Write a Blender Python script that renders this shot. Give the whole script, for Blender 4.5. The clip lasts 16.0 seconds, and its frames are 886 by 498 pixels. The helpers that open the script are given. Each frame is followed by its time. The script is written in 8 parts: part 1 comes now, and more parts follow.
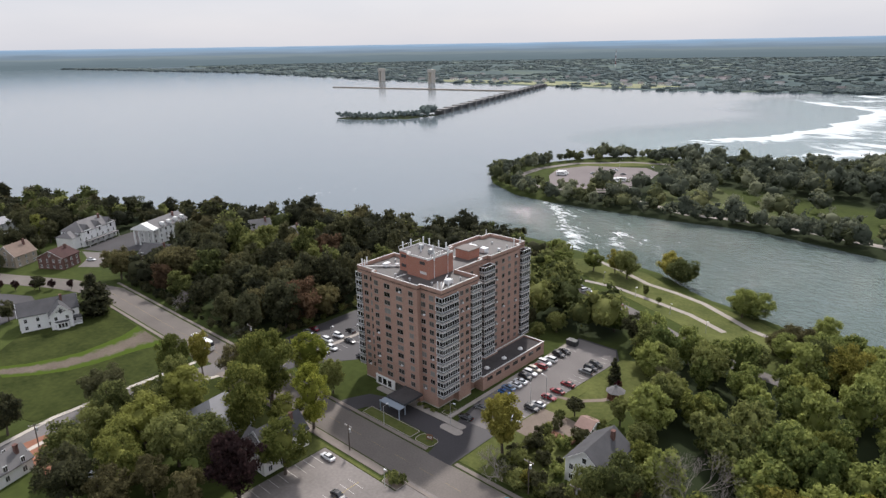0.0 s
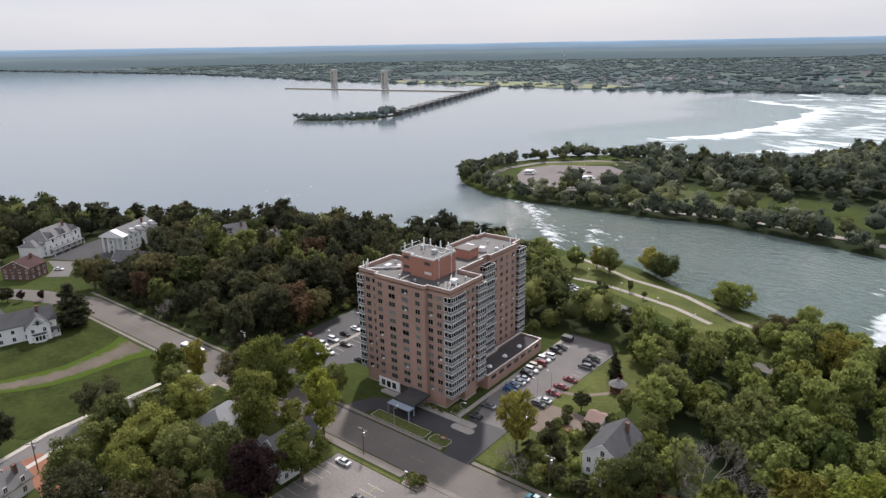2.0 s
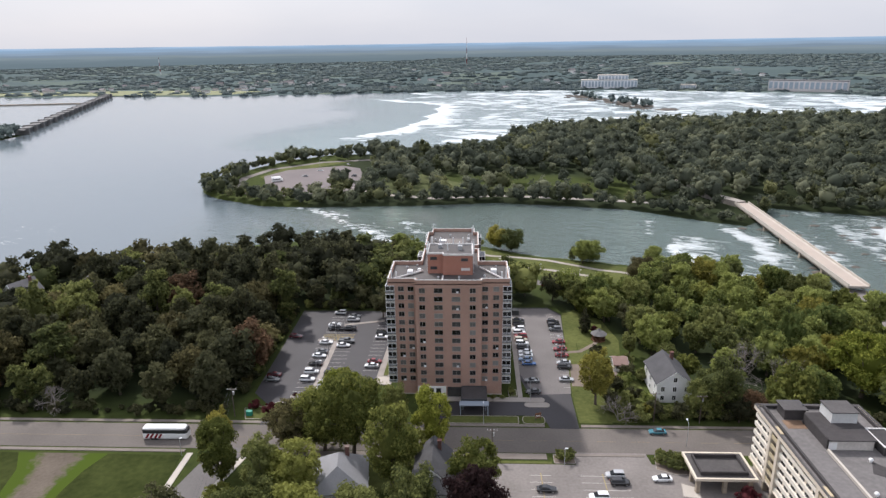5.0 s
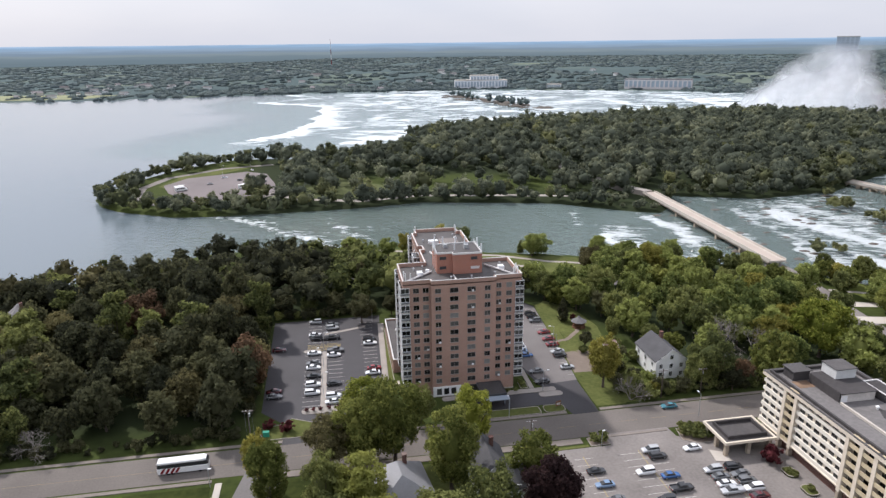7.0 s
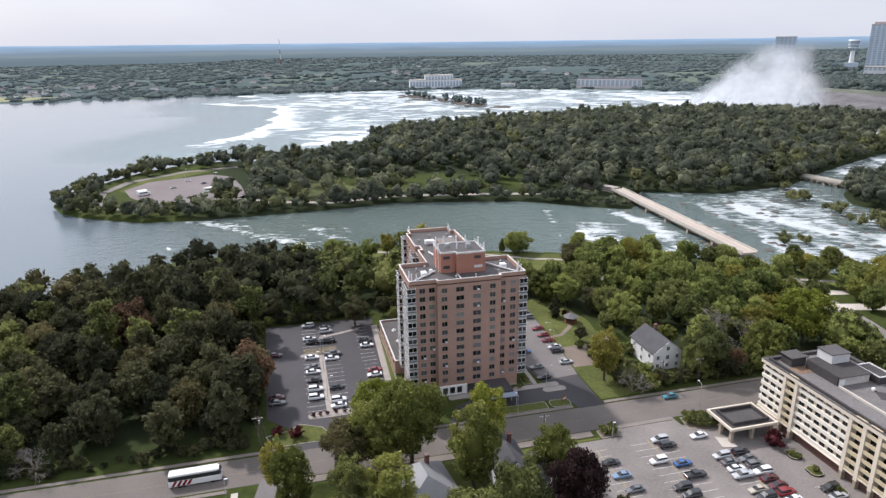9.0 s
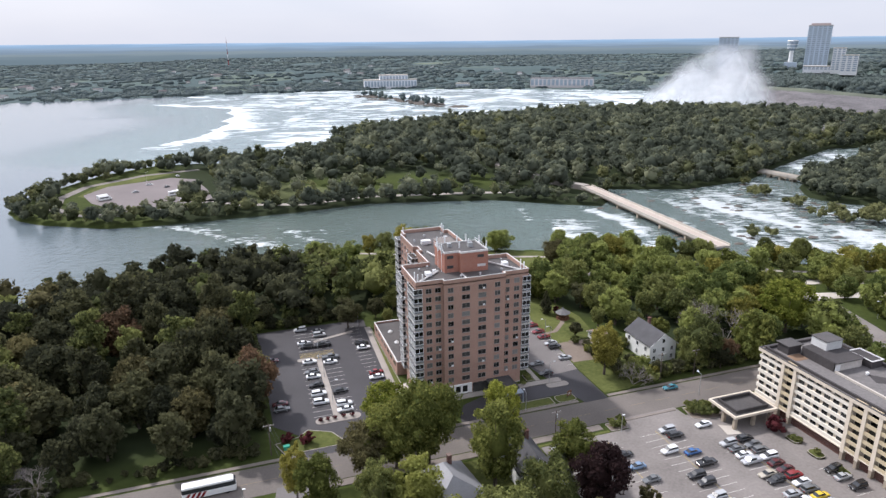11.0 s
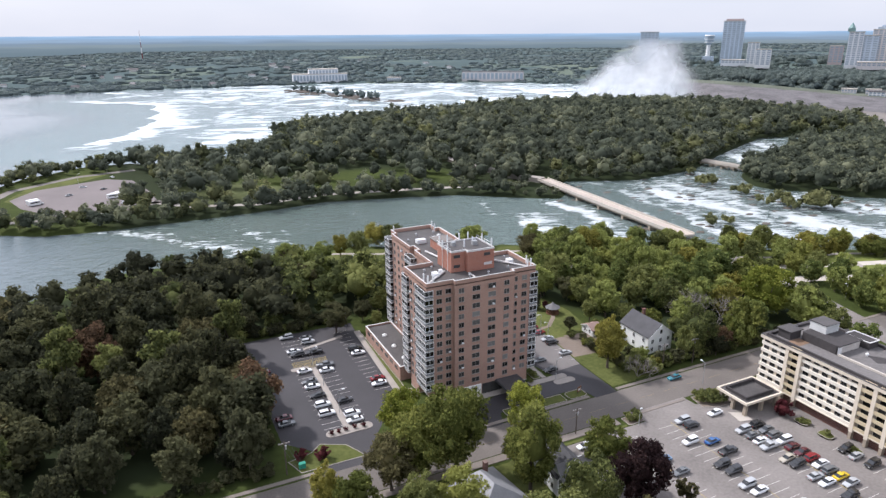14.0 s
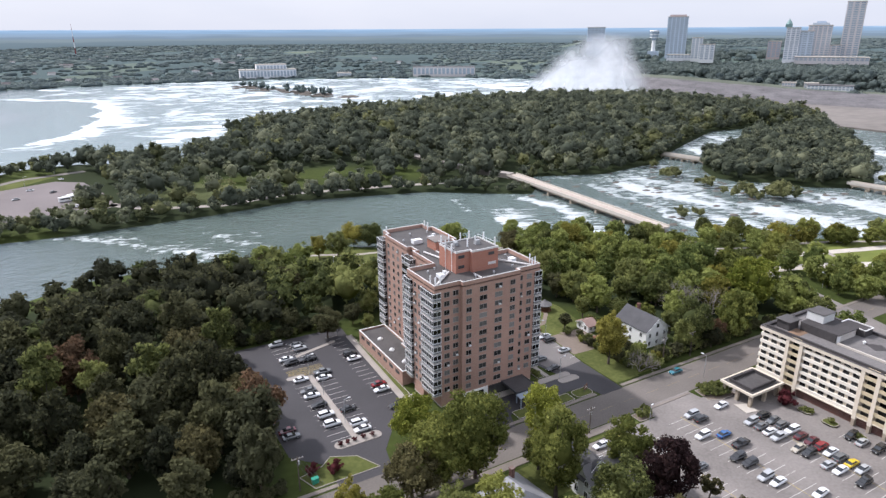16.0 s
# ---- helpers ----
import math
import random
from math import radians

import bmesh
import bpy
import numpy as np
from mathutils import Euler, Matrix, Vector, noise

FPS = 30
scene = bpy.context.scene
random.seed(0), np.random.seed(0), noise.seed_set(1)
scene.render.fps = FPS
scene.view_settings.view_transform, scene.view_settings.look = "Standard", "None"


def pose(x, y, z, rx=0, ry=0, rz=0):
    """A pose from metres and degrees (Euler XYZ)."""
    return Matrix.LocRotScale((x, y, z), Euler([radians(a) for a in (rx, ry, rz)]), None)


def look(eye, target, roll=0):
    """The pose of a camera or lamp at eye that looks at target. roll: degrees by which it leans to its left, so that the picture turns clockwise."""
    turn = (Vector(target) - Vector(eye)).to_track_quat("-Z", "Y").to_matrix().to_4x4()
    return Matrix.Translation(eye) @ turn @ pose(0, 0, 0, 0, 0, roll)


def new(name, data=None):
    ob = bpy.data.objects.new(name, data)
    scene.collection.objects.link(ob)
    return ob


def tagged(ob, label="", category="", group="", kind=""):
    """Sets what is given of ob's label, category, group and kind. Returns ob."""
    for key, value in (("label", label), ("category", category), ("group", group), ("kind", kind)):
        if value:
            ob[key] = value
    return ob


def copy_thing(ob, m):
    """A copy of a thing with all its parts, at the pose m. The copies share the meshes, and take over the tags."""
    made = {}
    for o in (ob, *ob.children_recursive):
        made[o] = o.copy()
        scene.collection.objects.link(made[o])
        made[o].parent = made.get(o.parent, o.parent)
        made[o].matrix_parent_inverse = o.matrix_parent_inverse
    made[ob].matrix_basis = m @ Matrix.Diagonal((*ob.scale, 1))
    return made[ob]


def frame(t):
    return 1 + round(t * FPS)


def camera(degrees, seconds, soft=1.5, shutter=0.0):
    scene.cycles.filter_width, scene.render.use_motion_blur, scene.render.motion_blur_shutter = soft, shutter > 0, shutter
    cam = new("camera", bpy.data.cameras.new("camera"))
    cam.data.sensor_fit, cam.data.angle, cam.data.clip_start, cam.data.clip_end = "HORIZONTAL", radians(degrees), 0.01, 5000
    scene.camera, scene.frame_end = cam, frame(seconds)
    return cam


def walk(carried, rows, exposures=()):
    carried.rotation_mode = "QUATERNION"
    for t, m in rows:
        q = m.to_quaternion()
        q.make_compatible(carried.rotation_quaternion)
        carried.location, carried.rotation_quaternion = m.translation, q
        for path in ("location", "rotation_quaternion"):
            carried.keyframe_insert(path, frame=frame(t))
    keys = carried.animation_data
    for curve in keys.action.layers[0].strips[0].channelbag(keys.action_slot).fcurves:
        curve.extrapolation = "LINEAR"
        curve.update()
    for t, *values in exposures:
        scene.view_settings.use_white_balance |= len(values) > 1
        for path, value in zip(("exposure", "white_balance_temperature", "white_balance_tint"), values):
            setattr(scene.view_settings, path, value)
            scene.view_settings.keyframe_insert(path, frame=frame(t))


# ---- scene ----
cam = camera(69.0, 16.0, soft=1.4)
METRES, EYE, TILT, LEAN, TURN = 213.4, 86.87, 0.0, 0.0, 42.5
ROWS = [
    (0.0, 0.0000, 0.0000, 0.0000, -0.29, -17.35, 0.92),
    (0.5, -0.0154, -0.0002, 0.0001, -1.40, -17.35, 0.92),
    (1.0, -0.0308, 0.0000, 0.0004, -2.52, -17.34, 0.92),
    (1.5, -0.0461, 0.0005, 0.0005, -3.64, -17.34, 0.91),
    (2.0, -0.0615, 0.0014, 0.0006, -4.74, -17.35, 0.90),
    (2.2, -0.0676, 0.0018, 0.0006, -5.18, -17.35, 0.90),
    (2.3, -0.0707, 0.0021, 0.0006, -5.40, -17.35, 0.90),
    (2.4, -0.0738, 0.0023, 0.0007, -5.63, -17.35, 0.90),
    (2.5, -0.0891, 0.0038, 0.0007, -6.74, -17.34, 0.91),
    (2.6, -0.1075, 0.0059, 0.0008, -8.08, -17.33, 0.91),
    (2.7, -0.1258, 0.0085, 0.0008, -9.42, -17.33, 0.90),
    (2.8, -0.1440, 0.0115, 0.0008, -10.76, -17.32, 0.89),
    (2.9, -0.1622, 0.0149, 0.0008, -12.10, -17.32, 0.88),
    (3.0, -0.1803, 0.0187, 0.0008, -13.44, -17.32, 0.87),
    (3.1, -0.1982, 0.0229, 0.0007, -14.77, -17.32, 0.86),
    (3.2, -0.2160, 0.0275, 0.0006, -16.11, -17.32, 0.86),
    (3.3, -0.2338, 0.0325, 0.0005, -17.44, -17.32, 0.85),
    (3.4, -0.2514, 0.0380, 0.0003, -18.77, -17.33, 0.85),
    (3.5, -0.2688, 0.0438, 0.0002, -20.10, -17.33, 0.85),
    (3.6, -0.2861, 0.0500, 0.0001, -21.43, -17.34, 0.85),
    (3.7, -0.3033, 0.0567, -0.0001, -22.76, -17.35, 0.86),
    (3.8, -0.3204, 0.0637, -0.0002, -24.08, -17.36, 0.86),
    (3.9, -0.3373, 0.0712, -0.0004, -25.41, -17.36, 0.87),
    (4.0, -0.3539, 0.0791, -0.0005, -26.74, -17.37, 0.87),
    (4.1, -0.3703, 0.0874, -0.0006, -28.07, -17.37, 0.87),
    (4.2, -0.3865, 0.0962, -0.0007, -29.41, -17.37, 0.86),
    (4.3, -0.4024, 0.1053, -0.0008, -30.74, -17.37, 0.86),
    (4.4, -0.4182, 0.1149, -0.0009, -32.08, -17.37, 0.85),
    (4.5, -0.4337, 0.1247, -0.0010, -33.41, -17.37, 0.84),
    (4.6, -0.4489, 0.1348, -0.0011, -34.73, -17.37, 0.83),
    (4.7, -0.4639, 0.1452, -0.0011, -36.04, -17.37, 0.83),
    (4.8, -0.4787, 0.1559, -0.0012, -37.35, -17.37, 0.82),
    (4.9, -0.4933, 0.1670, -0.0012, -38.66, -17.38, 0.81),
    (5.0, -0.5075, 0.1784, -0.0012, -39.98, -17.38, 0.80),
    (5.1, -0.5215, 0.1902, -0.0012, -41.31, -17.38, 0.79),
    (5.2, -0.5353, 0.2024, -0.0011, -42.65, -17.39, 0.77),
    (5.3, -0.5487, 0.2149, -0.0010, -43.99, -17.39, 0.75),
    (5.4, -0.5619, 0.2278, -0.0009, -45.34, -17.40, 0.73),
    (5.5, -0.5748, 0.2409, -0.0008, -46.68, -17.41, 0.71),
    (5.6, -0.5874, 0.2544, -0.0007, -48.03, -17.41, 0.69),
    (5.7, -0.5989, 0.2673, -0.0006, -49.29, -17.42, 0.68),
    (5.8, -0.6010, 0.2696, -0.0006, -49.51, -17.42, 0.68),
    (6.0, -0.6050, 0.2742, -0.0005, -49.96, -17.42, 0.67),
    (6.3, -0.6109, 0.2812, -0.0005, -50.62, -17.43, 0.66),
    (6.6, -0.6167, 0.2882, -0.0004, -51.29, -17.43, 0.66),
    (7.0, -0.6244, 0.2977, -0.0003, -52.17, -17.44, 0.65),
    (7.5, -0.6338, 0.3097, -0.0002, -53.27, -17.45, 0.65),
    (8.0, -0.6430, 0.3219, -0.0001, -54.37, -17.46, 0.65),
    (8.5, -0.6520, 0.3342, 0.0001, -55.49, -17.48, 0.65),
    (9.0, -0.6607, 0.3466, 0.0003, -56.59, -17.50, 0.64),
    (9.5, -0.6692, 0.3592, 0.0005, -57.69, -17.51, 0.63),
    (10.0, -0.6774, 0.3721, 0.0006, -58.80, -17.52, 0.61),
    (10.5, -0.6851, 0.3853, 0.0006, -59.90, -17.53, 0.59),
    (11.0, -0.6917, 0.3990, 0.0006, -60.99, -17.56, 0.57),
    (11.5, -0.6970, 0.4131, 0.0006, -62.07, -17.61, 0.54),
    (12.0, -0.7010, 0.4284, 0.0005, -63.18, -17.69, 0.51),
    (12.5, -0.7041, 0.4442, 0.0003, -64.30, -17.76, 0.48),
    (13.0, -0.7063, 0.4602, 0.0000, -65.42, -17.88, 0.44),
    (13.5, -0.7080, 0.4765, -0.0004, -66.55, -17.99, 0.42),
    (14.0, -0.7091, 0.4929, -0.0007, -67.67, -18.11, 0.39),
    (14.5, -0.7099, 0.5094, -0.0010, -68.85, -18.22, 0.37),
    (15.0, -0.7105, 0.5260, -0.0012, -70.03, -18.34, 0.34),
    (15.5, -0.7108, 0.5426, -0.0013, -71.20, -18.44, 0.31),
    (16.0, -0.7109, 0.5591, -0.0012, -72.40, -18.54, 0.29),
]
walk(cam, [(t, pose(0, 0, EYE, TILT, LEAN, TURN) @ pose(METRES * x, METRES * y, METRES * z, 90 + pitch, roll, yaw)) for t, x, y, z, yaw, pitch, roll in ROWS],
     exposures=[(0.0, 0.29, 6200, 13.5), (7.0, 0.40, 6050, 14.5), (16.0, 0.57, 5900, 15.0)])
PLAN = 0.8584   # metres to one unit of the plan in which the place below is drawn

# ---- light ----
world = bpy.data.worlds.new("sky")
scene.world = world
world.use_nodes = True
wn, wl = world.node_tree.nodes, world.node_tree.links
wn.clear()
SUN_ELEV, SUN_AZ = 47.0, -33.0          # azimuth from +y towards +x
sky = wn.new("ShaderNodeTexSky")
sky.sky_type = "NISHITA"
sky.sun_disc = False
sky.sun_elevation = radians(SUN_ELEV)
sky.sun_rotation = radians(SUN_AZ)
sky.dust_density = 3.0
gain = wn.new("ShaderNodeMix"); gain.data_type = "RGBA"; gain.blend_type = "MULTIPLY"
gain.inputs[0].default_value = 1.0
gain.inputs[7].default_value = (0.13, 0.13, 0.13, 1)
wl.new(sky.outputs[0], gain.inputs[6])
wc = wn.new("ShaderNodeTexCoord")
wm = wn.new("ShaderNodeMapping"); wm.inputs["Scale"].default_value = (1.0, 1.0, 4.0)
cl = wn.new("ShaderNodeTexNoise"); cl.inputs["Scale"].default_value = 2.2; cl.inputs["Detail"].default_value = 5.0
ramp = wn.new("ShaderNodeValToRGB")
ramp.color_ramp.elements[0].position, ramp.color_ramp.elements[0].color = 0.3, (0.552, 0.571, 0.605, 1)
ramp.color_ramp.elements[1].position, ramp.color_ramp.elements[1].color = 0.7, (0.660, 0.655, 0.660, 1)
wl.new(wc.outputs["Generated"], wm.inputs[0]); wl.new(wm.outputs[0], cl.inputs["Vector"]); wl.new(cl.outputs["Fac"], ramp.inputs[0])
veil = wn.new("ShaderNodeMix"); veil.data_type = "RGBA"; veil.inputs[0].default_value = 0.86
# thin overcast is brighter overhead than along the horizon
hz = wn.new("ShaderNodeSeparateXYZ"); wl.new(wc.outputs["Generated"], hz.inputs[0])
up = wn.new("ShaderNodeMapRange"); up.inputs[1].default_value, up.inputs[2].default_value = 0.12, 1.0
up.inputs[3].default_value, up.inputs[4].default_value = 1.0, 1.5
wl.new(hz.outputs[2], up.inputs[0])
lift = wn.new("ShaderNodeVectorMath"); lift.operation = "SCALE"
wl.new(ramp.outputs[0], lift.inputs[0]); wl.new(up.outputs[0], lift.inputs["Scale"])
wl.new(gain.outputs[2], veil.inputs[6]); wl.new(lift.outputs[0], veil.inputs[7])
bg = wn.new("ShaderNodeBackground"); bg.inputs["Strength"].default_value = 1.0
wo = wn.new("ShaderNodeOutputWorld")
wl.new(veil.outputs[2], bg.inputs[0]); wl.new(bg.outputs[0], wo.inputs[0])

sun_data = bpy.data.lights.new("sun", "SUN")
sun_data.energy, sun_data.angle, sun_data.color = 3.25, radians(3.0), (1.0, 0.94, 0.85)
sun = new("sun", sun_data)
_e, _a = radians(SUN_ELEV), radians(SUN_AZ)
sun.matrix_world = look((400 * math.sin(_a) * math.cos(_e), 400 * math.cos(_a) * math.cos(_e), 400 * math.sin(_e)), (0, 0, 0))

# ---- materials ----
MATS = {}


def mat(name, col, rough=0.8, var=0.18, scale=0.5, fine=6.0, metal=0.0, bump=0.0, rand=0.0, island=0.0, col2=None, spec=0.3):
    """A surface with variation at two scales; rand tints object by object, island piece by piece."""
    if name in MATS:
        return MATS[name]
    m = bpy.data.materials.new(name)
    m.use_nodes = True
    n, l = m.node_tree.nodes, m.node_tree.links
    p = n["Principled BSDF"]
    p.inputs["Roughness"].default_value = rough
    p.inputs["Metallic"].default_value = metal
    p.inputs["Specular IOR Level"].default_value = spec
    geo = n.new("ShaderNodeNewGeometry")
    a = n.new("ShaderNodeTexNoise"); a.inputs["Scale"].default_value = scale; a.inputs["Detail"].default_value = 4
    b = n.new("ShaderNodeTexNoise"); b.inputs["Scale"].default_value = fine; b.inputs["Detail"].default_value = 3
    l.new(geo.outputs["Position"], a.inputs["Vector"]); l.new(geo.outputs["Position"], b.inputs["Vector"])
    s = n.new("ShaderNodeMath"); s.operation = "MULTIPLY_ADD"
    s.inputs[1].default_value = 0.6
    l.new(a.outputs["Fac"], s.inputs[0])
    t = n.new("ShaderNodeMath"); t.operation = "MULTIPLY"; t.inputs[1].default_value = 0.4
    l.new(b.outputs["Fac"], t.inputs[0]); l.new(t.outputs[0], s.inputs[2])
    last = s
    for amount, node, out in ((rand, "ShaderNodeObjectInfo", "Random"), (island, "ShaderNodeNewGeometry", "Random Per Island")):
        if amount:
            q = n.new(node)
            r = n.new("ShaderNodeMath"); r.operation = "MULTIPLY_ADD"; r.inputs[1].default_value = amount; r.inputs[2].default_value = -amount / 2
            l.new(q.outputs[out], r.inputs[0])
            k = n.new("ShaderNodeMath"); k.operation = "ADD"
            l.new(last.outputs[0], k.inputs[0]); l.new(r.outputs[0], k.inputs[1])
            last = k
    if island:
        q = n.new("ShaderNodeAttribute"); q.attribute_name = "tone"
        k = n.new("ShaderNodeMath"); k.operation = "ADD"
        l.new(last.outputs[0], k.inputs[0]); l.new(q.outputs["Fac"], k.inputs[1])
        last = k
    mr = n.new("ShaderNodeMapRange"); mr.inputs[1].default_value, mr.inputs[2].default_value = 0.25, 0.75
    l.new(last.outputs[0], mr.inputs[0])
    mix = n.new("ShaderNodeMix"); mix.data_type = "RGBA"
    l.new(mr.outputs[0], mix.inputs[0])
    lo = [c * (1 - var) for c in col]
    hi = col2 if col2 else [min(1, c * (1 + var)) for c in col]
    mix.inputs[6].default_value, mix.inputs[7].default_value = (*lo, 1), (*hi, 1)
    l.new(mix.outputs[2], p.inputs["Base Color"])
    if bump:
        bp = n.new("ShaderNodeBump"); bp.inputs["Strength"].default_value = bump; bp.inputs["Distance"].default_value = 0.05
        l.new(b.outputs["Fac"], bp.inputs["Height"]); l.new(bp.outputs[0], p.inputs["Normal"])
    MATS[name] = m
    return m


def brick_mat(name, c1, c2, mortar):
    m = mat(name, c1, 0.85, 0.26, 0.16, 1.2)
    n, l = m.node_tree.nodes, m.node_tree.links
    p = n["Principled BSDF"]
    geo = n.new("ShaderNodeNewGeometry")
    sep = n.new("ShaderNodeSeparateXYZ"); l.new(geo.outputs["Position"], sep.inputs[0])
    add = n.new("ShaderNodeMath"); add.operation = "ADD"
    l.new(sep.outputs[0], add.inputs[0]); l.new(sep.outputs[1], add.inputs[1])
    com = n.new("ShaderNodeCombineXYZ"); l.new(add.outputs[0], com.inputs[0]); l.new(sep.outputs[2], com.inputs[1])
    br = n.new("ShaderNodeTexBrick")
    br.inputs["Scale"].default_value = 1.0
    br.inputs["Brick Width"].default_value, br.inputs["Row Height"].default_value, br.inputs["Mortar Size"].default_value = 0.22, 0.075, 0.008
    br.inputs["Color1"].default_value, br.inputs["Color2"].default_value, br.inputs["Mortar"].default_value = (*c1, 1), (*c2, 1), (*mortar, 1)
    l.new(com.outputs[0], br.inputs["Vector"])
    old = p.inputs["Base Color"].links[0].from_socket
    mul = n.new("ShaderNodeMix"); mul.data_type = "RGBA"; mul.inputs[0].default_value = 0.5
    l.new(old, mul.inputs[6]); l.new(br.outputs["Color"], mul.inputs[7])
    l.new(mul.outputs[2], p.inputs["Base Color"])
    bp = n.new("ShaderNodeBump"); bp.inputs["Strength"].default_value = 0.3; bp.inputs["Distance"].default_value = 0.01
    l.new(br.outputs["Fac"], bp.inputs["Height"]); bp.invert = True
    l.new(bp.outputs[0], p.inputs["Normal"])
    return m


def leaf_mat(name, dark, light, ruffle=0.55):
    """Foliage: ruffled surface that lets some light through."""
    m = mat(name, dark, 0.8, 0.2, 0.11, 1.7, rand=0.5, island=0.5, col2=light, spec=0.06)
    n, l = m.node_tree.nodes, m.node_tree.links
    p = n["Principled BSDF"]
    geo = n.new("ShaderNodeNewGeometry")
    no = n.new("ShaderNodeTexNoise"); no.inputs["Scale"].default_value = 1.5; no.inputs["Detail"].default_value = 4; no.inputs["Roughness"].default_value = 0.7
    l.new(geo.outputs["Position"], no.inputs["Vector"])
    bp = n.new("ShaderNodeBump"); bp.inputs["Strength"].default_value = ruffle; bp.inputs["Distance"].default_value = 0.5
    l.new(no.outputs["Fac"], bp.inputs["Height"]); l.new(bp.outputs[0], p.inputs["Normal"])
    tr = n.new("ShaderNodeBsdfTranslucent")
    l.new(p.inputs["Base Color"].links[0].from_socket, tr.inputs["Color"])
    mx = n.new("ShaderNodeMixShader"); mx.inputs[0].default_value = 0.44
    l.new(p.outputs[0], mx.inputs[1]); l.new(tr.outputs[0], mx.inputs[2])
    l.new(mx.outputs[0], n["Material Output"].inputs["Surface"])
    return m


BRICK = brick_mat("tower_brick", (0.372, 0.232, 0.180), (0.285, 0.174, 0.136), (0.40, 0.32, 0.275))
BRICK2 = brick_mat("penthouse_brick", (0.37, 0.165, 0.115), (0.31, 0.14, 0.10), (0.36, 0.26, 0.22))
BRICK3 = brick_mat("house_brick", (0.13, 0.062, 0.050), (0.10, 0.047, 0.040), (0.22, 0.19, 0.17))
STONE = mat("fieldstone", (0.33, 0.28, 0.22), 0.9, 0.3, 1.0, 5.0)
COPING = mat("white_coping", (0.60, 0.585, 0.57), 0.6, 0.08, 0.8, 5.0)
MEMBRANE = mat("roof_membrane", (0.075, 0.069, 0.067), 0.62, 0.4, 0.16, 1.5, spec=0.3)
DARKROOF = mat("dark_roof_membrane", (0.055, 0.05, 0.05), 0.9, 0.3, 0.2, 1.5)
GLASS = mat("window_glass", (0.014, 0.015, 0.018), 0.12, 0.5, 0.35, 0.9, rand=0.8, spec=0.38, col2=(0.065, 0.065, 0.062))
# far windows: glass colour lifted to pale blue for distance haze
FARGLASS = mat("haze_tinted_window_glass", (0.34, 0.40, 0.46), 0.25, 0.2, 0.05, 0.3, spec=0.5)
RAIL = mat("grey_railing", (0.36, 0.375, 0.39), 0.5, 0.15)
CURTAIN = mat("curtained_glass", (0.125, 0.125, 0.118), 0.3, 0.5, 0.5, 2.0, rand=0.7, spec=0.5)
FRAME = mat("window_frame_paint", (0.30, 0.27, 0.25), 0.6, 0.1)
WHITE = mat("white_paint", (0.74, 0.74, 0.73), 0.55, 0.07, 0.5, 4.0)
WHITEMETAL = mat("white_metal", (0.70, 0.71, 0.72), 0.4, 0.08)
GREYMETAL = mat("galvanised_metal", (0.42, 0.43, 0.44), 0.45, 0.15, metal=0.4)
DARKMETAL = mat("dark_metal", (0.05, 0.052, 0.056), 0.5, 0.2)
CONCRETE = mat("concrete", (0.46, 0.42, 0.37), 0.9, 0.16, 0.25, 4.0, bump=0.1)
PAVE = mat("pavement_concrete", (0.30, 0.270, 0.242), 0.92, 0.2, 0.3, 5.0)
ASPHALT = mat("worn_asphalt", (0.14, 0.128, 0.121), 0.92, 0.22, 0.08, 3.0, bump=0.1)
ASPHALT_NEW = mat("sealed_asphalt", (0.047, 0.044, 0.047), 0.66, 0.35, 0.06, 3.0, spec=0.28)
ASPHALT_LIGHT = mat("sunbleached_asphalt", (0.19, 0.172, 0.160), 0.93, 0.34, 0.09, 1.6, spec=0.15)
LINE = mat("road_paint_white", (0.52, 0.50, 0.47), 0.8, 0.2, 2.0, 9.0)
LINEY = mat("road_paint_yellow", (0.36, 0.28, 0.11), 0.8, 0.2, 2.0, 9.0)
GRASS = mat("lawn", (0.062, 0.080, 0.024), 0.95, 0.35, 0.09, 0.9, bump=0.2, col2=(0.135, 0.145, 0.048), spec=0.06)
# darker copy of the lawn: cloud shade put into its colour
GRASS_CLOUDED = mat("cloud_shaded_lawn", (0.020, 0.029, 0.008), 0.95, 0.35, 0.11, 0.7, bump=0.2, col2=(0.060, 0.072, 0.020), spec=0.05)
GRASS_DRY = mat("worn_lawn", (0.13, 0.15, 0.04), 0.95, 0.3, 0.1, 1.0, spec=0.06)
DIRT = mat("bare_dirt", (0.18, 0.145, 0.118), 0.95, 0.25, 0.15, 1.5)
REDDIRT = mat("red_clay_ground", (0.24, 0.11, 0.07), 0.95, 0.25, 0.3, 2.0)
FOREST_FLOOR = mat("forest_floor", (0.03, 0.04, 0.018), 0.97, 0.4, 0.08, 1.0)
ROCK = mat("river_rock", (0.11, 0.095, 0.08), 0.9, 0.35, 0.2, 1.5)
GORGE = mat("gorge_rock", (0.138, 0.130, 0.132), 0.95, 0.5, 0.05, 0.4, bump=0.4, spec=0.1)
BARK = mat("bark", (0.10, 0.08, 0.065), 0.95, 0.3, 1.0, 6.0)
PALEBARK = mat("dead_wood", (0.24, 0.215, 0.195), 0.95, 0.2, 1.0, 6.0)
SHINGLE_GREY = mat("grey_shingles", (0.155, 0.150, 0.150), 0.9, 0.25, 0.4, 5.0)
SHINGLE_DARK = mat("charcoal_shingles", (0.075, 0.074, 0.078), 0.9, 0.25, 0.4, 5.0)
SHINGLE_RED = mat("maroon_shingles", (0.060, 0.030, 0.028), 0.9, 0.25, 0.4, 5.0)
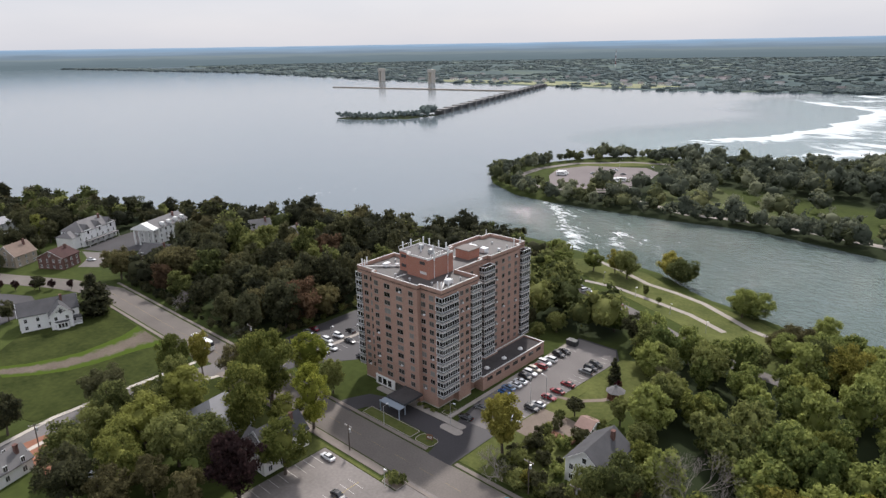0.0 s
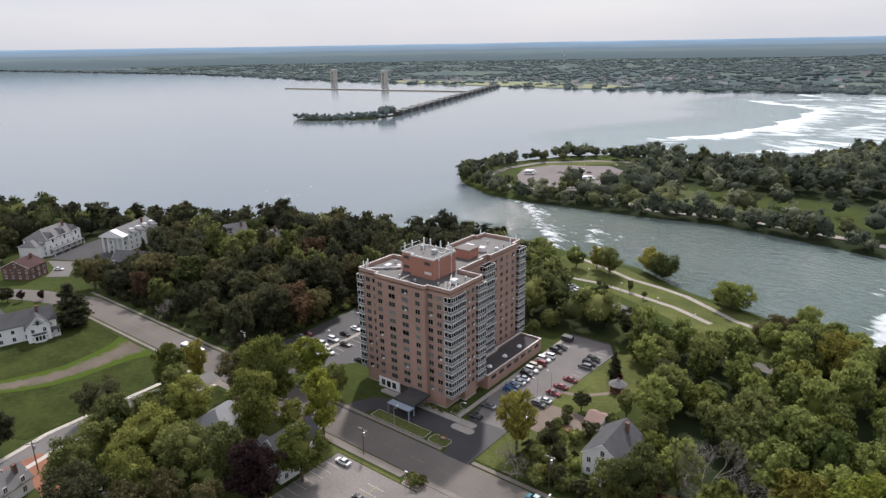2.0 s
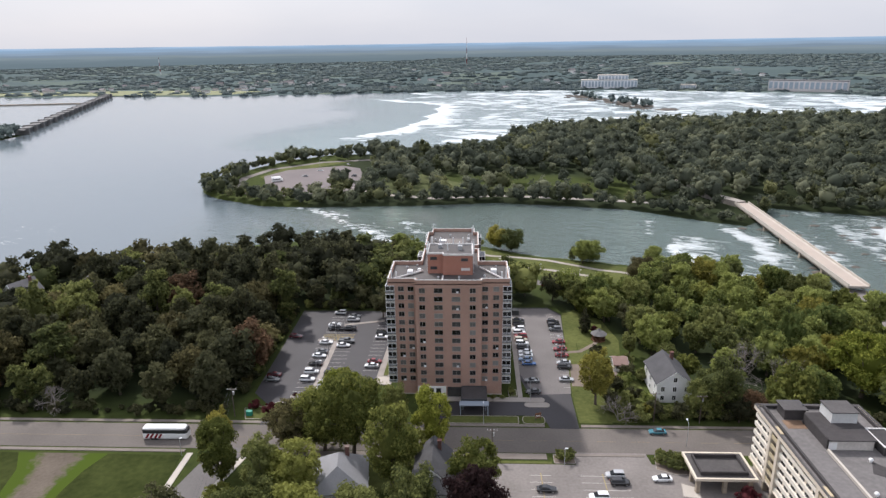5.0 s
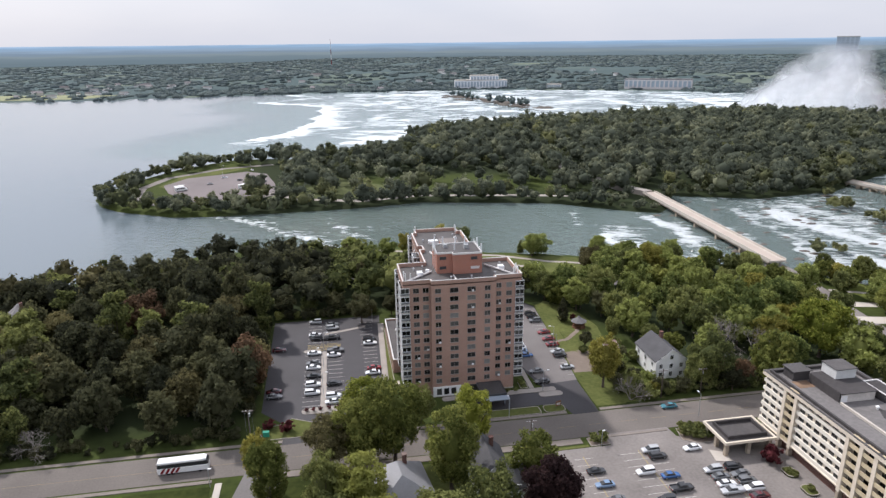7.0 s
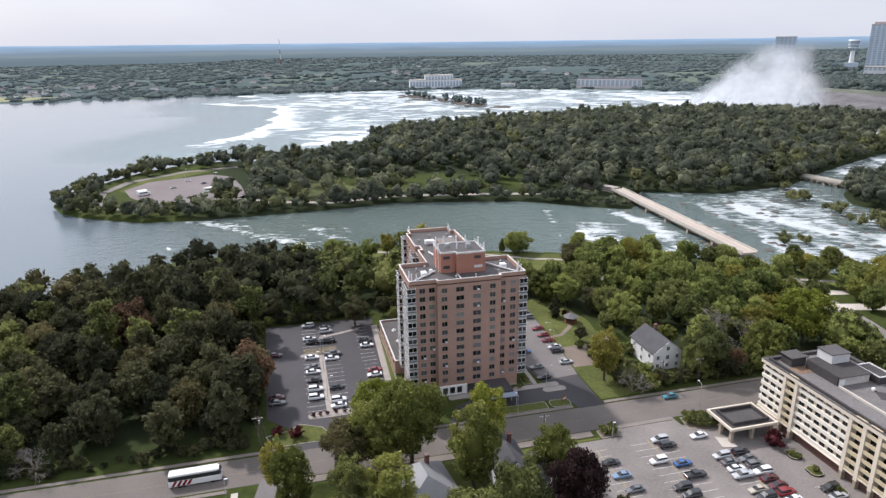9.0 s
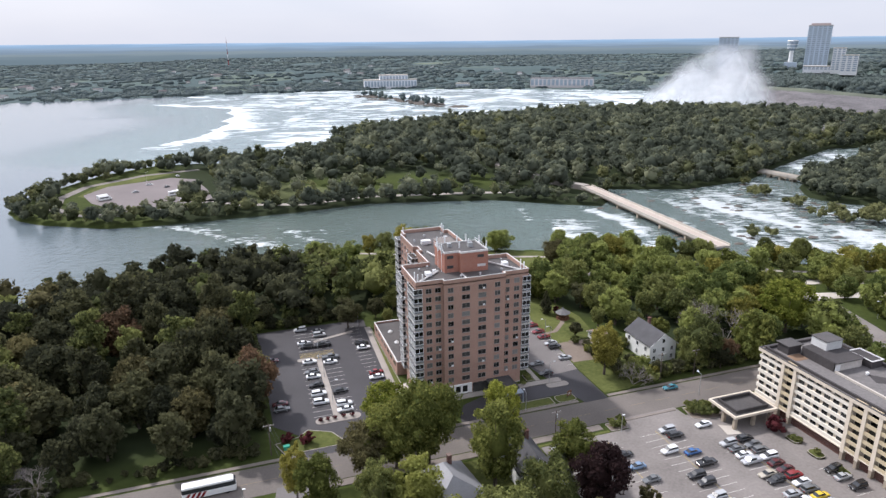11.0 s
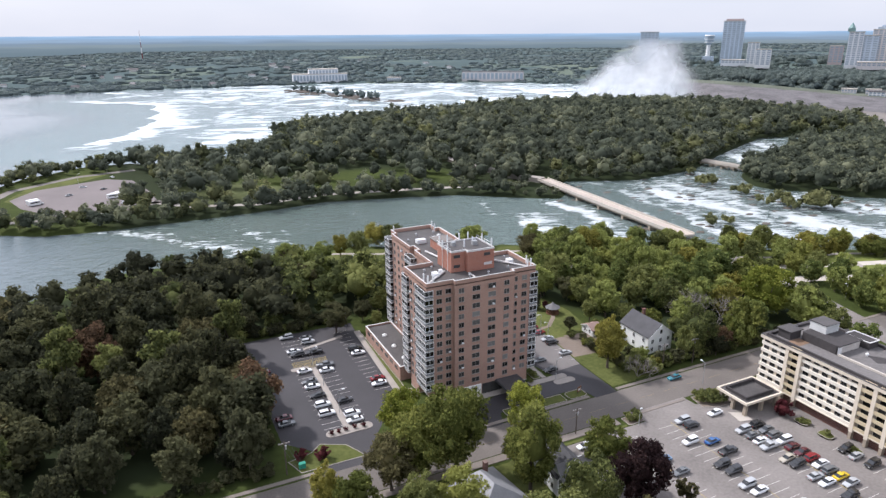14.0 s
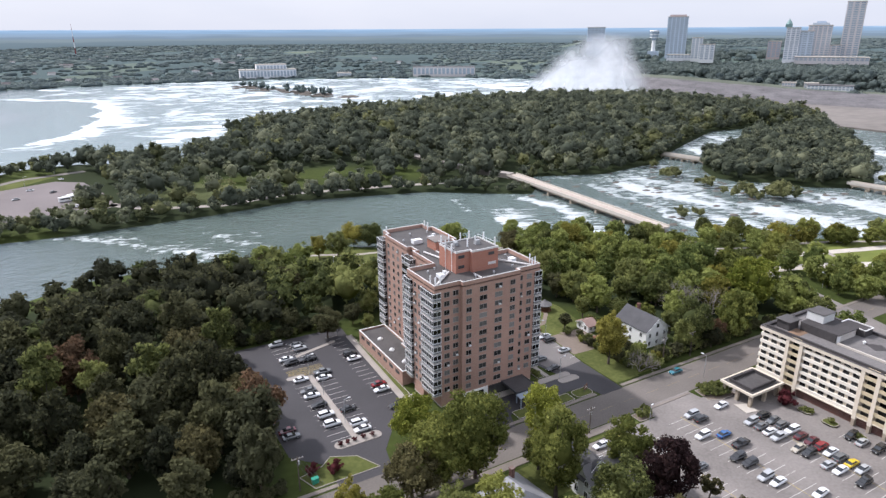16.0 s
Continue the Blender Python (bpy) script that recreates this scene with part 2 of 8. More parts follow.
SHINGLE_PINK = mat("faded_red_shingles", (0.25, 0.17, 0.145), 0.9, 0.2, 0.6, 5.0)
SHINGLE_BROWN = mat("brown_shingles", (0.20, 0.15, 0.12), 0.9, 0.25, 0.5, 5.0)
METALROOF = mat("pale_metal_roof", (0.25, 0.25, 0.26), 0.7, 0.15, 0.3, 3.0, metal=0.2)
CREAM = mat("cream_stucco", (0.62, 0.55, 0.45), 0.8, 0.07, 0.25, 3.0)
YELLOWPANEL = mat("ochre_panel", (0.50, 0.42, 0.28), 0.8, 0.12, 0.5, 4.0)
WOODBROWN = mat("brown_wood", (0.17, 0.085, 0.05), 0.85, 0.2, 1.0, 6.0)
TYRE = mat("tyre_rubber", (0.02, 0.02, 0.02), 0.9, 0.2)
RIM = mat("alloy_rim", (0.5, 0.5, 0.5), 0.35, 0.1, metal=0.8)
CARGLASS = mat("car_glass", (0.025, 0.028, 0.032), 0.08, 0.3, spec=0.6)
DAMSTONE = mat("dark_concrete", (0.17, 0.165, 0.16), 0.9, 0.25, 0.1, 0.8)
LAMP = mat("headlight_glass", (0.75, 0.75, 0.72), 0.2, 0.05)
TAIL = mat("tail_light", (0.35, 0.02, 0.02), 0.25, 0.1)

LEAF = {
    "dark": leaf_mat("leaves_dark_green", (0.050, 0.054, 0.032), (0.122, 0.122, 0.060)),
    "deep": leaf_mat("leaves_deep_green", (0.044, 0.049, 0.031), (0.098, 0.101, 0.054)),
    "green": leaf_mat("leaves_green", (0.092, 0.110, 0.042), (0.240, 0.255, 0.086)),
    "bright": leaf_mat("leaves_bright_green", (0.122, 0.142, 0.038), (0.285, 0.295, 0.080)),
    "light": leaf_mat("leaves_light_green", (0.122, 0.158, 0.050), (0.325, 0.355, 0.108)),
    "lime": leaf_mat("leaves_lime_green", (0.175, 0.205, 0.036), (0.420, 0.430, 0.085)),
    "yellow": leaf_mat("leaves_yellow_green", (0.150, 0.148, 0.034), (0.360, 0.325, 0.080)),
    "rust": leaf_mat("leaves_rust", (0.110, 0.074, 0.046), (0.240, 0.150, 0.090)),
    "brown": leaf_mat("leaves_olive_brown", (0.088, 0.082, 0.040), (0.208, 0.186, 0.086)),
    "purple": leaf_mat("leaves_dark_purple", (0.0382, 0.024, 0.025), (0.0901, 0.05, 0.046)),
    "maroon": leaf_mat("leaves_maroon", (0.06, 0.016, 0.021), (0.14, 0.04, 0.045)),
    # blue raised in this green to paint in haze over the river
    "island": leaf_mat("leaves_island_woods_hazed", (0.118, 0.136, 0.098), (0.240, 0.252, 0.158), 0.4),
    "islet": leaf_mat("leaves_islet_woods", (0.108, 0.122, 0.062), (0.240, 0.245, 0.112), 0.4),
    # bank and far: distance haze is mixed into these leaf colours
    "bank": leaf_mat("leaves_bank_woods_hazed", (0.088, 0.116, 0.122), (0.158, 0.190, 0.172), 0.3),
    "far": leaf_mat("leaves_far_woods_hazed", (0.132, 0.172, 0.182), (0.192, 0.232, 0.218), 0.1),
}


# ---- shapes ----
class Shape:
    """Vertices and faces gathered for one mesh."""

    def __init__(self):
        self.v, self.f, self.m = [], [], []

    def add(self, verts, faces, mi=0):
        k = len(self.v)
        self.v.extend(verts)
        for f in faces:
            self.f.append([i + k for i in f])
            self.m.append(mi)
        return self

    def box(self, x0, y0, z0, x1, y1, z1, mi=0):
        return self.add([(x0, y0, z0), (x1, y0, z0), (x1, y1, z0), (x0, y1, z0), (x0, y0, z1), (x1, y0, z1), (x1, y1, z1), (x0, y1, z1)],
                        [(3, 2, 1, 0), (4, 5, 6, 7), (0, 1, 5, 4), (1, 2, 6, 5), (2, 3, 7, 6), (3, 0, 4, 7)], mi)

    def prism(self, poly, z0, z1, mi=0, top=None):
        """poly counter-clockwise"""
        n = len(poly)
        v = [(x, y, z0) for x, y in poly] + [(x, y, z1) for x, y in poly]
        f = [tuple(range(n))[::-1], tuple(range(n, 2 * n))] + [(i, (i + 1) % n, n + (i + 1) % n, n + i) for i in range(n)]
        self.add(v, f, mi)
        if top is not None:
            self.m[-n - 1] = top
        return self

    def cyl(self, x, y, z0, z1, r0, r1=None, n=10, mi=0):
        r1 = r0 if r1 is None else r1
        v = [(x + r * math.cos(2 * math.pi * i / n), y + r * math.sin(2 * math.pi * i / n), z) for r, z in ((r0, z0), (r1, z1)) for i in range(n)]
        f = [tuple(range(n))[::-1], tuple(range(n, 2 * n))] + [(i, (i + 1) % n, n + (i + 1) % n, n + i) for i in range(n)]
        return self.add(v, f, mi)

    def limb(self, a, b, r0, r1, n=6, mi=0):
        a, b = Vector(a), Vector(b)
        d = (b - a).normalized()
        u = d.orthogonal().normalized()
        w = d.cross(u)
        v = []
        for p, r in ((a, r0), (b, r1)):
            for i in range(n):
                t = 2 * math.pi * i / n
                v.append(tuple(p + r * (math.cos(t) * u + math.sin(t) * w)))
        f = [tuple(range(n))[::-1], tuple(range(n, 2 * n))] + [(i, (i + 1) % n, n + (i + 1) % n, n + i) for i in range(n)]
        return self.add(v, f, mi)

    def ring(self, outer, z0, z1, t, mi=0):
        """A band of thickness t inside the outline, as of a parapet (axis-parallel corners)."""
        n = len(outer)
        inner = []
        for i in range(n):
            a, b, c = Vector(outer[i - 1]), Vector(outer[i]), Vector(outer[(i + 1) % n])
            d1, d2 = (b - a).normalized(), (c - b).normalized()
            n1, n2 = Vector((-d1.y, d1.x)), Vector((-d2.y, d2.x))
            k = n1 + n2
            k = k / max(0.2, k.dot(n1))
            inner.append((b.x + t * k.x, b.y + t * k.y))
        v = [(x, y, z) for z in (z0, z1) for p in (outer, inner) for x, y in p]
        f = []
        for i in range(n):
            j = (i + 1) % n
            f += [(i, j, 2 * n + j, 2 * n + i), (n + j, n + i, 3 * n + i, 3 * n + j), (2 * n + i, 2 * n + j, 3 * n + j, 3 * n + i), (i, n + i, n + j, j)]
        return self.add(v, f, mi)

    def mesh(self, name, *mats):
        me = bpy.data.meshes.new(name)
        me.from_pydata(self.v, [], self.f)
        for m in mats:
            me.materials.append(m)
        if len(mats) > 1:
            me.polygons.foreach_set("material_index", self.m)
        me.update()
        return me


def part(name, shape, material, parent, label="", at=None):
    """One mesh object under a thing or a part."""
    if isinstance(shape, bpy.types.Mesh):
        me = shape
    else:
        mats = material if isinstance(material, (list, tuple)) else [material]
        me = shape.mesh(name, *mats)
    ob = new(name, me)
    ob.parent = parent
    if at is not None:
        ob.matrix_basis = at
    if label:
        ob["label"] = label
    return ob


def thing(name, label, category, x=0, y=0, z=0, rz=0, group="", kind=""):
    ob = new(name)
    ob.empty_display_size = 0.5
    ob.matrix_basis = pose(x, y, z, 0, 0, rz)
    return tagged(ob, label, category, group, kind)


def structure(name, shape, material, label):
    mats = material if isinstance(material, (list, tuple)) else [material]
    return tagged(new(name, shape.mesh(name, *mats)), label, name.split("_")[0], kind="structure")


def signed(poly, X, Y):
    """Distance to the outline of poly, positive inside."""
    d = np.full(X.shape, 1e18)
    inside = np.zeros(X.shape, bool)
    n = len(poly)
    for i in range(n):
        (ax, ay), (bx, by) = poly[i], poly[(i + 1) % n]
        ex, ey = bx - ax, by - ay
        t = np.clip(((X - ax) * ex + (Y - ay) * ey) / (ex * ex + ey * ey), 0, 1)
        d = np.minimum(d, (X - ax - t * ex) ** 2 + (Y - ay - t * ey) ** 2)
        if ay != by:
            inside ^= ((ay > Y) != (by > Y)) & (X < (bx - ax) * (Y - ay) / (by - ay) + ax)
    return np.where(inside, 1, -1) * np.sqrt(d)


def step(a, b, x):
    t = np.clip((x - a) / (b - a), 0, 1)
    return t * t * (3 - 2 * t)


# ---- land and water ----
NEAR_SHORE = [(-5200, -900), (-2200, -260), (-1100, -40), (-760, 60), (-630, 105), (-550, 135), (-461, 168), (-404, 190), (-338, 222), (-283, 255), (-230, 288),
              (-190, 289), (-148, 282), (-118, 279), (-92, 262), (-60, 252), (-24, 236), (0, 223), (28, 216), (46, 203), (65, 181), (114, 158), (136, 146), (200, 128),
              (330, 150), (420, 235), (520, 300), (700, 280), (900, 60), (1300, -600), (2000, -2500), (-5200, -2500)]
GOAT = [(-337, 440), (-325, 414), (-308, 396), (-268, 372), (-233, 369), (-160, 372), (-107, 380), (-55, 368), (-20, 358), (12, 333), (36, 318), (54, 334), (68, 362),
        (121, 341), (187, 350), (250, 386), (300, 410), (375, 446), (430, 440), (480, 418), (530, 412), (575, 450), (600, 520), (606, 590), (585, 680), (540, 740), (480, 790), (423, 822), (302, 842), (184, 790), (27, 768),
        (-40, 738), (-78, 704), (-88, 645), (-108, 598), (-146, 578), (-180, 574), (-225, 590), (-262, 588), (-300, 556), (-322, 510), (-335, 470)]
GREEN = [(182, 290), (184, 272), (200, 257), (210, 236), (234, 217), (262, 218), (300, 240), (345, 270), (410, 318), (470, 368), (500, 402), (440, 402), (385, 398), (340, 376), (300, 362), (262, 348), (232, 338), (200, 315)]
SPIT = [(-832, 652), (-790, 640), (-735, 662), (-694, 735), (-722, 775), (-760, 745), (-775, 690), (-815, 668)]
FAR_SHORE = [(-6500, 2700), (-3600, 2080), (-5435, 1729), (-5200, 1690), (-2851, 1760), (-2000, 1615), (-1500, 1528), (-997, 1492), (-684, 1472), (-295, 1540), (102, 1552), (369, 1478),
             (560, 1380), (690, 1240), (700, 1080), (660, 960), (720, 820), (790, 680), (870, 470), (960, 200), (1250, -500), (6500, -2600), (6500, 6500), (-6500, 6500)]
PLATEAU = [(700, 1010), (690, 905), (790, 740), (880, 600), (960, 420), (1040, 120), (1300, -450), (4800, -1400), (4800, 4400), (2600, 3300)]
WATER_Z = -1.5


def land_height(X, Y):
    d = np.maximum.reduce([signed(p, X, Y) for p in (NEAR_SHORE, GOAT, GREEN, SPIT, FAR_SHORE)])
    far = signed(FAR_SHORE, X, Y)
    z = np.clip(d * 0.45 - 1.5, -5, 0)
    z = np.where(d > 3.3, 0, z)
    z += 22 * step(60, 500, far) * step(-900, -100, X)
    pl = signed(PLATEAU, X, Y)
    z += np.where(far > 0, 28 * step(0, 70, pl), 0)
    hill = np.exp(-(((X - 250) / 260) ** 2 + ((Y - 610) / 170) ** 2))
    z += np.where(signed(GOAT, X, Y) > 0, 10 * np.maximum(0, hill - 0.04) * step(0, 60, signed(GOAT, X, Y)), 0)
    return z


def axis(parts):
    out = []
    for a, b, s in parts:
        out.extend(np.arange(a, b, s))
    out.append(parts[-1][1])
    return np.array(out, float)


GX = axis([(-5700, -1600, 170), (-1600, -640, 40), (-640, 560, 5.5), (560, 1400, 30), (1400, 5700, 190)])
GY = axis([(-2000, -200, 150), (-200, 140, 17), (140, 860, 5.5), (860, 1330, 11), (1330, 1700, 26), (1700, 5700, 150)])
GXX, GYY = np.meshgrid(GX, GY)
GZ = land_height(GXX, GYY)


def sheet(name, Z, keep, material, smooth=True):
    ny, nx = Z.shape
    idx = np.arange(ny * nx).reshape(ny, nx)
    quads = np.stack([idx[:-1, :-1], idx[:-1, 1:], idx[1:, 1:], idx[1:, :-1]], -1).reshape(-1, 4)
    quads = quads[keep.reshape(-1)]
    used, inv = np.unique(quads, return_inverse=True)
    v = np.stack([GXX, GYY, Z], -1).reshape(-1, 3)[used]
    me = bpy.data.meshes.new(name)
    me.from_pydata(v.tolist(), [], inv.reshape(-1, 4).tolist())
    me.materials.append(material)
    me.polygons.foreach_set("use_smooth", [smooth] * len(me.polygons))
    me.update()
    return me, v


def ground_material():
    """Grass, darker woodland floor, fields and bare rock by patches; far fields carry blue haze."""
    m = mat("open_ground", (0.036, 0.050, 0.016), 0.95, 0.35, 0.03, 0.5, col2=(0.070, 0.088, 0.024), spec=0.05)
    n, l = m.node_tree.nodes, m.node_tree.links
    p = n["Principled BSDF"]
    old = p.inputs["Base Color"].links[0].from_socket
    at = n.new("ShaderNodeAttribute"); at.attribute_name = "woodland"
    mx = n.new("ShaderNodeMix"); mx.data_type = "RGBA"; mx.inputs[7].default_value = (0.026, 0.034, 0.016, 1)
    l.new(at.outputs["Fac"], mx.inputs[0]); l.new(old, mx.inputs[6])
    geo = n.new("ShaderNodeNewGeometry")
    vo = n.new("ShaderNodeTexVoronoi"); vo.inputs["Scale"].default_value = 0.006
    l.new(geo.outputs["Position"], vo.inputs["Vector"])
    # fields over the river: distance haze is put into these blue-greens
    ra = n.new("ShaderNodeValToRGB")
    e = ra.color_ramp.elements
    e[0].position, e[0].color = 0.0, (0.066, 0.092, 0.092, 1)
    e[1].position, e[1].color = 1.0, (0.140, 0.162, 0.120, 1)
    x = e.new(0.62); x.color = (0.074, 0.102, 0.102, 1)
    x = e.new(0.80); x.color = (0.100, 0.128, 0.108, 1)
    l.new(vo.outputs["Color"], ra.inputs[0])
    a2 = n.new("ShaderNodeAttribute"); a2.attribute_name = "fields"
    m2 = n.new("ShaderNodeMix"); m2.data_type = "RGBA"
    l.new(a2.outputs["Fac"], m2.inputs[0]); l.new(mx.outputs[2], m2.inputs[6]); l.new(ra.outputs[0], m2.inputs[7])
    l.new(m2.outputs[2], p.inputs["Base Color"])
    return m


ground_me, gv = sheet("ground", GZ, np.ones((len(GY) - 1, len(GX) - 1), bool), ground_material())
ground = tagged(new("ground", ground_me), "grassy and wooded land along a wide river", "ground", kind="structure")

FOREST_LEFT = [(-620, 110), (-620, 60), (-420, 60), (-412, 108), (-345, 125), (-305, 118), (-300, 109), (-240, 109), (-193, 109), (-193, 191), (-112, 191), (-97, 192), (-97, 208), (-140, 230),
               (-160, 262), (-216, 274), (-283, 246), (-338, 214), (-404, 182), (-461, 160), (-550, 128)]
FOREST_RIGHT = [(-92, 194), (-74, 174), (-63, 146), (-55, 142), (-55, 107), (-25, 107), (6, 108), (20, 140), (29, 172), (30, 206), (0, 216), (-24, 228), (-36, 232), (-42, 206), (-60, 204), (-88, 210)]
VX, VY = gv[:, 0], gv[:, 1]
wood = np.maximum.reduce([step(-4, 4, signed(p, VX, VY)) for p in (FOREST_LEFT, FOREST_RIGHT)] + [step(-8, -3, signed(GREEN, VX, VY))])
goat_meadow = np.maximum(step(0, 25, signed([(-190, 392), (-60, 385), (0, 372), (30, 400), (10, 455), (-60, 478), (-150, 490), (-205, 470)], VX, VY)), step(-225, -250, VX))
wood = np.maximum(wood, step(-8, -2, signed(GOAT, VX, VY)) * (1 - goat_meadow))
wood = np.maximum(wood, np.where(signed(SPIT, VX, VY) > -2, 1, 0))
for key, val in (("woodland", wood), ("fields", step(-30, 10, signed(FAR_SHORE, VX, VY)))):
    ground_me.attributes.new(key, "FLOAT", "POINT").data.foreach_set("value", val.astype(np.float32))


def ledge(line, X, Y, up, down):
    """White water along a rock ledge: sharp on its upstream side, trailing away to the right of the line."""
    best, side = np.full(X.shape, 1e9), np.zeros(X.shape)
    for (ax, ay), (bx, by) in zip(line, line[1:]):
        ex, ey = bx - ax, by - ay
        t = np.clip(((X - ax) * ex + (Y - ay) * ey) / (ex * ex + ey * ey), 0, 1)
        dx, dy = X - ax - t * ex, Y - ay - t * ey
        d = np.hypot(dx, dy)
        side = np.where(d < best, ex * dy - ey * dx, side)
        best = np.minimum(best, d)
    return np.where(side < 0, np.exp(-best / down), np.exp(-(best / up) ** 2))


LEDGES = [  # line, upstream and downstream reach, strength
    ([(-262, 738), (-228, 766), (-204, 850), (-190, 910), (-178, 1000), (-180, 1080), (-187, 1190), (-240, 1245), (-310, 1285)], 8, 44, 0.85),
    ([(-152, 686), (-112, 712), (-88, 736)], 6, 16, 0.8), ([(-170, 850), (-112, 792), (-62, 762)], 12, 34, 0.6), ([(-110, 900), (-96, 985), (-10, 1080), (90, 1190)], 14, 60, 0.55),
    ([(60, 860), (80, 960), (190, 1010)], 14, 70, 0.5), ([(170, 1060), (200, 1200), (150, 1380)], 20, 90, 0.6), ([(330, 880), (370, 1010), (350, 1200)], 16, 80, 0.65), ([(470, 840), (500, 960), (520, 1150)], 16, 90, 0.75),
    ([(-60, 1210), (-20, 1330), (-120, 1440)], 18, 80, 0.6), ([(-260, 1330), (-200, 1420), (-260, 1500)], 14, 60, 0.5),
    ([(-174, 288), (-182, 307), (-200, 323), (-217, 349), (-246, 369)], 3, 13, 0.6), ([(-150, 300), (-168, 330)], 3, 10, 0.35),
    ([(-12, 230), (-19, 262), (-17, 279)], 4, 20, 0.85), ([(22, 258), (29, 284), (22, 309)], 4, 9, 0.85), ([(-24, 306), (-19, 330)], 3, 6, 0.35), ([(-5, 285), (2, 302)], 3, 7, 0.4), ([(14, 228), (18, 250)], 3, 12, 0.6),
    ([(53, 262), (50, 303)], 4, 13, 0.8), ([(66, 204), (71, 234)], 4, 20, 0.9), ([(84, 240), (80, 275), (88, 318)], 4, 9, 0.6), ([(111, 236), (103, 280), (108, 314)], 4, 16, 0.9), ([(128, 226), (124, 262)], 3, 9, 0.6), ([(136, 290), (134, 326)], 3, 12, 0.7),
    ([(128, 150), (134, 182), (128, 212)], 5, 26, 0.95), ([(176, 206), (172, 250)], 4, 16, 0.7), ([(186, 140), (190, 208)], 5, 30, 0.9), ([(96, 190), (92, 216)], 4, 14, 0.8), ([(240, 150), (246, 214)], 5, 26, 0.8), ([(290, 190), (286, 232)], 5, 30, 0.8), ([(380, 250), (384, 295)], 6, 40, 0.8),
    ([(250, 352), (262, 378)], 4, 30, 0.7), ([(330, 372), (340, 420)], 4, 30, 0.7), ([(170, 310), (178, 346)], 4, 16, 0.6)]


def rapids(X, Y):
    """How rough the water is, 0 calm to 1 wild, and how white."""
    chan = (Y < 440) * step(60, 130, Y)
    w = (0.20 * step(-330, -170, X) + 0.12 * step(-60, 30, X) + 0.08 * step(50, 80, X)) * chan
    edge = X + 275 + 45 * np.sin(Y / 90) - 0.02 * (Y - 900)
    far = step(-130, 20, edge) * step(560, 640, Y + 0.25 * (X + 250)) * (Y > 500)
    w = w + far * 0.10
    bend = np.array([noise.noise((x * 0.018, y * 0.018, 2.0)) for x, y in zip(X, Y)]) * (12 * far + 5)
    bend2 = np.array([noise.noise((x * 0.05, y * 0.05, 7.0)) for x, y in zip(X, Y)]) * (5 * far + 2)
    X, Y = X + bend + bend2, Y + bend - bend2
    white = 0.40 * far * step(40, 200, edge) + 0.33 * step(55, 85, X) * chan
    for line, up, down, k in LEDGES:
        white = np.maximum(white, k * ledge(line, X, Y, up, down) * np.where(line[0][1] > 600, Y > 560, Y < 460))
    for cx, cy, rx, ry, k in ((-350, 1090, 60, 30, 0.22), (-270, 660, 40, 16, 0.15), (-225, 1040, 40, 26, 0.2)):
        white = np.maximum(white, k * np.exp(-((X - cx) / rx) ** 2 - ((Y - cy) / ry) ** 2))
    return np.clip(w + 0.1 * white * (1 - far), 0, 1), np.clip(white, 0, 1), far, np.clip(far + 0.45 * chan * step(-120, 20, X), 0, 1)


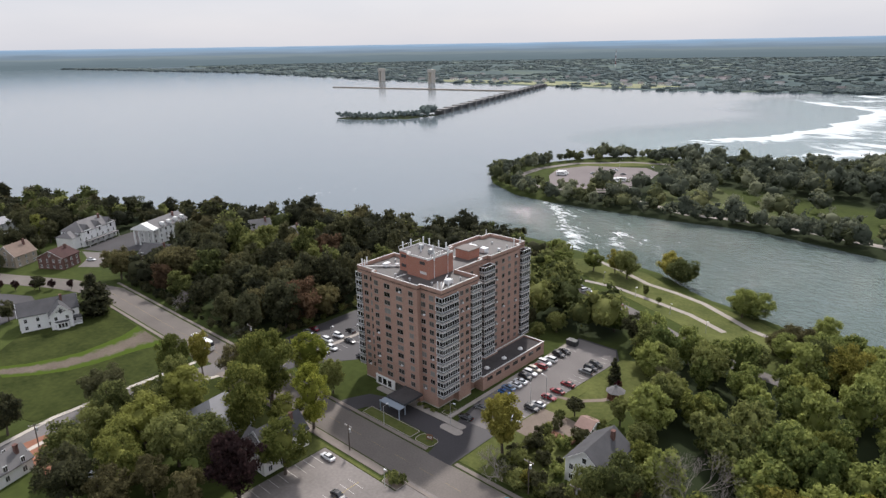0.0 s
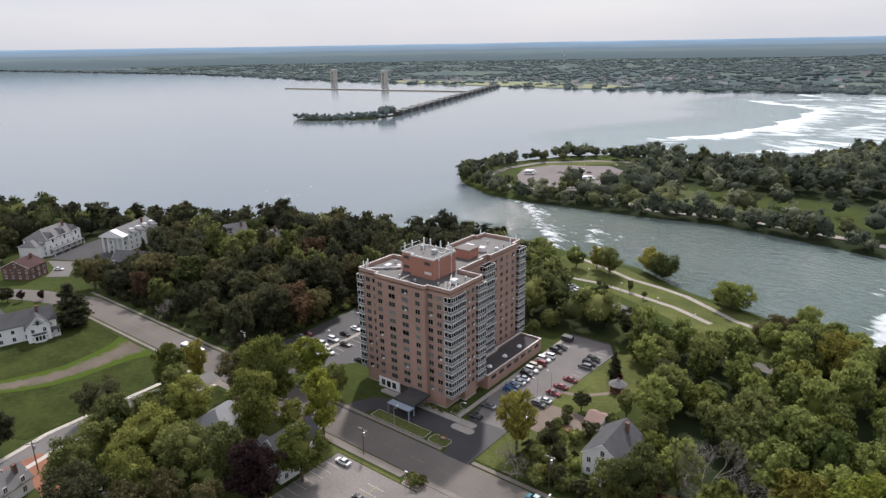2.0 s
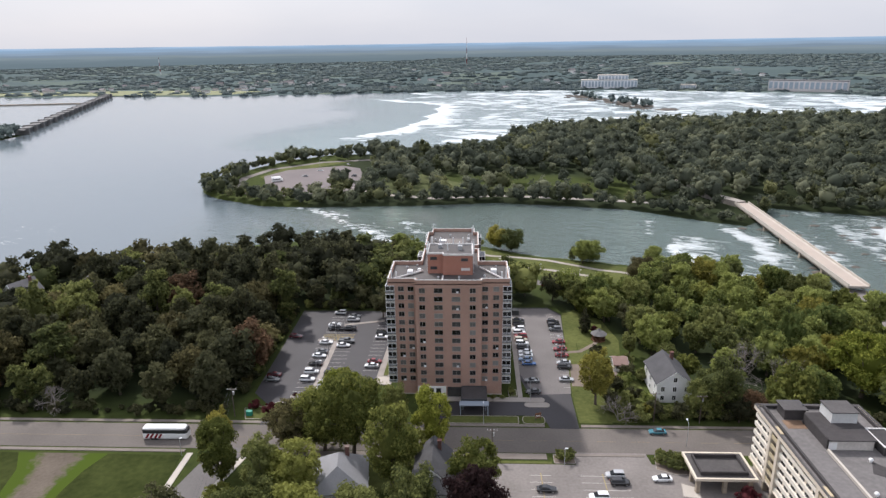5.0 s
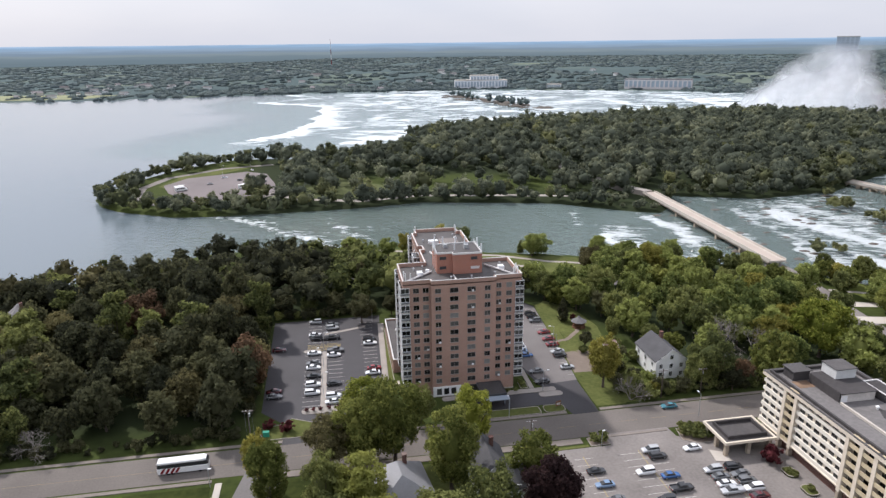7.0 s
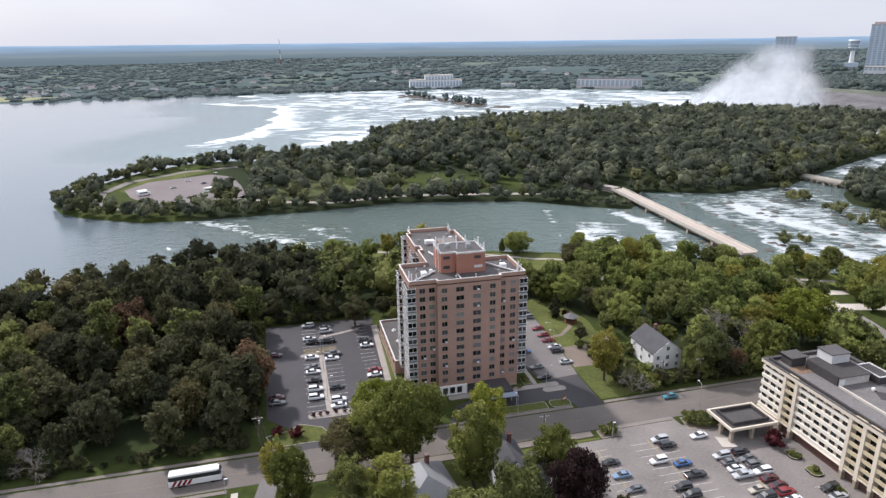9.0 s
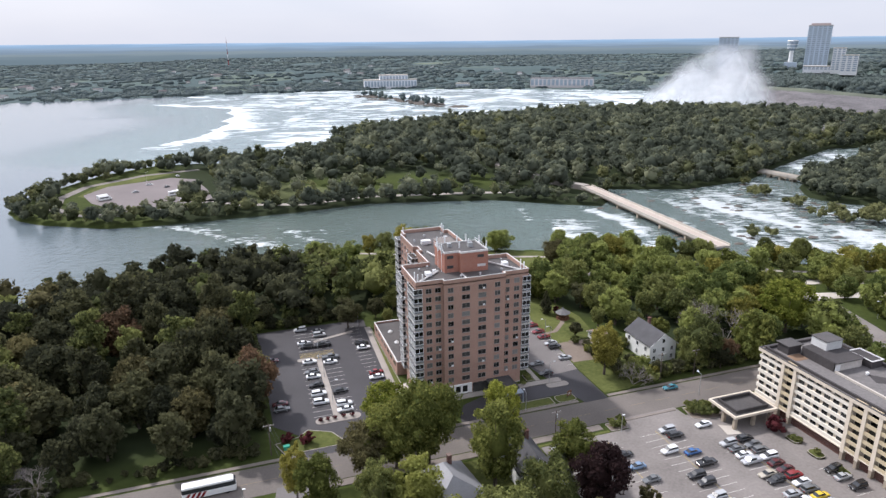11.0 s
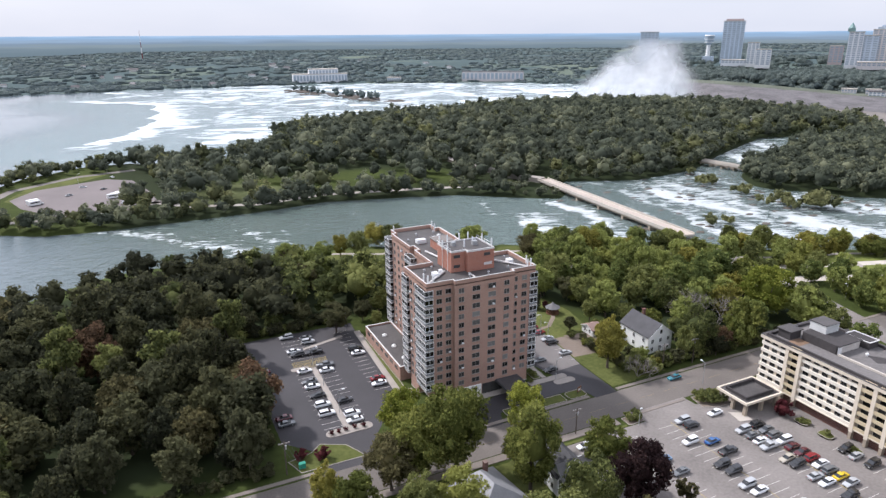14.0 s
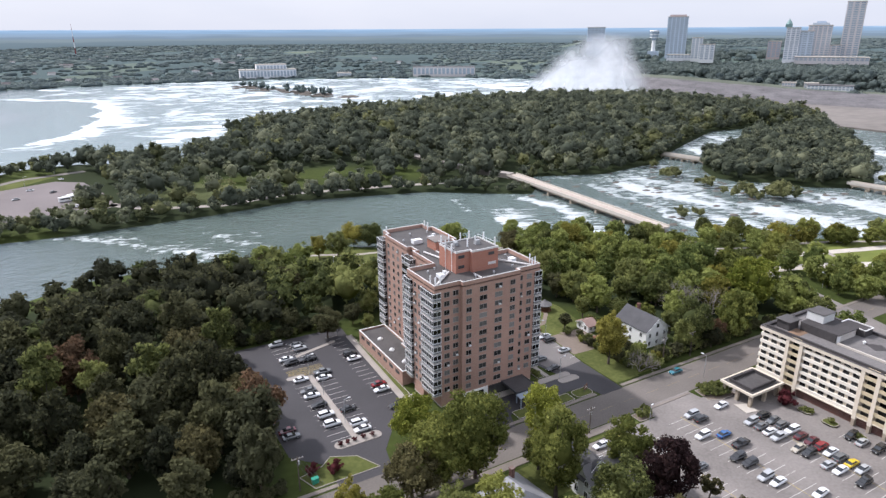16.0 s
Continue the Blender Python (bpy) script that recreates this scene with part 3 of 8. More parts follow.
def water_material():
    m = bpy.data.materials.new("river_water")
    m.use_nodes = True
    n, l = m.node_tree.nodes, m.node_tree.links
    p = n["Principled BSDF"]
    geo = n.new("ShaderNodeNewGeometry")
    at = n.new("ShaderNodeAttribute"); at.attribute_name = "rapid"
    mp = n.new("ShaderNodeMapping"); mp.vector_type = "TEXTURE"; mp.inputs["Rotation"].default_value = (0, 0, radians(-24)); mp.inputs["Scale"].default_value = (9.5, 4.0, 5.0)
    l.new(geo.outputs["Position"], mp.inputs[0])
    na = n.new("ShaderNodeTexNoise"); na.inputs["Scale"].default_value = 1.0; na.inputs["Detail"].default_value = 7; na.inputs["Roughness"].default_value = 0.66; na.inputs["Distortion"].default_value = 0.9
    l.new(mp.outputs[0], na.inputs["Vector"])
    big = n.new("ShaderNodeTexNoise"); big.inputs["Scale"].default_value = 0.013; big.inputs["Detail"].default_value = 4
    l.new(geo.outputs["Position"], big.inputs["Vector"])
    # foam where the broken water and the streaks meet
    s1 = n.new("ShaderNodeMath"); s1.operation = "MULTIPLY_ADD"; s1.inputs[1].default_value = 1.0
    con = n.new("ShaderNodeMath"); con.operation = "MULTIPLY_ADD"; con.inputs[1].default_value = 1.7; con.inputs[2].default_value = -0.35
    wide = n.new("ShaderNodeAttribute"); wide.attribute_name = "open_rapids"
    white = n.new("ShaderNodeAttribute"); white.attribute_name = "white_water"
    mf = n.new("ShaderNodeMapping"); mf.vector_type = "TEXTURE"; mf.inputs["Rotation"].default_value = (0, 0, radians(-12)); mf.inputs["Scale"].default_value = (46, 26, 30)
    l.new(geo.outputs["Position"], mf.inputs[0])
    nf = n.new("ShaderNodeTexNoise"); nf.inputs["Scale"].default_value = 1.0; nf.inputs["Detail"].default_value = 6; nf.inputs["Roughness"].default_value = 0.6; nf.inputs["Distortion"].default_value = 1.2
    l.new(mf.outputs[0], nf.inputs["Vector"])
    pick = n.new("ShaderNodeMix"); l.new(wide.outputs["Fac"], pick.inputs[0]); l.new(na.outputs["Fac"], pick.inputs[2]); l.new(nf.outputs["Fac"], pick.inputs[3])
    l.new(pick.outputs[0], con.inputs[0])
    l.new(white.outputs["Fac"], s1.inputs[0]); l.new(con.outputs[0], s1.inputs[2])
    s2 = n.new("ShaderNodeMath"); s2.operation = "MULTIPLY_ADD"; s2.inputs[1].default_value = 0.80
    l.new(big.outputs["Fac"], s2.inputs[0]); l.new(s1.outputs[0], s2.inputs[2])
    fo = n.new("ShaderNodeMapRange"); fo.inputs[1].default_value, fo.inputs[2].default_value = 1.20, 1.62; fo.interpolation_type = "SMOOTHSTEP"
    l.new(s2.outputs[0], fo.inputs[0])
    col = n.new("ShaderNodeMix"); col.data_type = "RGBA"
    col.inputs[6].default_value, col.inputs[7].default_value = (0.135, 0.165, 0.185, 1), (0.086, 0.116, 0.100, 1)
    cm = n.new("ShaderNodeMapRange"); cm.inputs[2].default_value = 0.22
    l.new(at.outputs["Fac"], cm.inputs[0]); l.new(cm.outputs[0], col.inputs[0])
    aer = n.new("ShaderNodeMix"); aer.data_type = "RGBA"; aer.inputs[7].default_value = (0.235, 0.300, 0.305, 1)
    churn = n.new("ShaderNodeAttribute"); churn.attribute_name = "aerated"
    am = n.new("ShaderNodeMath"); am.operation = "MULTIPLY"; am.inputs[1].default_value = 0.8
    l.new(churn.outputs["Fac"], am.inputs[0]); l.new(am.outputs[0], aer.inputs[0]); l.new(col.outputs[2], aer.inputs[6])
    c2 = n.new("ShaderNodeMix"); c2.data_type = "RGBA"; c2.inputs[7].default_value = (0.63, 0.67, 0.68, 1)
    l.new(fo.outputs[0], c2.inputs[0]); l.new(aer.outputs[2], c2.inputs[6]); l.new(c2.outputs[2], p.inputs["Base Color"])
    ro = n.new("ShaderNodeMapRange"); ro.inputs[3].default_value, ro.inputs[4].default_value = 0.09, 0.85
    l.new(fo.outputs[0], ro.inputs[0]); l.new(ro.outputs[0], p.inputs["Roughness"])
    p.inputs["IOR"].default_value = 1.33
    # waves
    w1 = n.new("ShaderNodeTexNoise"); w1.inputs["Scale"].default_value = 0.27; w1.inputs["Detail"].default_value = 6; w1.inputs["Roughness"].default_value = 0.62
    l.new(geo.outputs["Position"], w1.inputs["Vector"])
    amp = n.new("ShaderNodeMath"); amp.operation = "MULTIPLY_ADD"; amp.inputs[1].default_value = 5.0; amp.inputs[2].default_value = 0.045
    l.new(at.outputs["Fac"], amp.inputs[0])
    mix = n.new("ShaderNodeMath"); mix.operation = "ADD"
    nb = n.new("ShaderNodeMath"); nb.operation = "MULTIPLY"; nb.inputs[1].default_value = 1.2
    l.new(na.outputs["Fac"], nb.inputs[0]); wb = n.new("ShaderNodeMath"); wb.operation = "MULTIPLY"; wb.inputs[1].default_value = 2.6
    l.new(w1.outputs["Fac"], wb.inputs[0])
    l.new(nb.outputs[0], mix.inputs[0]); l.new(wb.outputs[0], mix.inputs[1])
    hh = n.new("ShaderNodeMath"); hh.operation = "MULTIPLY"
    l.new(mix.outputs[0], hh.inputs[0]); l.new(amp.outputs[0], hh.inputs[1])
    bp = n.new("ShaderNodeBump"); bp.inputs["Strength"].default_value = 1.0; bp.inputs["Distance"].default_value = 0.6
    l.new(hh.outputs[0], bp.inputs["Height"]); l.new(bp.outputs[0], p.inputs["Normal"])
    return m


wet = GZ < -0.9
wet = wet[:-1, :-1] | wet[1:, :-1] | wet[:-1, 1:] | wet[1:, 1:]
water_me, wv = sheet("water", np.full(GZ.shape, WATER_Z), wet, water_material())
for key, val in zip(("rapid", "white_water", "open_rapids", "aerated"), rapids(wv[:, 0], wv[:, 1])):
    water_me.attributes.new(key, "FLOAT", "POINT").data.foreach_set("value", val.astype(np.float32))
tagged(new("water", water_me), "wide grey-green river with white rapids", "river", kind="structure")


# the far country, out of reach beyond the woods
def backdrop():
    m = bpy.data.materials.new("hazy_far_country")
    m.use_nodes = True
    n, l = m.node_tree.nodes, m.node_tree.links
    n.clear()
    geo = n.new("ShaderNodeNewGeometry")
    sep = n.new("ShaderNodeSeparateXYZ"); l.new(geo.outputs["Position"], sep.inputs[0])
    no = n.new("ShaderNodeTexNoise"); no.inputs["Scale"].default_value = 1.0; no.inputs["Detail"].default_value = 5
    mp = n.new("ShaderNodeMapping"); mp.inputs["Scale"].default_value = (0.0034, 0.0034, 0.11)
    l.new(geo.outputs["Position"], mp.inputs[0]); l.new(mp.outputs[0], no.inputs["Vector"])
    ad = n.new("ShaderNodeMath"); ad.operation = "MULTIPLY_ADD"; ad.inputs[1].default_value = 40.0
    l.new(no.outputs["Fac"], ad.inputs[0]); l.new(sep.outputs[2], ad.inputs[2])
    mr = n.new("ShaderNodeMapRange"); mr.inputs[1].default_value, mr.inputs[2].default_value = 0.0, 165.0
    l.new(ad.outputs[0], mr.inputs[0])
    # haze painted in: emitted colours turn paler and bluer up the sheet
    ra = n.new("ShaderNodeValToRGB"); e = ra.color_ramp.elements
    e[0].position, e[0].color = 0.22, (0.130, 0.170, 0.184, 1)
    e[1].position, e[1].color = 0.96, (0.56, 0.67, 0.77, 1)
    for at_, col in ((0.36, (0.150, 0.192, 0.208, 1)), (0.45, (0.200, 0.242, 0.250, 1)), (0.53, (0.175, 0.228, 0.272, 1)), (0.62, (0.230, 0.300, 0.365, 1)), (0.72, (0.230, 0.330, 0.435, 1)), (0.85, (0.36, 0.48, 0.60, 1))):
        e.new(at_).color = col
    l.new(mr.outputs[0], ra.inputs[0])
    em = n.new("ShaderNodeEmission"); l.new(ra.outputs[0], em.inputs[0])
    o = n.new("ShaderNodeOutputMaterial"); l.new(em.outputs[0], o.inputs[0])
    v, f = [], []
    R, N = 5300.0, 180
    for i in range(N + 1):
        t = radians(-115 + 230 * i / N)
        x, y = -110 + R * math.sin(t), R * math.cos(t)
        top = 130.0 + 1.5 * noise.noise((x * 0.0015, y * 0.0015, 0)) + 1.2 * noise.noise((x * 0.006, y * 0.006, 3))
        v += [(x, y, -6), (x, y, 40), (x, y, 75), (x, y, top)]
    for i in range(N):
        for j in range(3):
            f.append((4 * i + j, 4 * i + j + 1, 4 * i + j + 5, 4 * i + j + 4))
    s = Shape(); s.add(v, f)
    structure("backdrop", s, m, "backdrop of wooded country with painted blue haze along the horizon")


backdrop()


# ---- roads and paved ground ----
def rounded(x0, y0, x1, y1, r, n=5):
    out = []
    for cx, cy, a in ((x1 - r, y0 + r, -90), (x1 - r, y1 - r, 0), (x0 + r, y1 - r, 90), (x0 + r, y0 + r, 180)):
        out += [(cx + r * math.cos(radians(a + 90 * i / n)), cy + r * math.sin(radians(a + 90 * i / n))) for i in range(n + 1)]
    return out


def ribbon(line, width, z0, z1, shape=None):
    """A flat strip along a line of points."""
    s = shape or Shape()
    pts = [Vector(p) for p in line]
    L, Rr = [], []
    for i, p in enumerate(pts):
        d = (pts[min(i + 1, len(pts) - 1)] - pts[max(i - 1, 0)]).normalized()
        q = Vector((-d.y, d.x)) * width / 2
        L.append(p + q); Rr.append(p - q)
    for i in range(len(pts) - 1):
        s.prism([tuple(Rr[i]), tuple(Rr[i + 1]), tuple(L[i + 1]), tuple(L[i])], z0, z1)
    return s


structure("road_main", ribbon([(120, 106), (40, 99), (-60, 98), (-180, 98), (-290, 98), (-318, 88), (-352, 70), (-420, 38), (-560, -20)], 11.5, -0.3, 0.04), mat("street_asphalt", (0.140, 0.124, 0.112), 0.92, 0.3, 0.07, 2.5, bump=0.1, spec=0.2), "worn grey asphalt street with a faint centre line")
structure("road_side", ribbon([(-187, 93), (-192, 70), (-191, 45), (-184, 20), (-176, -20), (-170, -70)], 8.5, -0.3, 0.045), mat("side_street_asphalt", (0.15, 0.14, 0.135), 0.93, 0.2, 0.1, 2.0), "narrow pale asphalt side street")
structure("road_park", ribbon([(-2, 30), (12, 78), (17, 95), (22, 113), (27, 131), (32, 165), (35, 178), (38, 196), (39, 211)], 9.5, -0.3, 0.05), ASPHALT_LIGHT, "pale park road leading to the bridge")
structure("road_riverside", ribbon([(-165, 242), (-150, 239), (-135, 233.5), (-112, 227.5), (-98, 221.5), (-84, 214.5), (-60, 205), (-39, 201), (-16, 198.5), (10, 194), (38, 190)], 5.5, -0.3, 0.03), ASPHALT, "park road with parked cars under trees")
line = Shape()
for x in range(-290, 60, 1):
    if x % 9 < 5 or x < -190:
        line.box(x, 97.62, 0.03, x + 1.02, 97.72, 0.052)
structure("road_centre_line", line, mat("faded_centre_paint", (0.23, 0.185, 0.115), 0.9, 0.3, 0.6, 6.0), "faded yellow centre line of the street")
walk_shape = Shape()
for x0, x1, y0, y1 in ((-300, -183, 104.4, 105.6), (-168, -103, 104.2, 105.4), (-93, 60, 104.2, 105.4), (-184, -104, 89.4, 91.8), (-97, -79, 91.0, 91.9), (-300, -199, 90.4, 91.6)):
    walk_shape.box(x0, y0, -0.2, x1, y1, 0.16)
structure("pavement_street", walk_shape, mat("old_pavement", (0.185, 0.160, 0.140), 0.93, 0.25, 0.3, 4.0), "pale concrete pavements beside the street")
kerb = Shape()
for p in ([(-197.2, 90), (-197, 70), (-196, 45), (-189, 20)], [(-182, 90), (-187.3, 70), (-186.3, 45), (-179.5, 20)]):
    ribbon(p, 1.6, -0.2, 0.15, kerb)
structure("pavement_side", kerb, CONCRETE, "pale kerbed footway along the side street")

# parking areas
structure("parking_tower_west", Shape().prism([(-183, 103.5), (-169.5, 103.5), (-167.5, 112), (-154, 130), (-151, 186), (-191, 186), (-190, 121), (-183.5, 114)], -0.3, 0.05), ASPHALT_NEW, "dark sealed asphalt car park")
structure("parking_tower_east", Shape().prism([(-101.5, 103.5), (-93.6, 103.5), (-93.4, 122), (-88.5, 183), (-93, 190), (-108, 190), (-109, 136), (-105, 118), (-101.5, 117.2), (-128, 117.2), (-136, 114), (-139, 108), (-140, 103.5), (-133, 103.5), (-131, 108.5), (-127, 110), (-106, 110), (-102.5, 107.5)], -0.3, 0.055), ASPHALT_NEW, "dark asphalt car park and entrance drive")
structure("parking_east_worn", Shape().prism([(-104.2, 121.5), (-93.2, 122.5), (-91.8, 137), (-88.8, 182), (-93, 189), (-107.5, 189), (-108.6, 137.4), (-105.0, 124)], 0.0, 0.062), mat("ageing_asphalt", (0.165, 0.152, 0.146), 0.92, 0.28, 0.08, 2.5, spec=0.15), "older grey asphalt of the car park")
structure("parking_inn", Shape().prism([(-124, 8), (-53.2, 8), (-53.2, 88), (-78, 88), (-78.5, 92.6), (-97, 92.6), (-97, 87.5), (-124, 87.5)], -0.3, 0.05), ASPHALT_LIGHT, "sun-bleached asphalt car park of the inn")
structure("parking_house_yard", Shape().prism([(-339.5, 101.5), (-331, 108.5), (-352, 121), (-366, 113), (-350, 110)], -0.3, 0.03), ASPHALT, "pale paved yard between old houses")
structure("parking_west_office", Shape().prism([(-345, 20), (-290, 42), (-286, 54), (-294, 71), (-312, 73), (-335, 60), (-350, 50)], -0.3, 0.12), ASPHALT_NEW, "asphalt car park behind a white house")
structure("parking_mansion", Shape().prism([(-369, 114.5), (-353, 122), (-343, 134), (-352, 141), (-367, 150), (-385, 150), (-380, 134)], -0.3, 0.035), ASPHALT_NEW, "asphalt yard of the mansions")
structure("parking_island", Shape().prism([(-262, 407), (-236, 414), (-208, 430), (-212, 463), (-222, 507), (-240, 521), (-285, 500), (-297, 472), (-287, 443)], -0.3, 0.06), mat("pinkish_asphalt", (0.165, 0.143, 0.140), 0.93, 0.2, 0.05, 1.0), "broad greyish-pink car park on the island point")
structure("road_island", ribbon([(-205, 426), (-232, 408), (-262, 400), (-290, 408), (-307, 432), (-311, 466), (-300, 505), (-262, 540), (-220, 552)], 7, -0.2, 0.05), ASPHALT_LIGHT, "pale loop road round the island car park")
structure("road_island_shore", ribbon([(-215, 430), (-190, 402), (-150, 388), (-105, 396), (-55, 386), (-15, 376), (22, 366), (48, 362)], 6, -0.2, 0.05), PAVE, "pale road along the wooded island shore")
structure("road_island_bend", ribbon([(50, 360), (38, 384), (33, 412), (25, 440), (24, 470), (30, 500), (44, 520)], 6.5, -0.2, 3.6), PAVE, "pale road bending into the island woods")

# marked bays, lawns, islands
bays = Shape()
for x0, x1, ys in ((-178.5, -173.2, np.arange(122, 158, 2.75)), (-171.2, -166, np.arange(122, 158, 2.75)), (-159, -154.2, np.arange(136, 182, 2.75)), (-178, -173, np.arange(163, 184, 2.75)),
                   (-172.5, -167, np.arange(163, 184, 2.75)), (-108, -103, np.arange(141, 180, 2.75)), (-94.8, -90.6, np.arange(126, 182, 2.75))):
    for y in ys:
        bays.box(x0, y - 0.05, 0.04, x1, y + 0.05, 0.069)
for x0, x1, ys in ((-79.5, -74.3, np.arange(28, 74, 2.62)), (-74.1, -69, np.arange(28, 74, 2.62)), (-96.6, -91.2, np.arange(28, 84, 2.62)), (-91, -85.6, np.arange(28, 84, 2.62)), (-109, -103.6, np.arange(28, 84, 2.62)), (-63, -58, np.arange(20, 58, 2.62)), (-124, -119, np.arange(62, 85, 2.62))):
    for y in ys:
        bays.box(x0, y - 0.05, 0.04, x1, y + 0.05, 0.058)
structure("road_marking_bays", bays, LINE, "worn white parking bay lines")
yl = Shape()
for x, y0, y1 in ((-74.2, 28, 72), (-91.1, 28, 84), (-106.2, 28, 84)):
    yl.box(x - 0.08, y0, 0.04, x + 0.08, y1, 0.06)
for i in range(9):
    yl.box(-178, 158.6 + 0.62 * i, 0.04, -166.5, 158.75 + 0.62 * i, 0.069)
structure("road_marking_yellow", yl, LINEY, "faded yellow parking lines")


def island(name, poly, fill, label, h=0.16):
    s = Shape(); s.ring(poly, -0.1, h, 0.2); s.prism(poly, -0.1, h - 0.05, 1)
    return structure(name, s, [PAVE, fill], label)


island("pavement_bay_strip", [(-173.1, 121), (-171.3, 121), (-171.3, 158), (-173.1, 158)], PAVE, "narrow raised concrete strip between parking bays")
island("pavement_end_island", rounded(-178.5, 117.6, -165.5, 121, 1.6), PAVE, "rounded concrete island with low shrubs")
island("pavement_mid_island", rounded(-179.2, 157.6, -173.4, 159.8, 1.0), PAVE, "small rounded concrete island")
island("pavement_west_walk", [(-153.9, 131), (-152.0, 131), (-150.3, 178), (-152.2, 178)], PAVE, "pale footpath beside the annexe")
island("pavement_west_apron", [(-153.5, 126.5), (-148.5, 126.5), (-148.5, 132), (-153.5, 132)], CONCRETE, "concrete apron and ramp beside the tower", 0.3)
island("pavement_north_strip", [(-172, 171.3), (-157, 175.5), (-157, 177), (-172, 172.8)], PAVE, "pale strip across the car park")
island("pavement_entrance", rounded(-137, 117.3, -101.6, 119.8, 0.9), PAVE, "pale raised pavement at the tower entrance")
island("pavement_entrance_nose", rounded(-107.8, 114.3, -100.4, 117.2, 1.3), PAVE, "rounded pale pavement nose at the drive")
island("pavement_east_walk", [(-109.4, 120), (-108, 120), (-107.4, 186), (-109, 186)], PAVE, "pale footway along the annexe")
island("lawn_island_front", rounded(-130, 105.6, -110, 109.6, 0.6), GRASS, "mown grass island before the tower entrance")
island("lawn_island_corner", rounded(-109, 105.6, -102.6, 109.7, 1.4), GRASS, "small grass island with a sign")
island("lawn_east_bed", rounded(-112.2, 120.4, -109.6, 124.6, 0.4), GRASS, "small planted bed at the tower foot")
island("lawn_west_bed", [(-152.0, 132.5), (-150.0, 132.5), (-150.0, 178), (-150.4, 178)], GRASS, "narrow grass strip beside the annexe")
island("lawn_kerb_west", [(-190, 112), (-184, 113.4), (-181, 116), (-175, 113), (-171.8, 106.6), (-188, 106.6)], GRASS, "kerbed lawn corner with shrubs beside the drive")
structure("lawn_strip_inn", Shape().prism([(-140, 83), (-124.2, 83), (-124.2, 87.7), (-103, 87.7), (-103, 88.6), (-140, 88.6)], -0.2, 0.10), GRASS, "mown grass strip beside the street")
structure("lawn_verge_east", Shape().prism([(-93.2, 106.3), (-84, 106.3), (-83, 120), (-87, 150), (-84, 186), (-88.2, 184), (-93, 122)], -0.2, 0.09), GRASS, "bright lawn beside the car park")
structure("lawn_house", Shape().prism([(-84, 107), (-71, 107), (-71, 131), (-83, 131)], -0.2, 0.08), GRASS, "lawn beside the white house")
structure("lawn_gazebo", Shape().prism([(-87, 142), (-74, 142), (-71, 160), (-74, 178), (-83, 188), (-85, 185)], -0.2, 0.085), GRASS, "lawn round a small gazebo")
structure("lawn_field", Shape().prism([(-197.8, 40), (-197.9, 70), (-199, 89), (-298, 89.4), (-268, 55), (-235, 25)], -0.2, 0.08), GRASS_CLOUDED, "large mown field beside the side street")
structure("lawn_front", Shape().prism([(-159.8, 76), (-124.4, 76), (-124.4, 88.3), (-159.8, 88.3)], -0.2, 0.07), GRASS, "mown lawn before the houses at the street")
structure("lawn_corner", Shape().prism([(-181.5, 86), (-185.5, 70), (-184, 45), (-160, 45), (-160, 88), (-180, 88.4)], -0.2, 0.075), GRASS_CLOUDED, "lawn at the street corner")


def dirt_track():
    """Bare earth worn through the field, ragged and fading at its edges."""
    m = mat("worn_track", (0.125, 0.104, 0.084), 0.95, 0.3, 0.15, 1.5, spec=0.05)
    n, l = m.node_tree.nodes, m.node_tree.links
    p = n["Principled BSDF"]
    old = p.inputs["Base Color"].links[0].from_socket
    at = n.new("ShaderNodeAttribute"); at.attribute_name = "worn"
    geo = n.new("ShaderNodeNewGeometry")
    no = n.new("ShaderNodeTexNoise"); no.inputs["Scale"].default_value = 0.4; no.inputs["Detail"].default_value = 6; no.inputs["Roughness"].default_value = 0.65
    l.new(geo.outputs["Position"], no.inputs["Vector"])
    ad = n.new("ShaderNodeMath"); ad.operation = "ADD"; l.new(at.outputs["Fac"], ad.inputs[0]); l.new(no.outputs["Fac"], ad.inputs[1])
    mr = n.new("ShaderNodeMapRange"); mr.inputs[1].default_value, mr.inputs[2].default_value = 0.85, 1.15; l.new(ad.outputs[0], mr.inputs[0])
    mx = n.new("ShaderNodeMix"); mx.data_type = "RGBA"; mx.inputs[6].default_value = (0.055, 0.082, 0.012, 1)
    l.new(mr.outputs[0], mx.inputs[0]); l.new(old, mx.inputs[7]); l.new(mx.outputs[2], p.inputs["Base Color"])
    line = [(-231, 89.2), (-230, 82), (-229.5, 74), (-229, 66), (-231, 58), (-235, 50), (-241, 42)]
    wide = [9, 6.5, 5.5, 5, 5, 4.5, 4]
    t = np.linspace(0, 6, 60)
    cx, cy, hw = np.interp(t, range(7), [q[0] for q in line]), np.interp(t, range(7), [q[1] for q in line]), np.interp(t, range(7), wide)
    v, w, f = [], [], []
    for i in range(60):
        for j in range(15):
            u = j / 7 - 1
            v.append((cx[i] + u * hw[i] * 1.35, cy[i], 0.10)); w.append(0.85 - 0.95 * abs(u) ** 1.4)
    for i in range(59):
        for j in range(14):
            k = 15 * i + j
            f.append((k, k + 15, k + 16, k + 1))
    s = Shape(); s.add(v, f)
    ob = structure("dirt_track", s, m, "bare worn dirt track across the field")
    ob.data.attributes.new("worn", "FLOAT", "POINT").data.foreach_set("value", np.array(w, np.float32))


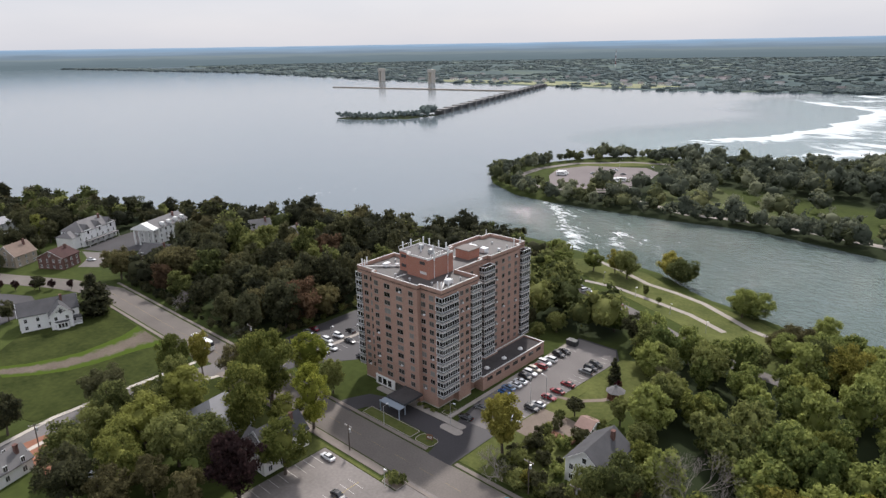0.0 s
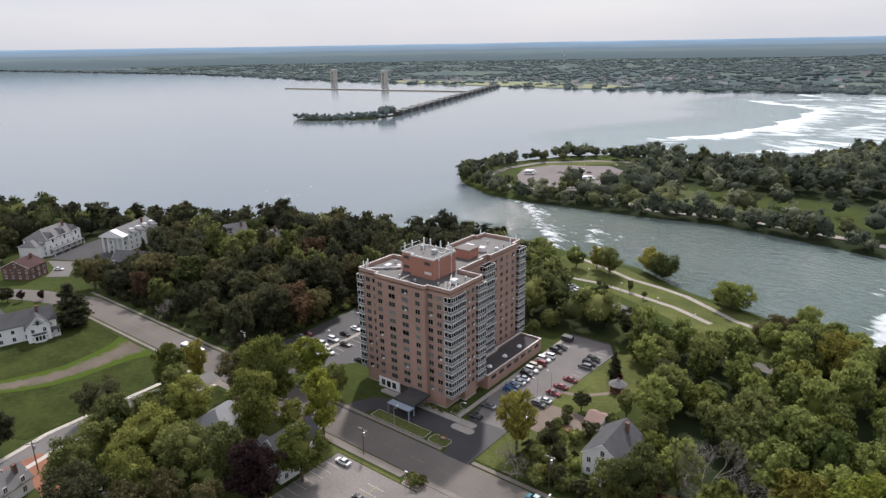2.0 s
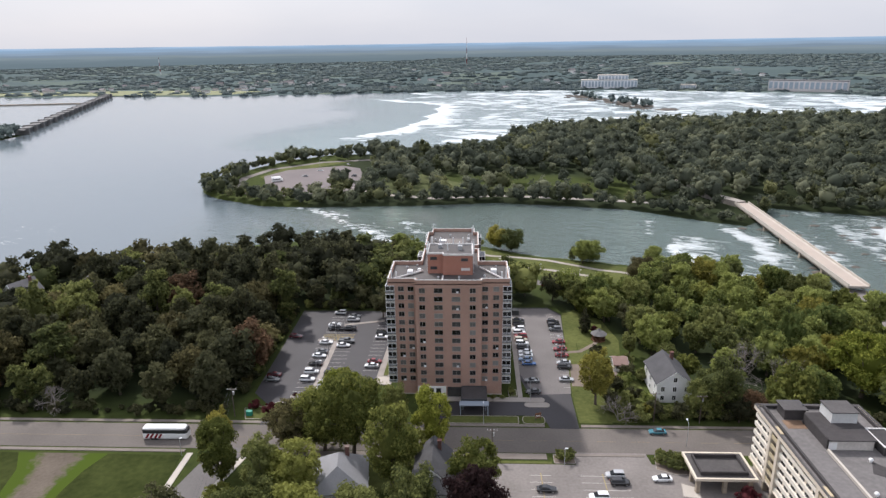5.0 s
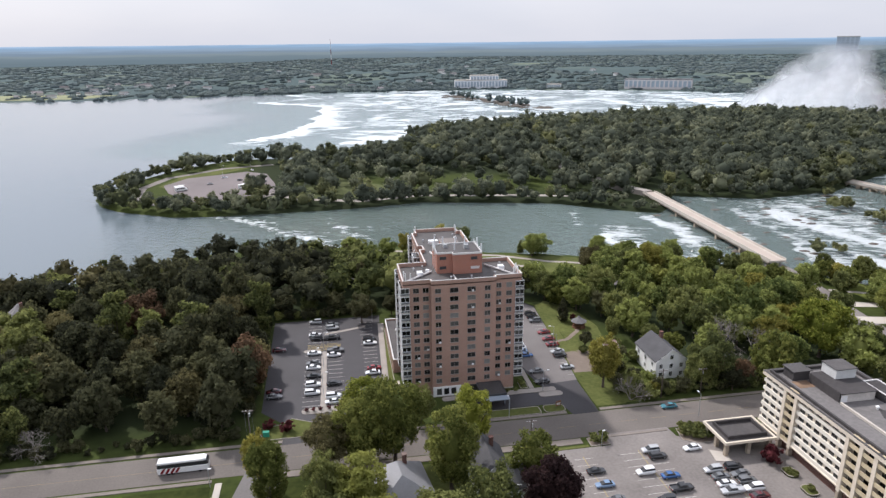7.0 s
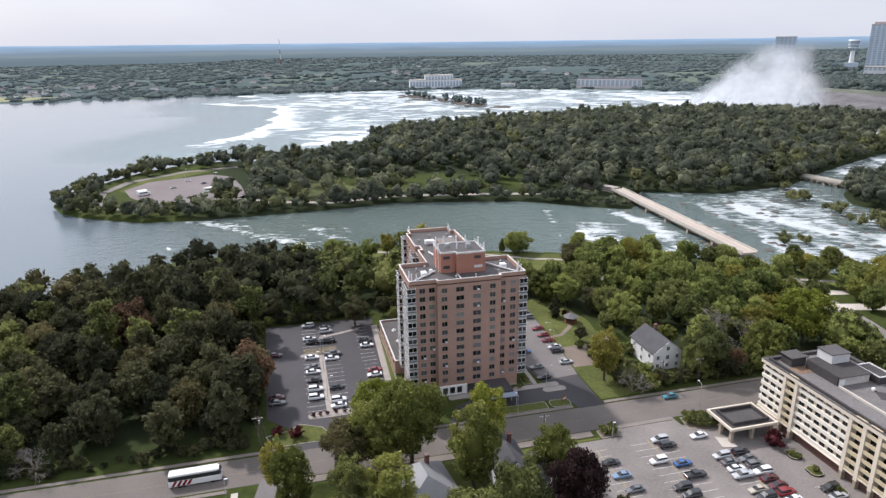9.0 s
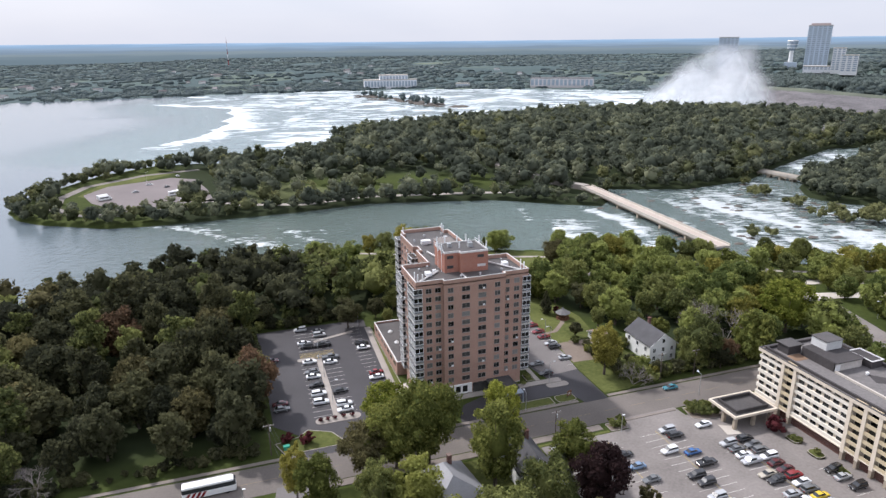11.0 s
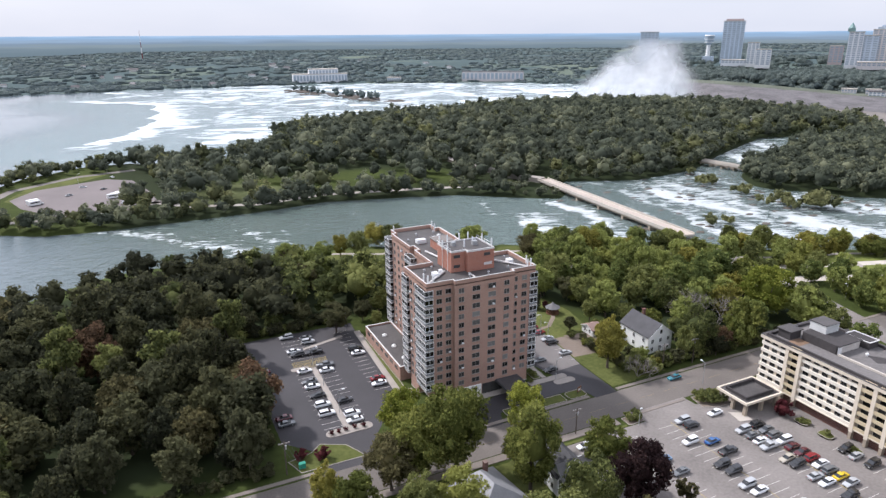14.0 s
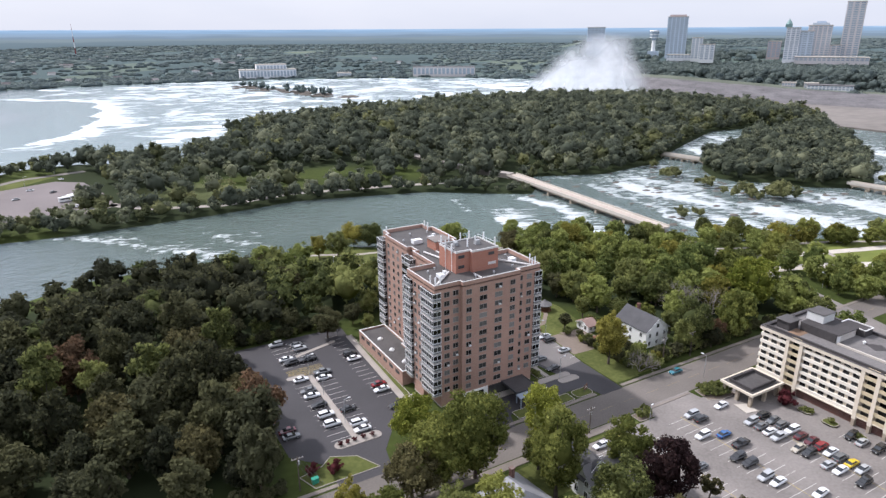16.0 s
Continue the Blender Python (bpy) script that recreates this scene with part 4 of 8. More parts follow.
dirt_track()
structure("dirt_yard", Shape().prism([(-188, 30), (-180, 33), (-170, 33), (-166, 31), (-166, 36), (-176, 42), (-188, 40)], -0.1, 0.1), REDDIRT, "reddish bare earth beside a small house")
structure("dirt_drive", Shape().prism([(-92.2, 127), (-83.5, 126.5), (-81.5, 131), (-86.5, 141.5), (-91, 141.5)], -0.1, 0.10), DIRT, "gravelly worn ground between car park and shed")
structure("dirt_patio", Shape().prism([(-85, 131.5), (-76, 131.5), (-77, 141), (-86, 142)], -0.1, 0.11), DIRT, "gravel patch beside the shed")
structure("lawn_park", Shape().prism([(-165, 262), (-120, 240), (-88, 226), (-58, 210), (-40, 206), (-36, 234), (-62, 245), (-95, 255), (-120, 270), (-150, 274)], -0.2, 0.06), GRASS, "riverside park lawn")
structure("lawn_park_east", Shape().prism([(46, 120), (130, 100), (180, 110), (140, 138), (70, 170), (48, 190)], -0.2, 0.06), GRASS_DRY, "dry lawn of the riverside park")
structure("path_park", ribbon([(-172, 226), (-157.7, 231), (-146, 240), (-137, 244), (-122.5, 245), (-104, 240.6), (-86, 236), (-70, 228)], 2.4, -0.1, 0.09, ribbon([(-150, 274), (-130, 266), (-113.5, 257.6), (-100, 255), (-86.5, 250.7), (-74, 243), (-64, 236.5), (-54, 233), (-40, 226)], 2.4, -0.1, 0.092)), PAVE, "pale riverside footpaths")
structure("path_park_east", ribbon([(34, 161), (50, 157), (71, 149), (92, 142), (120, 133), (165, 118)], 5.0, -0.1, 0.09, ribbon([(29, 146), (45, 142), (62, 135), (88, 122), (120, 104)], 6.5, -0.1, 0.092)), CONCRETE, "pale park drives")
structure("path_park_cross", ribbon([(88, 160), (84, 151), (77, 137), (70, 128)], 2.2, -0.1, 0.096, ribbon([(40, 176), (60, 166), (90, 158), (125, 140), (170, 124)], 2.4, -0.1, 0.098)), PAVE, "pale park footpaths")
structure("path_gazebo", ribbon([(-91.5, 150), (-86, 151), (-80, 157), (-78.5, 160)], 1.6, -0.1, 0.12), DIRT, "worn path to the gazebo")
structure("lawn_island_point", Shape().prism([(-300, 470), (-286, 452), (-280, 492), (-235, 545), (-255, 550), (-290, 515)], -0.2, 0.03), GRASS, "grass verge on the island point")
structure("lawn_island_meadow", Shape().prism([(-185, 398), (-105, 403), (-50, 393), (0, 382), (20, 405), (0, 450), (-60, 472), (-150, 486), (-195, 462)], -0.2, 0.03), mat("meadow_grass", (0.062, 0.078, 0.034), 0.95, 0.4, 0.03, 0.4, col2=(0.125, 0.138, 0.060), spec=0.05), "open meadow among the island trees")
def gorge():
    """The gorge beyond the islands: a dim river flat, its brown rock bank and grassy foot."""
    flat = [(520, 330), (640, 300), (790, 330), (870, 480), (790, 660), (700, 780), (620, 740), (575, 620), (535, 520), (520, 430)]
    structure("gorge_flat", Shape().prism(flat, -4, 0.3), mat("misty_gorge_flat", (0.185, 0.165, 0.148), 0.8, 0.4, 0.012, 0.09, spec=0.2), "dim brown-grey gorge flat below the falls")
    front = [(640, 810), (620, 700), (700, 560), (735, 450), (740, 320)]
    rim = [(700, 905, 27), (741, 821, 25), (846, 652, 12), (889, 580, 8), (962, 420, 4)]
    n, m = 110, 16
    t = np.linspace(0, 4, n)
    ax, ay = (np.interp(t, range(5), [q[i] for q in front]) for i in (0, 1))
    bx, by, bz = (np.interp(t, range(5), [q[i] for q in rim]) for i in (0, 1, 2))
    for name, u0, u1, material, label in (
            ("rock_bank", 0.0, 0.84, GORGE, "brown weathered rock bank of the gorge"),
            ("lawn_gorge_rim", 0.84, 1.0, mat("rough_bank_grass", (0.118, 0.130, 0.100), 0.95, 0.4, 0.03, 0.3, spec=0.05), "rough grass along the rim of the gorge bank")):
        v, f = [], []
        for i in range(n):
            for j in range(m):
                u = u0 + (u1 - u0) * j / (m - 1)
                x, y = ax[i] + (bx[i] - ax[i]) * u, ay[i] + (by[i] - ay[i]) * u
                rough = noise.noise((x * 0.03, y * 0.03, 1.0)) + 0.6 * noise.noise((x * 0.1, y * 0.1, 5.0))
                v.append((x, y, 0.35 + bz[i] * u + 1.6 * rough * math.sin(math.pi * u)))
        for i in range(n - 1):
            for j in range(m - 1):
                k = i * m + j
                f.append((k, k + 1, k + m + 1, k + m))
        structure(name, Shape().add(v, f), material, label)


gorge()


# ---- trees ----



def ico(sub):
    bm = bmesh.new()
    bmesh.ops.create_icosphere(bm, subdivisions=sub, radius=1)
    v = np.array([x.co[:] for x in bm.verts])
    f = np.array([[q.index for q in x.verts] for x in bm.faces])
    bm.free()
    return v, f


ICO1, ICO2 = ico(1), ico(2)


def quads(rng, C, N, size, three=False):
    """Small leaf sprays at C, leaning along N: bent blades, or plain three-cornered ones."""
    k = len(C)
    n = N + rng.normal(0, 0.55, (k, 3))
    n /= np.linalg.norm(n, axis=1)[:, None]
    a = rng.normal(0, 1, (k, 3))
    u = np.cross(n, a); u /= np.linalg.norm(u, axis=1)[:, None]
    w = np.cross(n, u)
    s = size * rng.uniform(0.6, 1.35, (k, 1))
    t = s * rng.uniform(0.5, 0.9, (k, 1))
    if three:
        V = np.stack([C - u * s * 1.2, C + u * s * 0.6 - w * t * 1.3, C + u * s * 0.8 + w * t * 1.2 + n * s * 0.3], 1).reshape(-1, 3)
        return V, np.arange(3 * k).reshape(-1, 3)
    V = np.stack([C - u * s, C - w * t + n * s * 0.25, C + u * s, C + w * t + n * s * 0.25], 1).reshape(-1, 3)
    F = np.arange(4 * k).reshape(-1, 4)
    return V, F


def crown_arrays(rng, h, r, base, lobes, leaves, size, spread=1.0, cone=False, fat=(0.16, 0.31)):
    """Lobes that fill a crown and the leaf sprays on them."""
    mid, half = (h + base) / 2, (h - base) / 2
    P, Rr = [], []
    for i in range(lobes):
        while True:
            p = rng.uniform(-1, 1, 3)
            if p @ p < 1:
                break
        p = p / max(1e-6, np.linalg.norm(p)) * np.linalg.norm(p) ** 0.38
        if cone:
            q = (p[2] + 1) / 2
            k = (1 - q) * 0.95 + 0.05
            P.append((p[0] * r * k, p[1] * r * k, mid + p[2] * half)); Rr.append(r * (0.18 + 0.2 * k))
        else:
            k = 1.0 if p[2] > -0.3 else 0.8
            rr = r * rng.uniform(*fat)
            p = p * rng.uniform(0.86, 1.12)
            P.append((p[0] * (r - rr * 0.6) * k * spread, p[1] * (r - rr * 0.6) * k * spread, mid + p[2] * (half - rr * 0.5))); Rr.append(rr)
    P, Rr = np.array(P), np.array(Rr)
    w = Rr ** 2 / (Rr ** 2).sum()
    which = rng.choice(lobes, leaves, p=w)
    d = rng.normal(0, 1, (leaves, 3)); d[:, 2] += 0.25
    d /= np.linalg.norm(d, axis=1)[:, None]
    C = P[which] + d * (Rr[which] * rng.uniform(0.55, 1.42, leaves))[:, None] * np.array([1, 1, 0.85])
    return P, Rr, C, d


def tree_meshes(seed, h, r, base, lobes, leaves, size, leafmat, cone=False, bark=BARK, core=0.84, fat=(0.16, 0.31), three=False):
    rng = np.random.default_rng(seed)
    P, Rr, C, d = crown_arrays(rng, h, r, base, lobes, leaves, size, cone=cone, fat=fat)
    V, F = quads(rng, C, d, size, three)
    vs, fs, k = [V], F.tolist(), len(V)
    heart = np.array([0.0, 0.0, (h + base) / 2])
    if not cone:
        jit = 1 + rng.uniform(-0.18, 0.18, (len(ICO1[0]), 1))
        vs.append(heart + ICO1[0] * jit * np.array([r, r, (h - base) / 2]) * 0.52)
        fs.extend((ICO1[1] + k).tolist())
        k += len(ICO1[0])
    for p, q in list(zip(P, Rr))[::2]:
        jit = 1 + rng.uniform(-0.3, 0.3, (len(ICO1[0]), 1))
        vs.append(p + ICO1[0] * q * core * jit * np.array([1, 1, 0.85]))
        fs.extend((ICO1[1] + k).tolist())
        k += len(ICO1[0])
    crown = bpy.data.meshes.new("crown")
    crown.from_pydata(np.concatenate(vs).tolist(), [], fs)
    crown.materials.append(leafmat)
    crown.polygons.foreach_set("use_smooth", [True] * len(crown.polygons))
    s = Shape()
    tr = 0.022 * h + 0.05
    top = base + (h - base) * (0.8 if cone else 0.45)
    lean = rng.normal(0, 0.03, 2) * h
    s.limb((0, 0, -0.3), (lean[0] * 0.4, lean[1] * 0.4, base), tr * 1.25, tr * 0.85, 8)
    s.limb((lean[0] * 0.4, lean[1] * 0.4, base), (lean[0], lean[1], top), tr * 0.85, tr * 0.3, 7)
    for i in rng.choice(lobes, min(lobes, 9), replace=False):
        z0 = base * 0.8 + rng.uniform(0, 0.35) * (h - base)
        s.limb((lean[0] * 0.5, lean[1] * 0.5, z0), tuple(P[i]), tr * 0.45, 0.05, 5)
    return s.mesh("trunk", bark), crown


TREES = {}
AIRY = ("broad", "round", "tall", "thicket")
FORMS = {  # height, radius, base, lobes, leaves, size
    "broad": (16.0, 7.2, 2.6, 64, 7600, 0.29), "round": (13.5, 6.0, 2.2, 56, 6400, 0.27), "tall": (18.5, 6.2, 3.0, 64, 7600, 0.29),
    "small": (7.5, 2.8, 2.0, 34, 1900, 0.26), "wood_a": (16.5, 6.6, 1.6, 52, 2700, 0.52), "wood_b": (14.5, 7.2, 1.2, 52, 2700, 0.52), "wood_c": (19.0, 6.0, 1.8, 52, 2700, 0.52),
    "thicket": (11.5, 6.8, 0.2, 70, 6000, 0.30), "cone": (10.0, 3.1, 0.5, 60, 1900, 0.30), "shrub": (2.0, 1.3, 0.1, 16, 420, 0.16), "bush": (4.2, 2.6, 0.2, 26, 800, 0.28),
}
TREE_WORDS = {"lime": "vivid yellow-green", "deep": "deep green", "light": "light green", "dark": "dark green", "green": "green", "bright": "bright green", "yellow": "yellowing", "rust": "rust-coloured", "brown": "olive-brown", "purple": "dark purple", "maroon": "maroon"}
PLACED = []


def tree(form, leaf, x, y, scale=1.0, z=0.0, rot=None, where="beside the street", group="trees", wide=1.0):
    key = (form, leaf)
    rng = random.Random(int(x * 37 + y * 91))
    rot = rng.uniform(0, 360) if rot is None else rot
    low = form in ("shrub", "bush")
    name = "shrub" if low else "conifer" if form == "cone" else "tree"
    label = f"{TREE_WORDS[leaf]} {'leafy shrub' if low else 'pointed conifer' if form == 'cone' else 'leafy tree'} {where}"
    sx, sz = wide * scale * rng.uniform(0.88, 1.1), scale * rng.uniform(0.9, 1.15) * (rng.uniform(0.92, 1.22) if form.startswith("wood") else 1)
    if key not in TREES:
        h, r, b, lo, le, si = FORMS[form]
        seed = sum(ord(c) for c in form + leaf)
        t, c = tree_meshes(seed, h, r, b, lo, le, si, LEAF[leaf], cone=form == "cone", core=0.70 if form.startswith("wood") else 0.55 if form in AIRY else 0.66, fat=(0.12, 0.24) if form in AIRY else (0.13, 0.28), three=True)
        ob = thing(name, label, "shrub" if low else "tree", group=group)
        part("trunk", t, None, ob)
        part("crown", c, None, ob)
        TREES[key] = ob
    else:
        ob = copy_thing(TREES[key], Matrix())
        ob["label"], ob["group"] = label, group
    ob.matrix_basis = pose(x, y, z, 0, 0, rot) @ Matrix.Diagonal((sx, sx, sz, 1))
    PLACED.append((x, y))
    return ob


def bare_tree(x, y, h, r, seed, label):
    rng = np.random.default_rng(seed)
    s = Shape()

    def grow(p, d, length, rad, depth):
        q = p + d * length
        s.limb(p, q, rad, rad * 0.6, 5)
        if depth == 0:
            return
        for _ in range(3):
            nd = d + rng.normal(0, 0.48, 3) + np.array([0, 0, 0.08])
            nd /= np.linalg.norm(nd)
            grow(q, nd, length * rng.uniform(0.6, 0.82), rad * 0.6, depth - 1)
    for _ in range(3):
        d = np.array([rng.normal(0, 0.3), rng.normal(0, 0.3), 1.0])
        grow(np.array([0, 0, -0.2]), d / np.linalg.norm(d), h * 0.33, 0.16, 5)
    ob = thing("bare_tree", label, "tree", x, y)
    part("branch_crown", s, PALEBARK, ob)
    return ob


def wood_mass(name, spots, rng, leafmat, leaves, size, label, hmin, hmax, lobes=7):
    """Uncountable woods as one mesh: domed crowns of leaf sprays over a solid heart."""
    V, F, k, T = [], [], 0, []
    for x, y, z, s in spots:
        k0 = k
        h = rng.uniform(hmin, hmax) * s
        r = h * rng.uniform(0.36, 0.52)
        at = np.array([x, y, z])
        P, Rr, C, d = crown_arrays(rng, h, r, h * 0.14, lobes, leaves, size, fat=(0.22, 0.40))
        up = d[:, 2] > -0.25
        q, f = quads(rng, C[up], d[up], size * (0.6 + 0.4 * s), True)
        V.append(q + at); F.extend((f + k).tolist()); k += len(q)
        jit = 1 + rng.uniform(-0.15, 0.15, (len(ICO1[0]), 1))
        V.append(ICO1[0] * jit * np.array([r, r, h * 0.43]) * 0.72 + at + np.array([0, 0, h * 0.55])); F.extend((ICO1[1] + k).tolist()); k += len(ICO1[0])
        for p, rr in list(zip(P, Rr))[::2]:
            jit = 1 + rng.uniform(-0.25, 0.25, (len(ICO1[0]), 1))
            V.append(ICO1[0] * rr * 0.78 * jit + p + at); F.extend((ICO1[1] + k).tolist()); k += len(ICO1[0])
        T.extend([rng.normal(0, 0.22)] * (k - k0))
    me = bpy.data.meshes.new(name)
    me.from_pydata(np.concatenate(V).tolist(), [], F)
    me.materials.append(leafmat)
    me.polygons.foreach_set("use_smooth", [True] * len(me.polygons))
    me.attributes.new("tone", "FLOAT", "POINT").data.foreach_set("value", np.array(T, np.float32))
    return tagged(new(name, me), label, "woods", kind="stuff")


def scatter(poly, gap, rng, avoid=()):
    xs, ys = [p[0] for p in poly], [p[1] for p in poly]
    X, Y = np.meshgrid(np.arange(min(xs), max(xs), gap), np.arange(min(ys), max(ys), gap))
    X = (X + rng.uniform(-0.42, 0.42, X.shape) * gap).ravel(); Y = (Y + rng.uniform(-0.42, 0.42, Y.shape) * gap).ravel()
    ok = signed(poly, X, Y) > 1.0
    for ax, ay, r in avoid:
        ok &= (X - ax) ** 2 + (Y - ay) ** 2 > r * r
    return list(zip(X[ok], Y[ok]))


# trees that stand singly
STREET = [("tall", "yellow", -187, 86.5, 0.90, 0.72), ("tall", "bright", -183, 76, 0.92, 0.85), ("round", "brown", -170.5, 91, 1.12, 1.0), ("broad", "green", -154, 90.8, 1.28, 1.0), ("broad", "bright", -162, 92, 1.12, 0.95),
          ("broad", "lime", -160, 109.5, 0.88, 1.0), ("round", "green", -145, 107, 0.80, 0.9), ("tall", "lime", -133.5, 91, 0.98, 0.9), ("tall", "bright", -142, 75.5, 1.22, 0.95), ("round", "green", -122.5, 74, 1.22, 0.9), ("round", "purple", -123, 61.5, 1.15, 0.95),
          ("tall", "yellow", -87, 116.5, 0.95, 0.88), ("round", "dark", -191, 58, 1.05, 1.0), ("broad", "green", -160, 56, 1.0, 1.0), ("round", "green", -170, 62, 0.95, 1.0), ("tall", "green", -163, 70, 0.9, 1.0), ("round", "bright", -148, 45, 0.95, 1.0),
          ("round", "dark", -163, 38, 1.05, 1.0), ("broad", "green", -176, 56, 0.9, 1.0), ("round", "brown", -128, 52, 0.8, 1.0), ("round", "green", -136, 62, 1.1, 1.0), ("broad", "dark", -146, 58, 1.0, 1.0),
          ("round", "brown", -138, 48, 0.8, 1.0), ("round", "dark", -196, 33, 0.9, 1.0), ("small", "brown", -112, 58, 0.85, 1.0), ("cone", "dark", -269, 84, 1.5, 1.6), ("tall", "green", -171, 71, 0.85, 1.0), ("round", "bright", -157, 47, 0.9, 1.0),
          ("broad", "dark", -150, 34, 0.95, 1.0), ("round", "brown", -141, 40, 0.9, 1.0), ("round", "green", -173, 50, 0.95, 1.0), ("small", "bright", -180, 67, 1.1, 1.0), ("round", "brown", -117, 47, 0.7, 1.0), ("round", "green", -139, 86, 0.75, 1.0)]
for i, (f, l, x, y, s, wd) in enumerate(STREET):
    if x > -165 and i % 2:
        l = {"green": "bright", "dark": "green"}.get(l, l)
    tree(f, l, x, y, s, where="beside the street and houses", group="street trees", wide=wd)
YARD = [("cone", "dark", -82, 167, 0.85), ("round", "rust", -52, 113.5, 0.88), ("round", "rust", -44.5, 110.5, 0.78), ("round", "green", -59.5, 110.5, 0.9), ("round", "dark", -49, 107.8, 0.7), ("broad", "green", -54, 112.5, 1.2), ("broad", "lime", -8, 122, 1.6), ("small", "dark", -80, 122, 0.8), ("small", "green", -79, 113, 0.75), ("bush", "green", -75, 141, 0.8),
        ("round", "dark", -158, 180, 1.1), ("bush", "maroon", -182, 110, 0.75), ("bush", "maroon", -187, 112, 0.7), ("small", "maroon", -79, 164, 0.5), ("bush", "green", -84, 140, 0.7), ("broad", "green", -71, 177, 0.95), ("round", "dark", -66, 168, 1.0), ("broad", "green", -64, 158, 0.9), ("round", "bright", -61, 150, 0.85), ("round", "green", -82, 189, 1.0), ("broad", "dark", -90, 198, 1.0), ("small", "green", -70, 148, 1.1), ("bush", "green", -72, 142, 0.9), ("small", "dark", -82, 144, 0.8), ("small", "green", -53, 122, 1.2), ("bush", "green", -70, 131, 0.9), ("small", "bright", -56, 131, 1.2), ("round", "green", -60, 140, 0.8), ("small", "yellow", -74, 109, 0.6)]
for f, l, x, y, s in YARD:
    tree(f, l, x, y, s * (0.82 if f in ("round", "broad") else 1), where="in a yard beside the tower", group="yard trees")
PARK = [("thicket", "yellow", -110, 273, 1.0), ("thicket", "dark", -103, 269, 1.15), ("round", "yellow", -132, 262, 0.9), ("round", "green", -141, 258, 0.95), ("broad", "dark", -124, 258, 0.95),
        ("thicket", "green", -66, 249, 1.15), ("cone", "dark", -74, 252, 0.8), ("thicket", "brown", -46, 229, 1.1), ("thicket", "brown", -50, 222, 0.9), ("thicket", "green", -36, 224, 1.2), ("thicket", "yellow", -29, 208, 1.25), ("thicket", "dark", -35, 210, 1.15), ("round", "green", -12, 216, 0.9),
        ("small", "dark", -108, 243, 0.7), ("small", "green", -100, 238, 0.55), ("round", "green", -150, 246, 1.0), ("broad", "green", -160, 255, 1.0), ("broad", "green", -149, 231, 0.9), ("round", "dark", -123, 208, 0.8), ("broad", "green", -112, 208, 0.75), ("round", "green", -101, 203, 0.85), ("broad", "dark", -138, 218, 0.75),
        ("broad", "green", -70, 246, 0.8), ("broad", "yellow", -27, 207, 1.1), ("broad", "dark", -35, 206, 1.0), ("round", "green", -46, 216, 1.0), ("broad", "green", -39, 236, 0.8)]
for f, l, x, y, s in PARK:
    l = {"green": "light", "dark": "green"}.get(l, l)
    tree(f, l, x, y, s * 0.85, where="on the riverside park lawn", group="park trees")
for x in (-331, -326, -320, -314, -308):
    tree("small", "purple", x, 68 + (x + 331) * 0.95 - 2, 0.6, where="in a row beside the street", group="row of small trees")
for i, (x, y) in enumerate(((-177, 119.2), (-175, 119.2), (-173, 119.4), (-170.5, 119.4), (-168, 119.2))):
    tree("shrub", "maroon", x, y, 0.55, 0.1, where="on a concrete parking island", group="island shrubs")
for x, y, s in ((-101, 90.0, 1.3), (-99, 89.2, 1.5), (-98, 90.6, 1.2), (-76, 89, 1.6), (-74, 87.2, 1.7), (-71.5, 89.5, 1.5), (-70, 86.2, 1.4), (-72.5, 90.2, 1.3), (-75.2, 90.6, 1.2), (-69, 89, 1.3), (-72, 86, 1.2), (-59, 68.5, 1.0), (-58.4, 61.4, 0.9), (-59.2, 54.2, 1.0), (-58.6, 67.2, 0.8),
                (-111, 122, 0.9), (-111.2, 123.6, 0.8), (-114, 118.9, 0.7), (-117, 119, 0.7), (-119.5, 119, 0.7)):
    tree("shrub", "green", x, y, s, 0.05, where="in a kerbed planting bed", group="bed shrubs")
tree("bush", "maroon", -60.5, 73.5, 1.0, where="before the inn", group="bed shrubs")
for i in range(15):
    tree("bush", ("green", "dark", "green")[i % 3], -80 + i * 2.1, 109.4 + 0.9 * math.sin(i * 2.3), 0.92 + 0.25 * math.sin(i * 3.7), where="in a hedge along the street", group="hedge")
for i in range(12):
    tree("bush", ("green", "bright", "dark")[i % 3], -83 + 1.5 * math.sin(i * 3.1), 112 + i * 2.1, 0.72 + 0.2 * math.sin(i * 4.3), where="between the car park and the house", group="hedge")
for i in range(34):
    tree("bush", ("deep", "dark", "dark")[i % 3], -298 + i * 3.1, 109.5 + 1.5 * math.sin(i * 1.7), 0.75 if not 20 < i < 25 else 0.4, where="at the edge of the wood", group="wood edge shrubs")
for i in range(16):
    tree("bush", ("dark", "green")[i % 2], -52 + i * 3.4, 108.6 + 1.2 * math.sin(i * 1.9), 0.8, where="at the edge of the wood", group="wood edge shrubs")
for i in range(24):
    tree("bush", ("dark", "green", "brown")[i % 3], -193.5 + 0.8 * math.sin(i * 2.1), 121 + i * 2.8, 0.8 + 0.25 * math.sin(i * 5.1), where="along the car park edge", group="car park edge shrubs")
for i in range(16):
    tree("bush", ("green", "dark", "dark")[i % 3], -190 + i * 2.5, 188.5 + 0.9 * math.sin(i * 1.3), 0.85 + 0.25 * math.sin(i * 4.1), where="along the car park edge", group="car park edge shrubs")
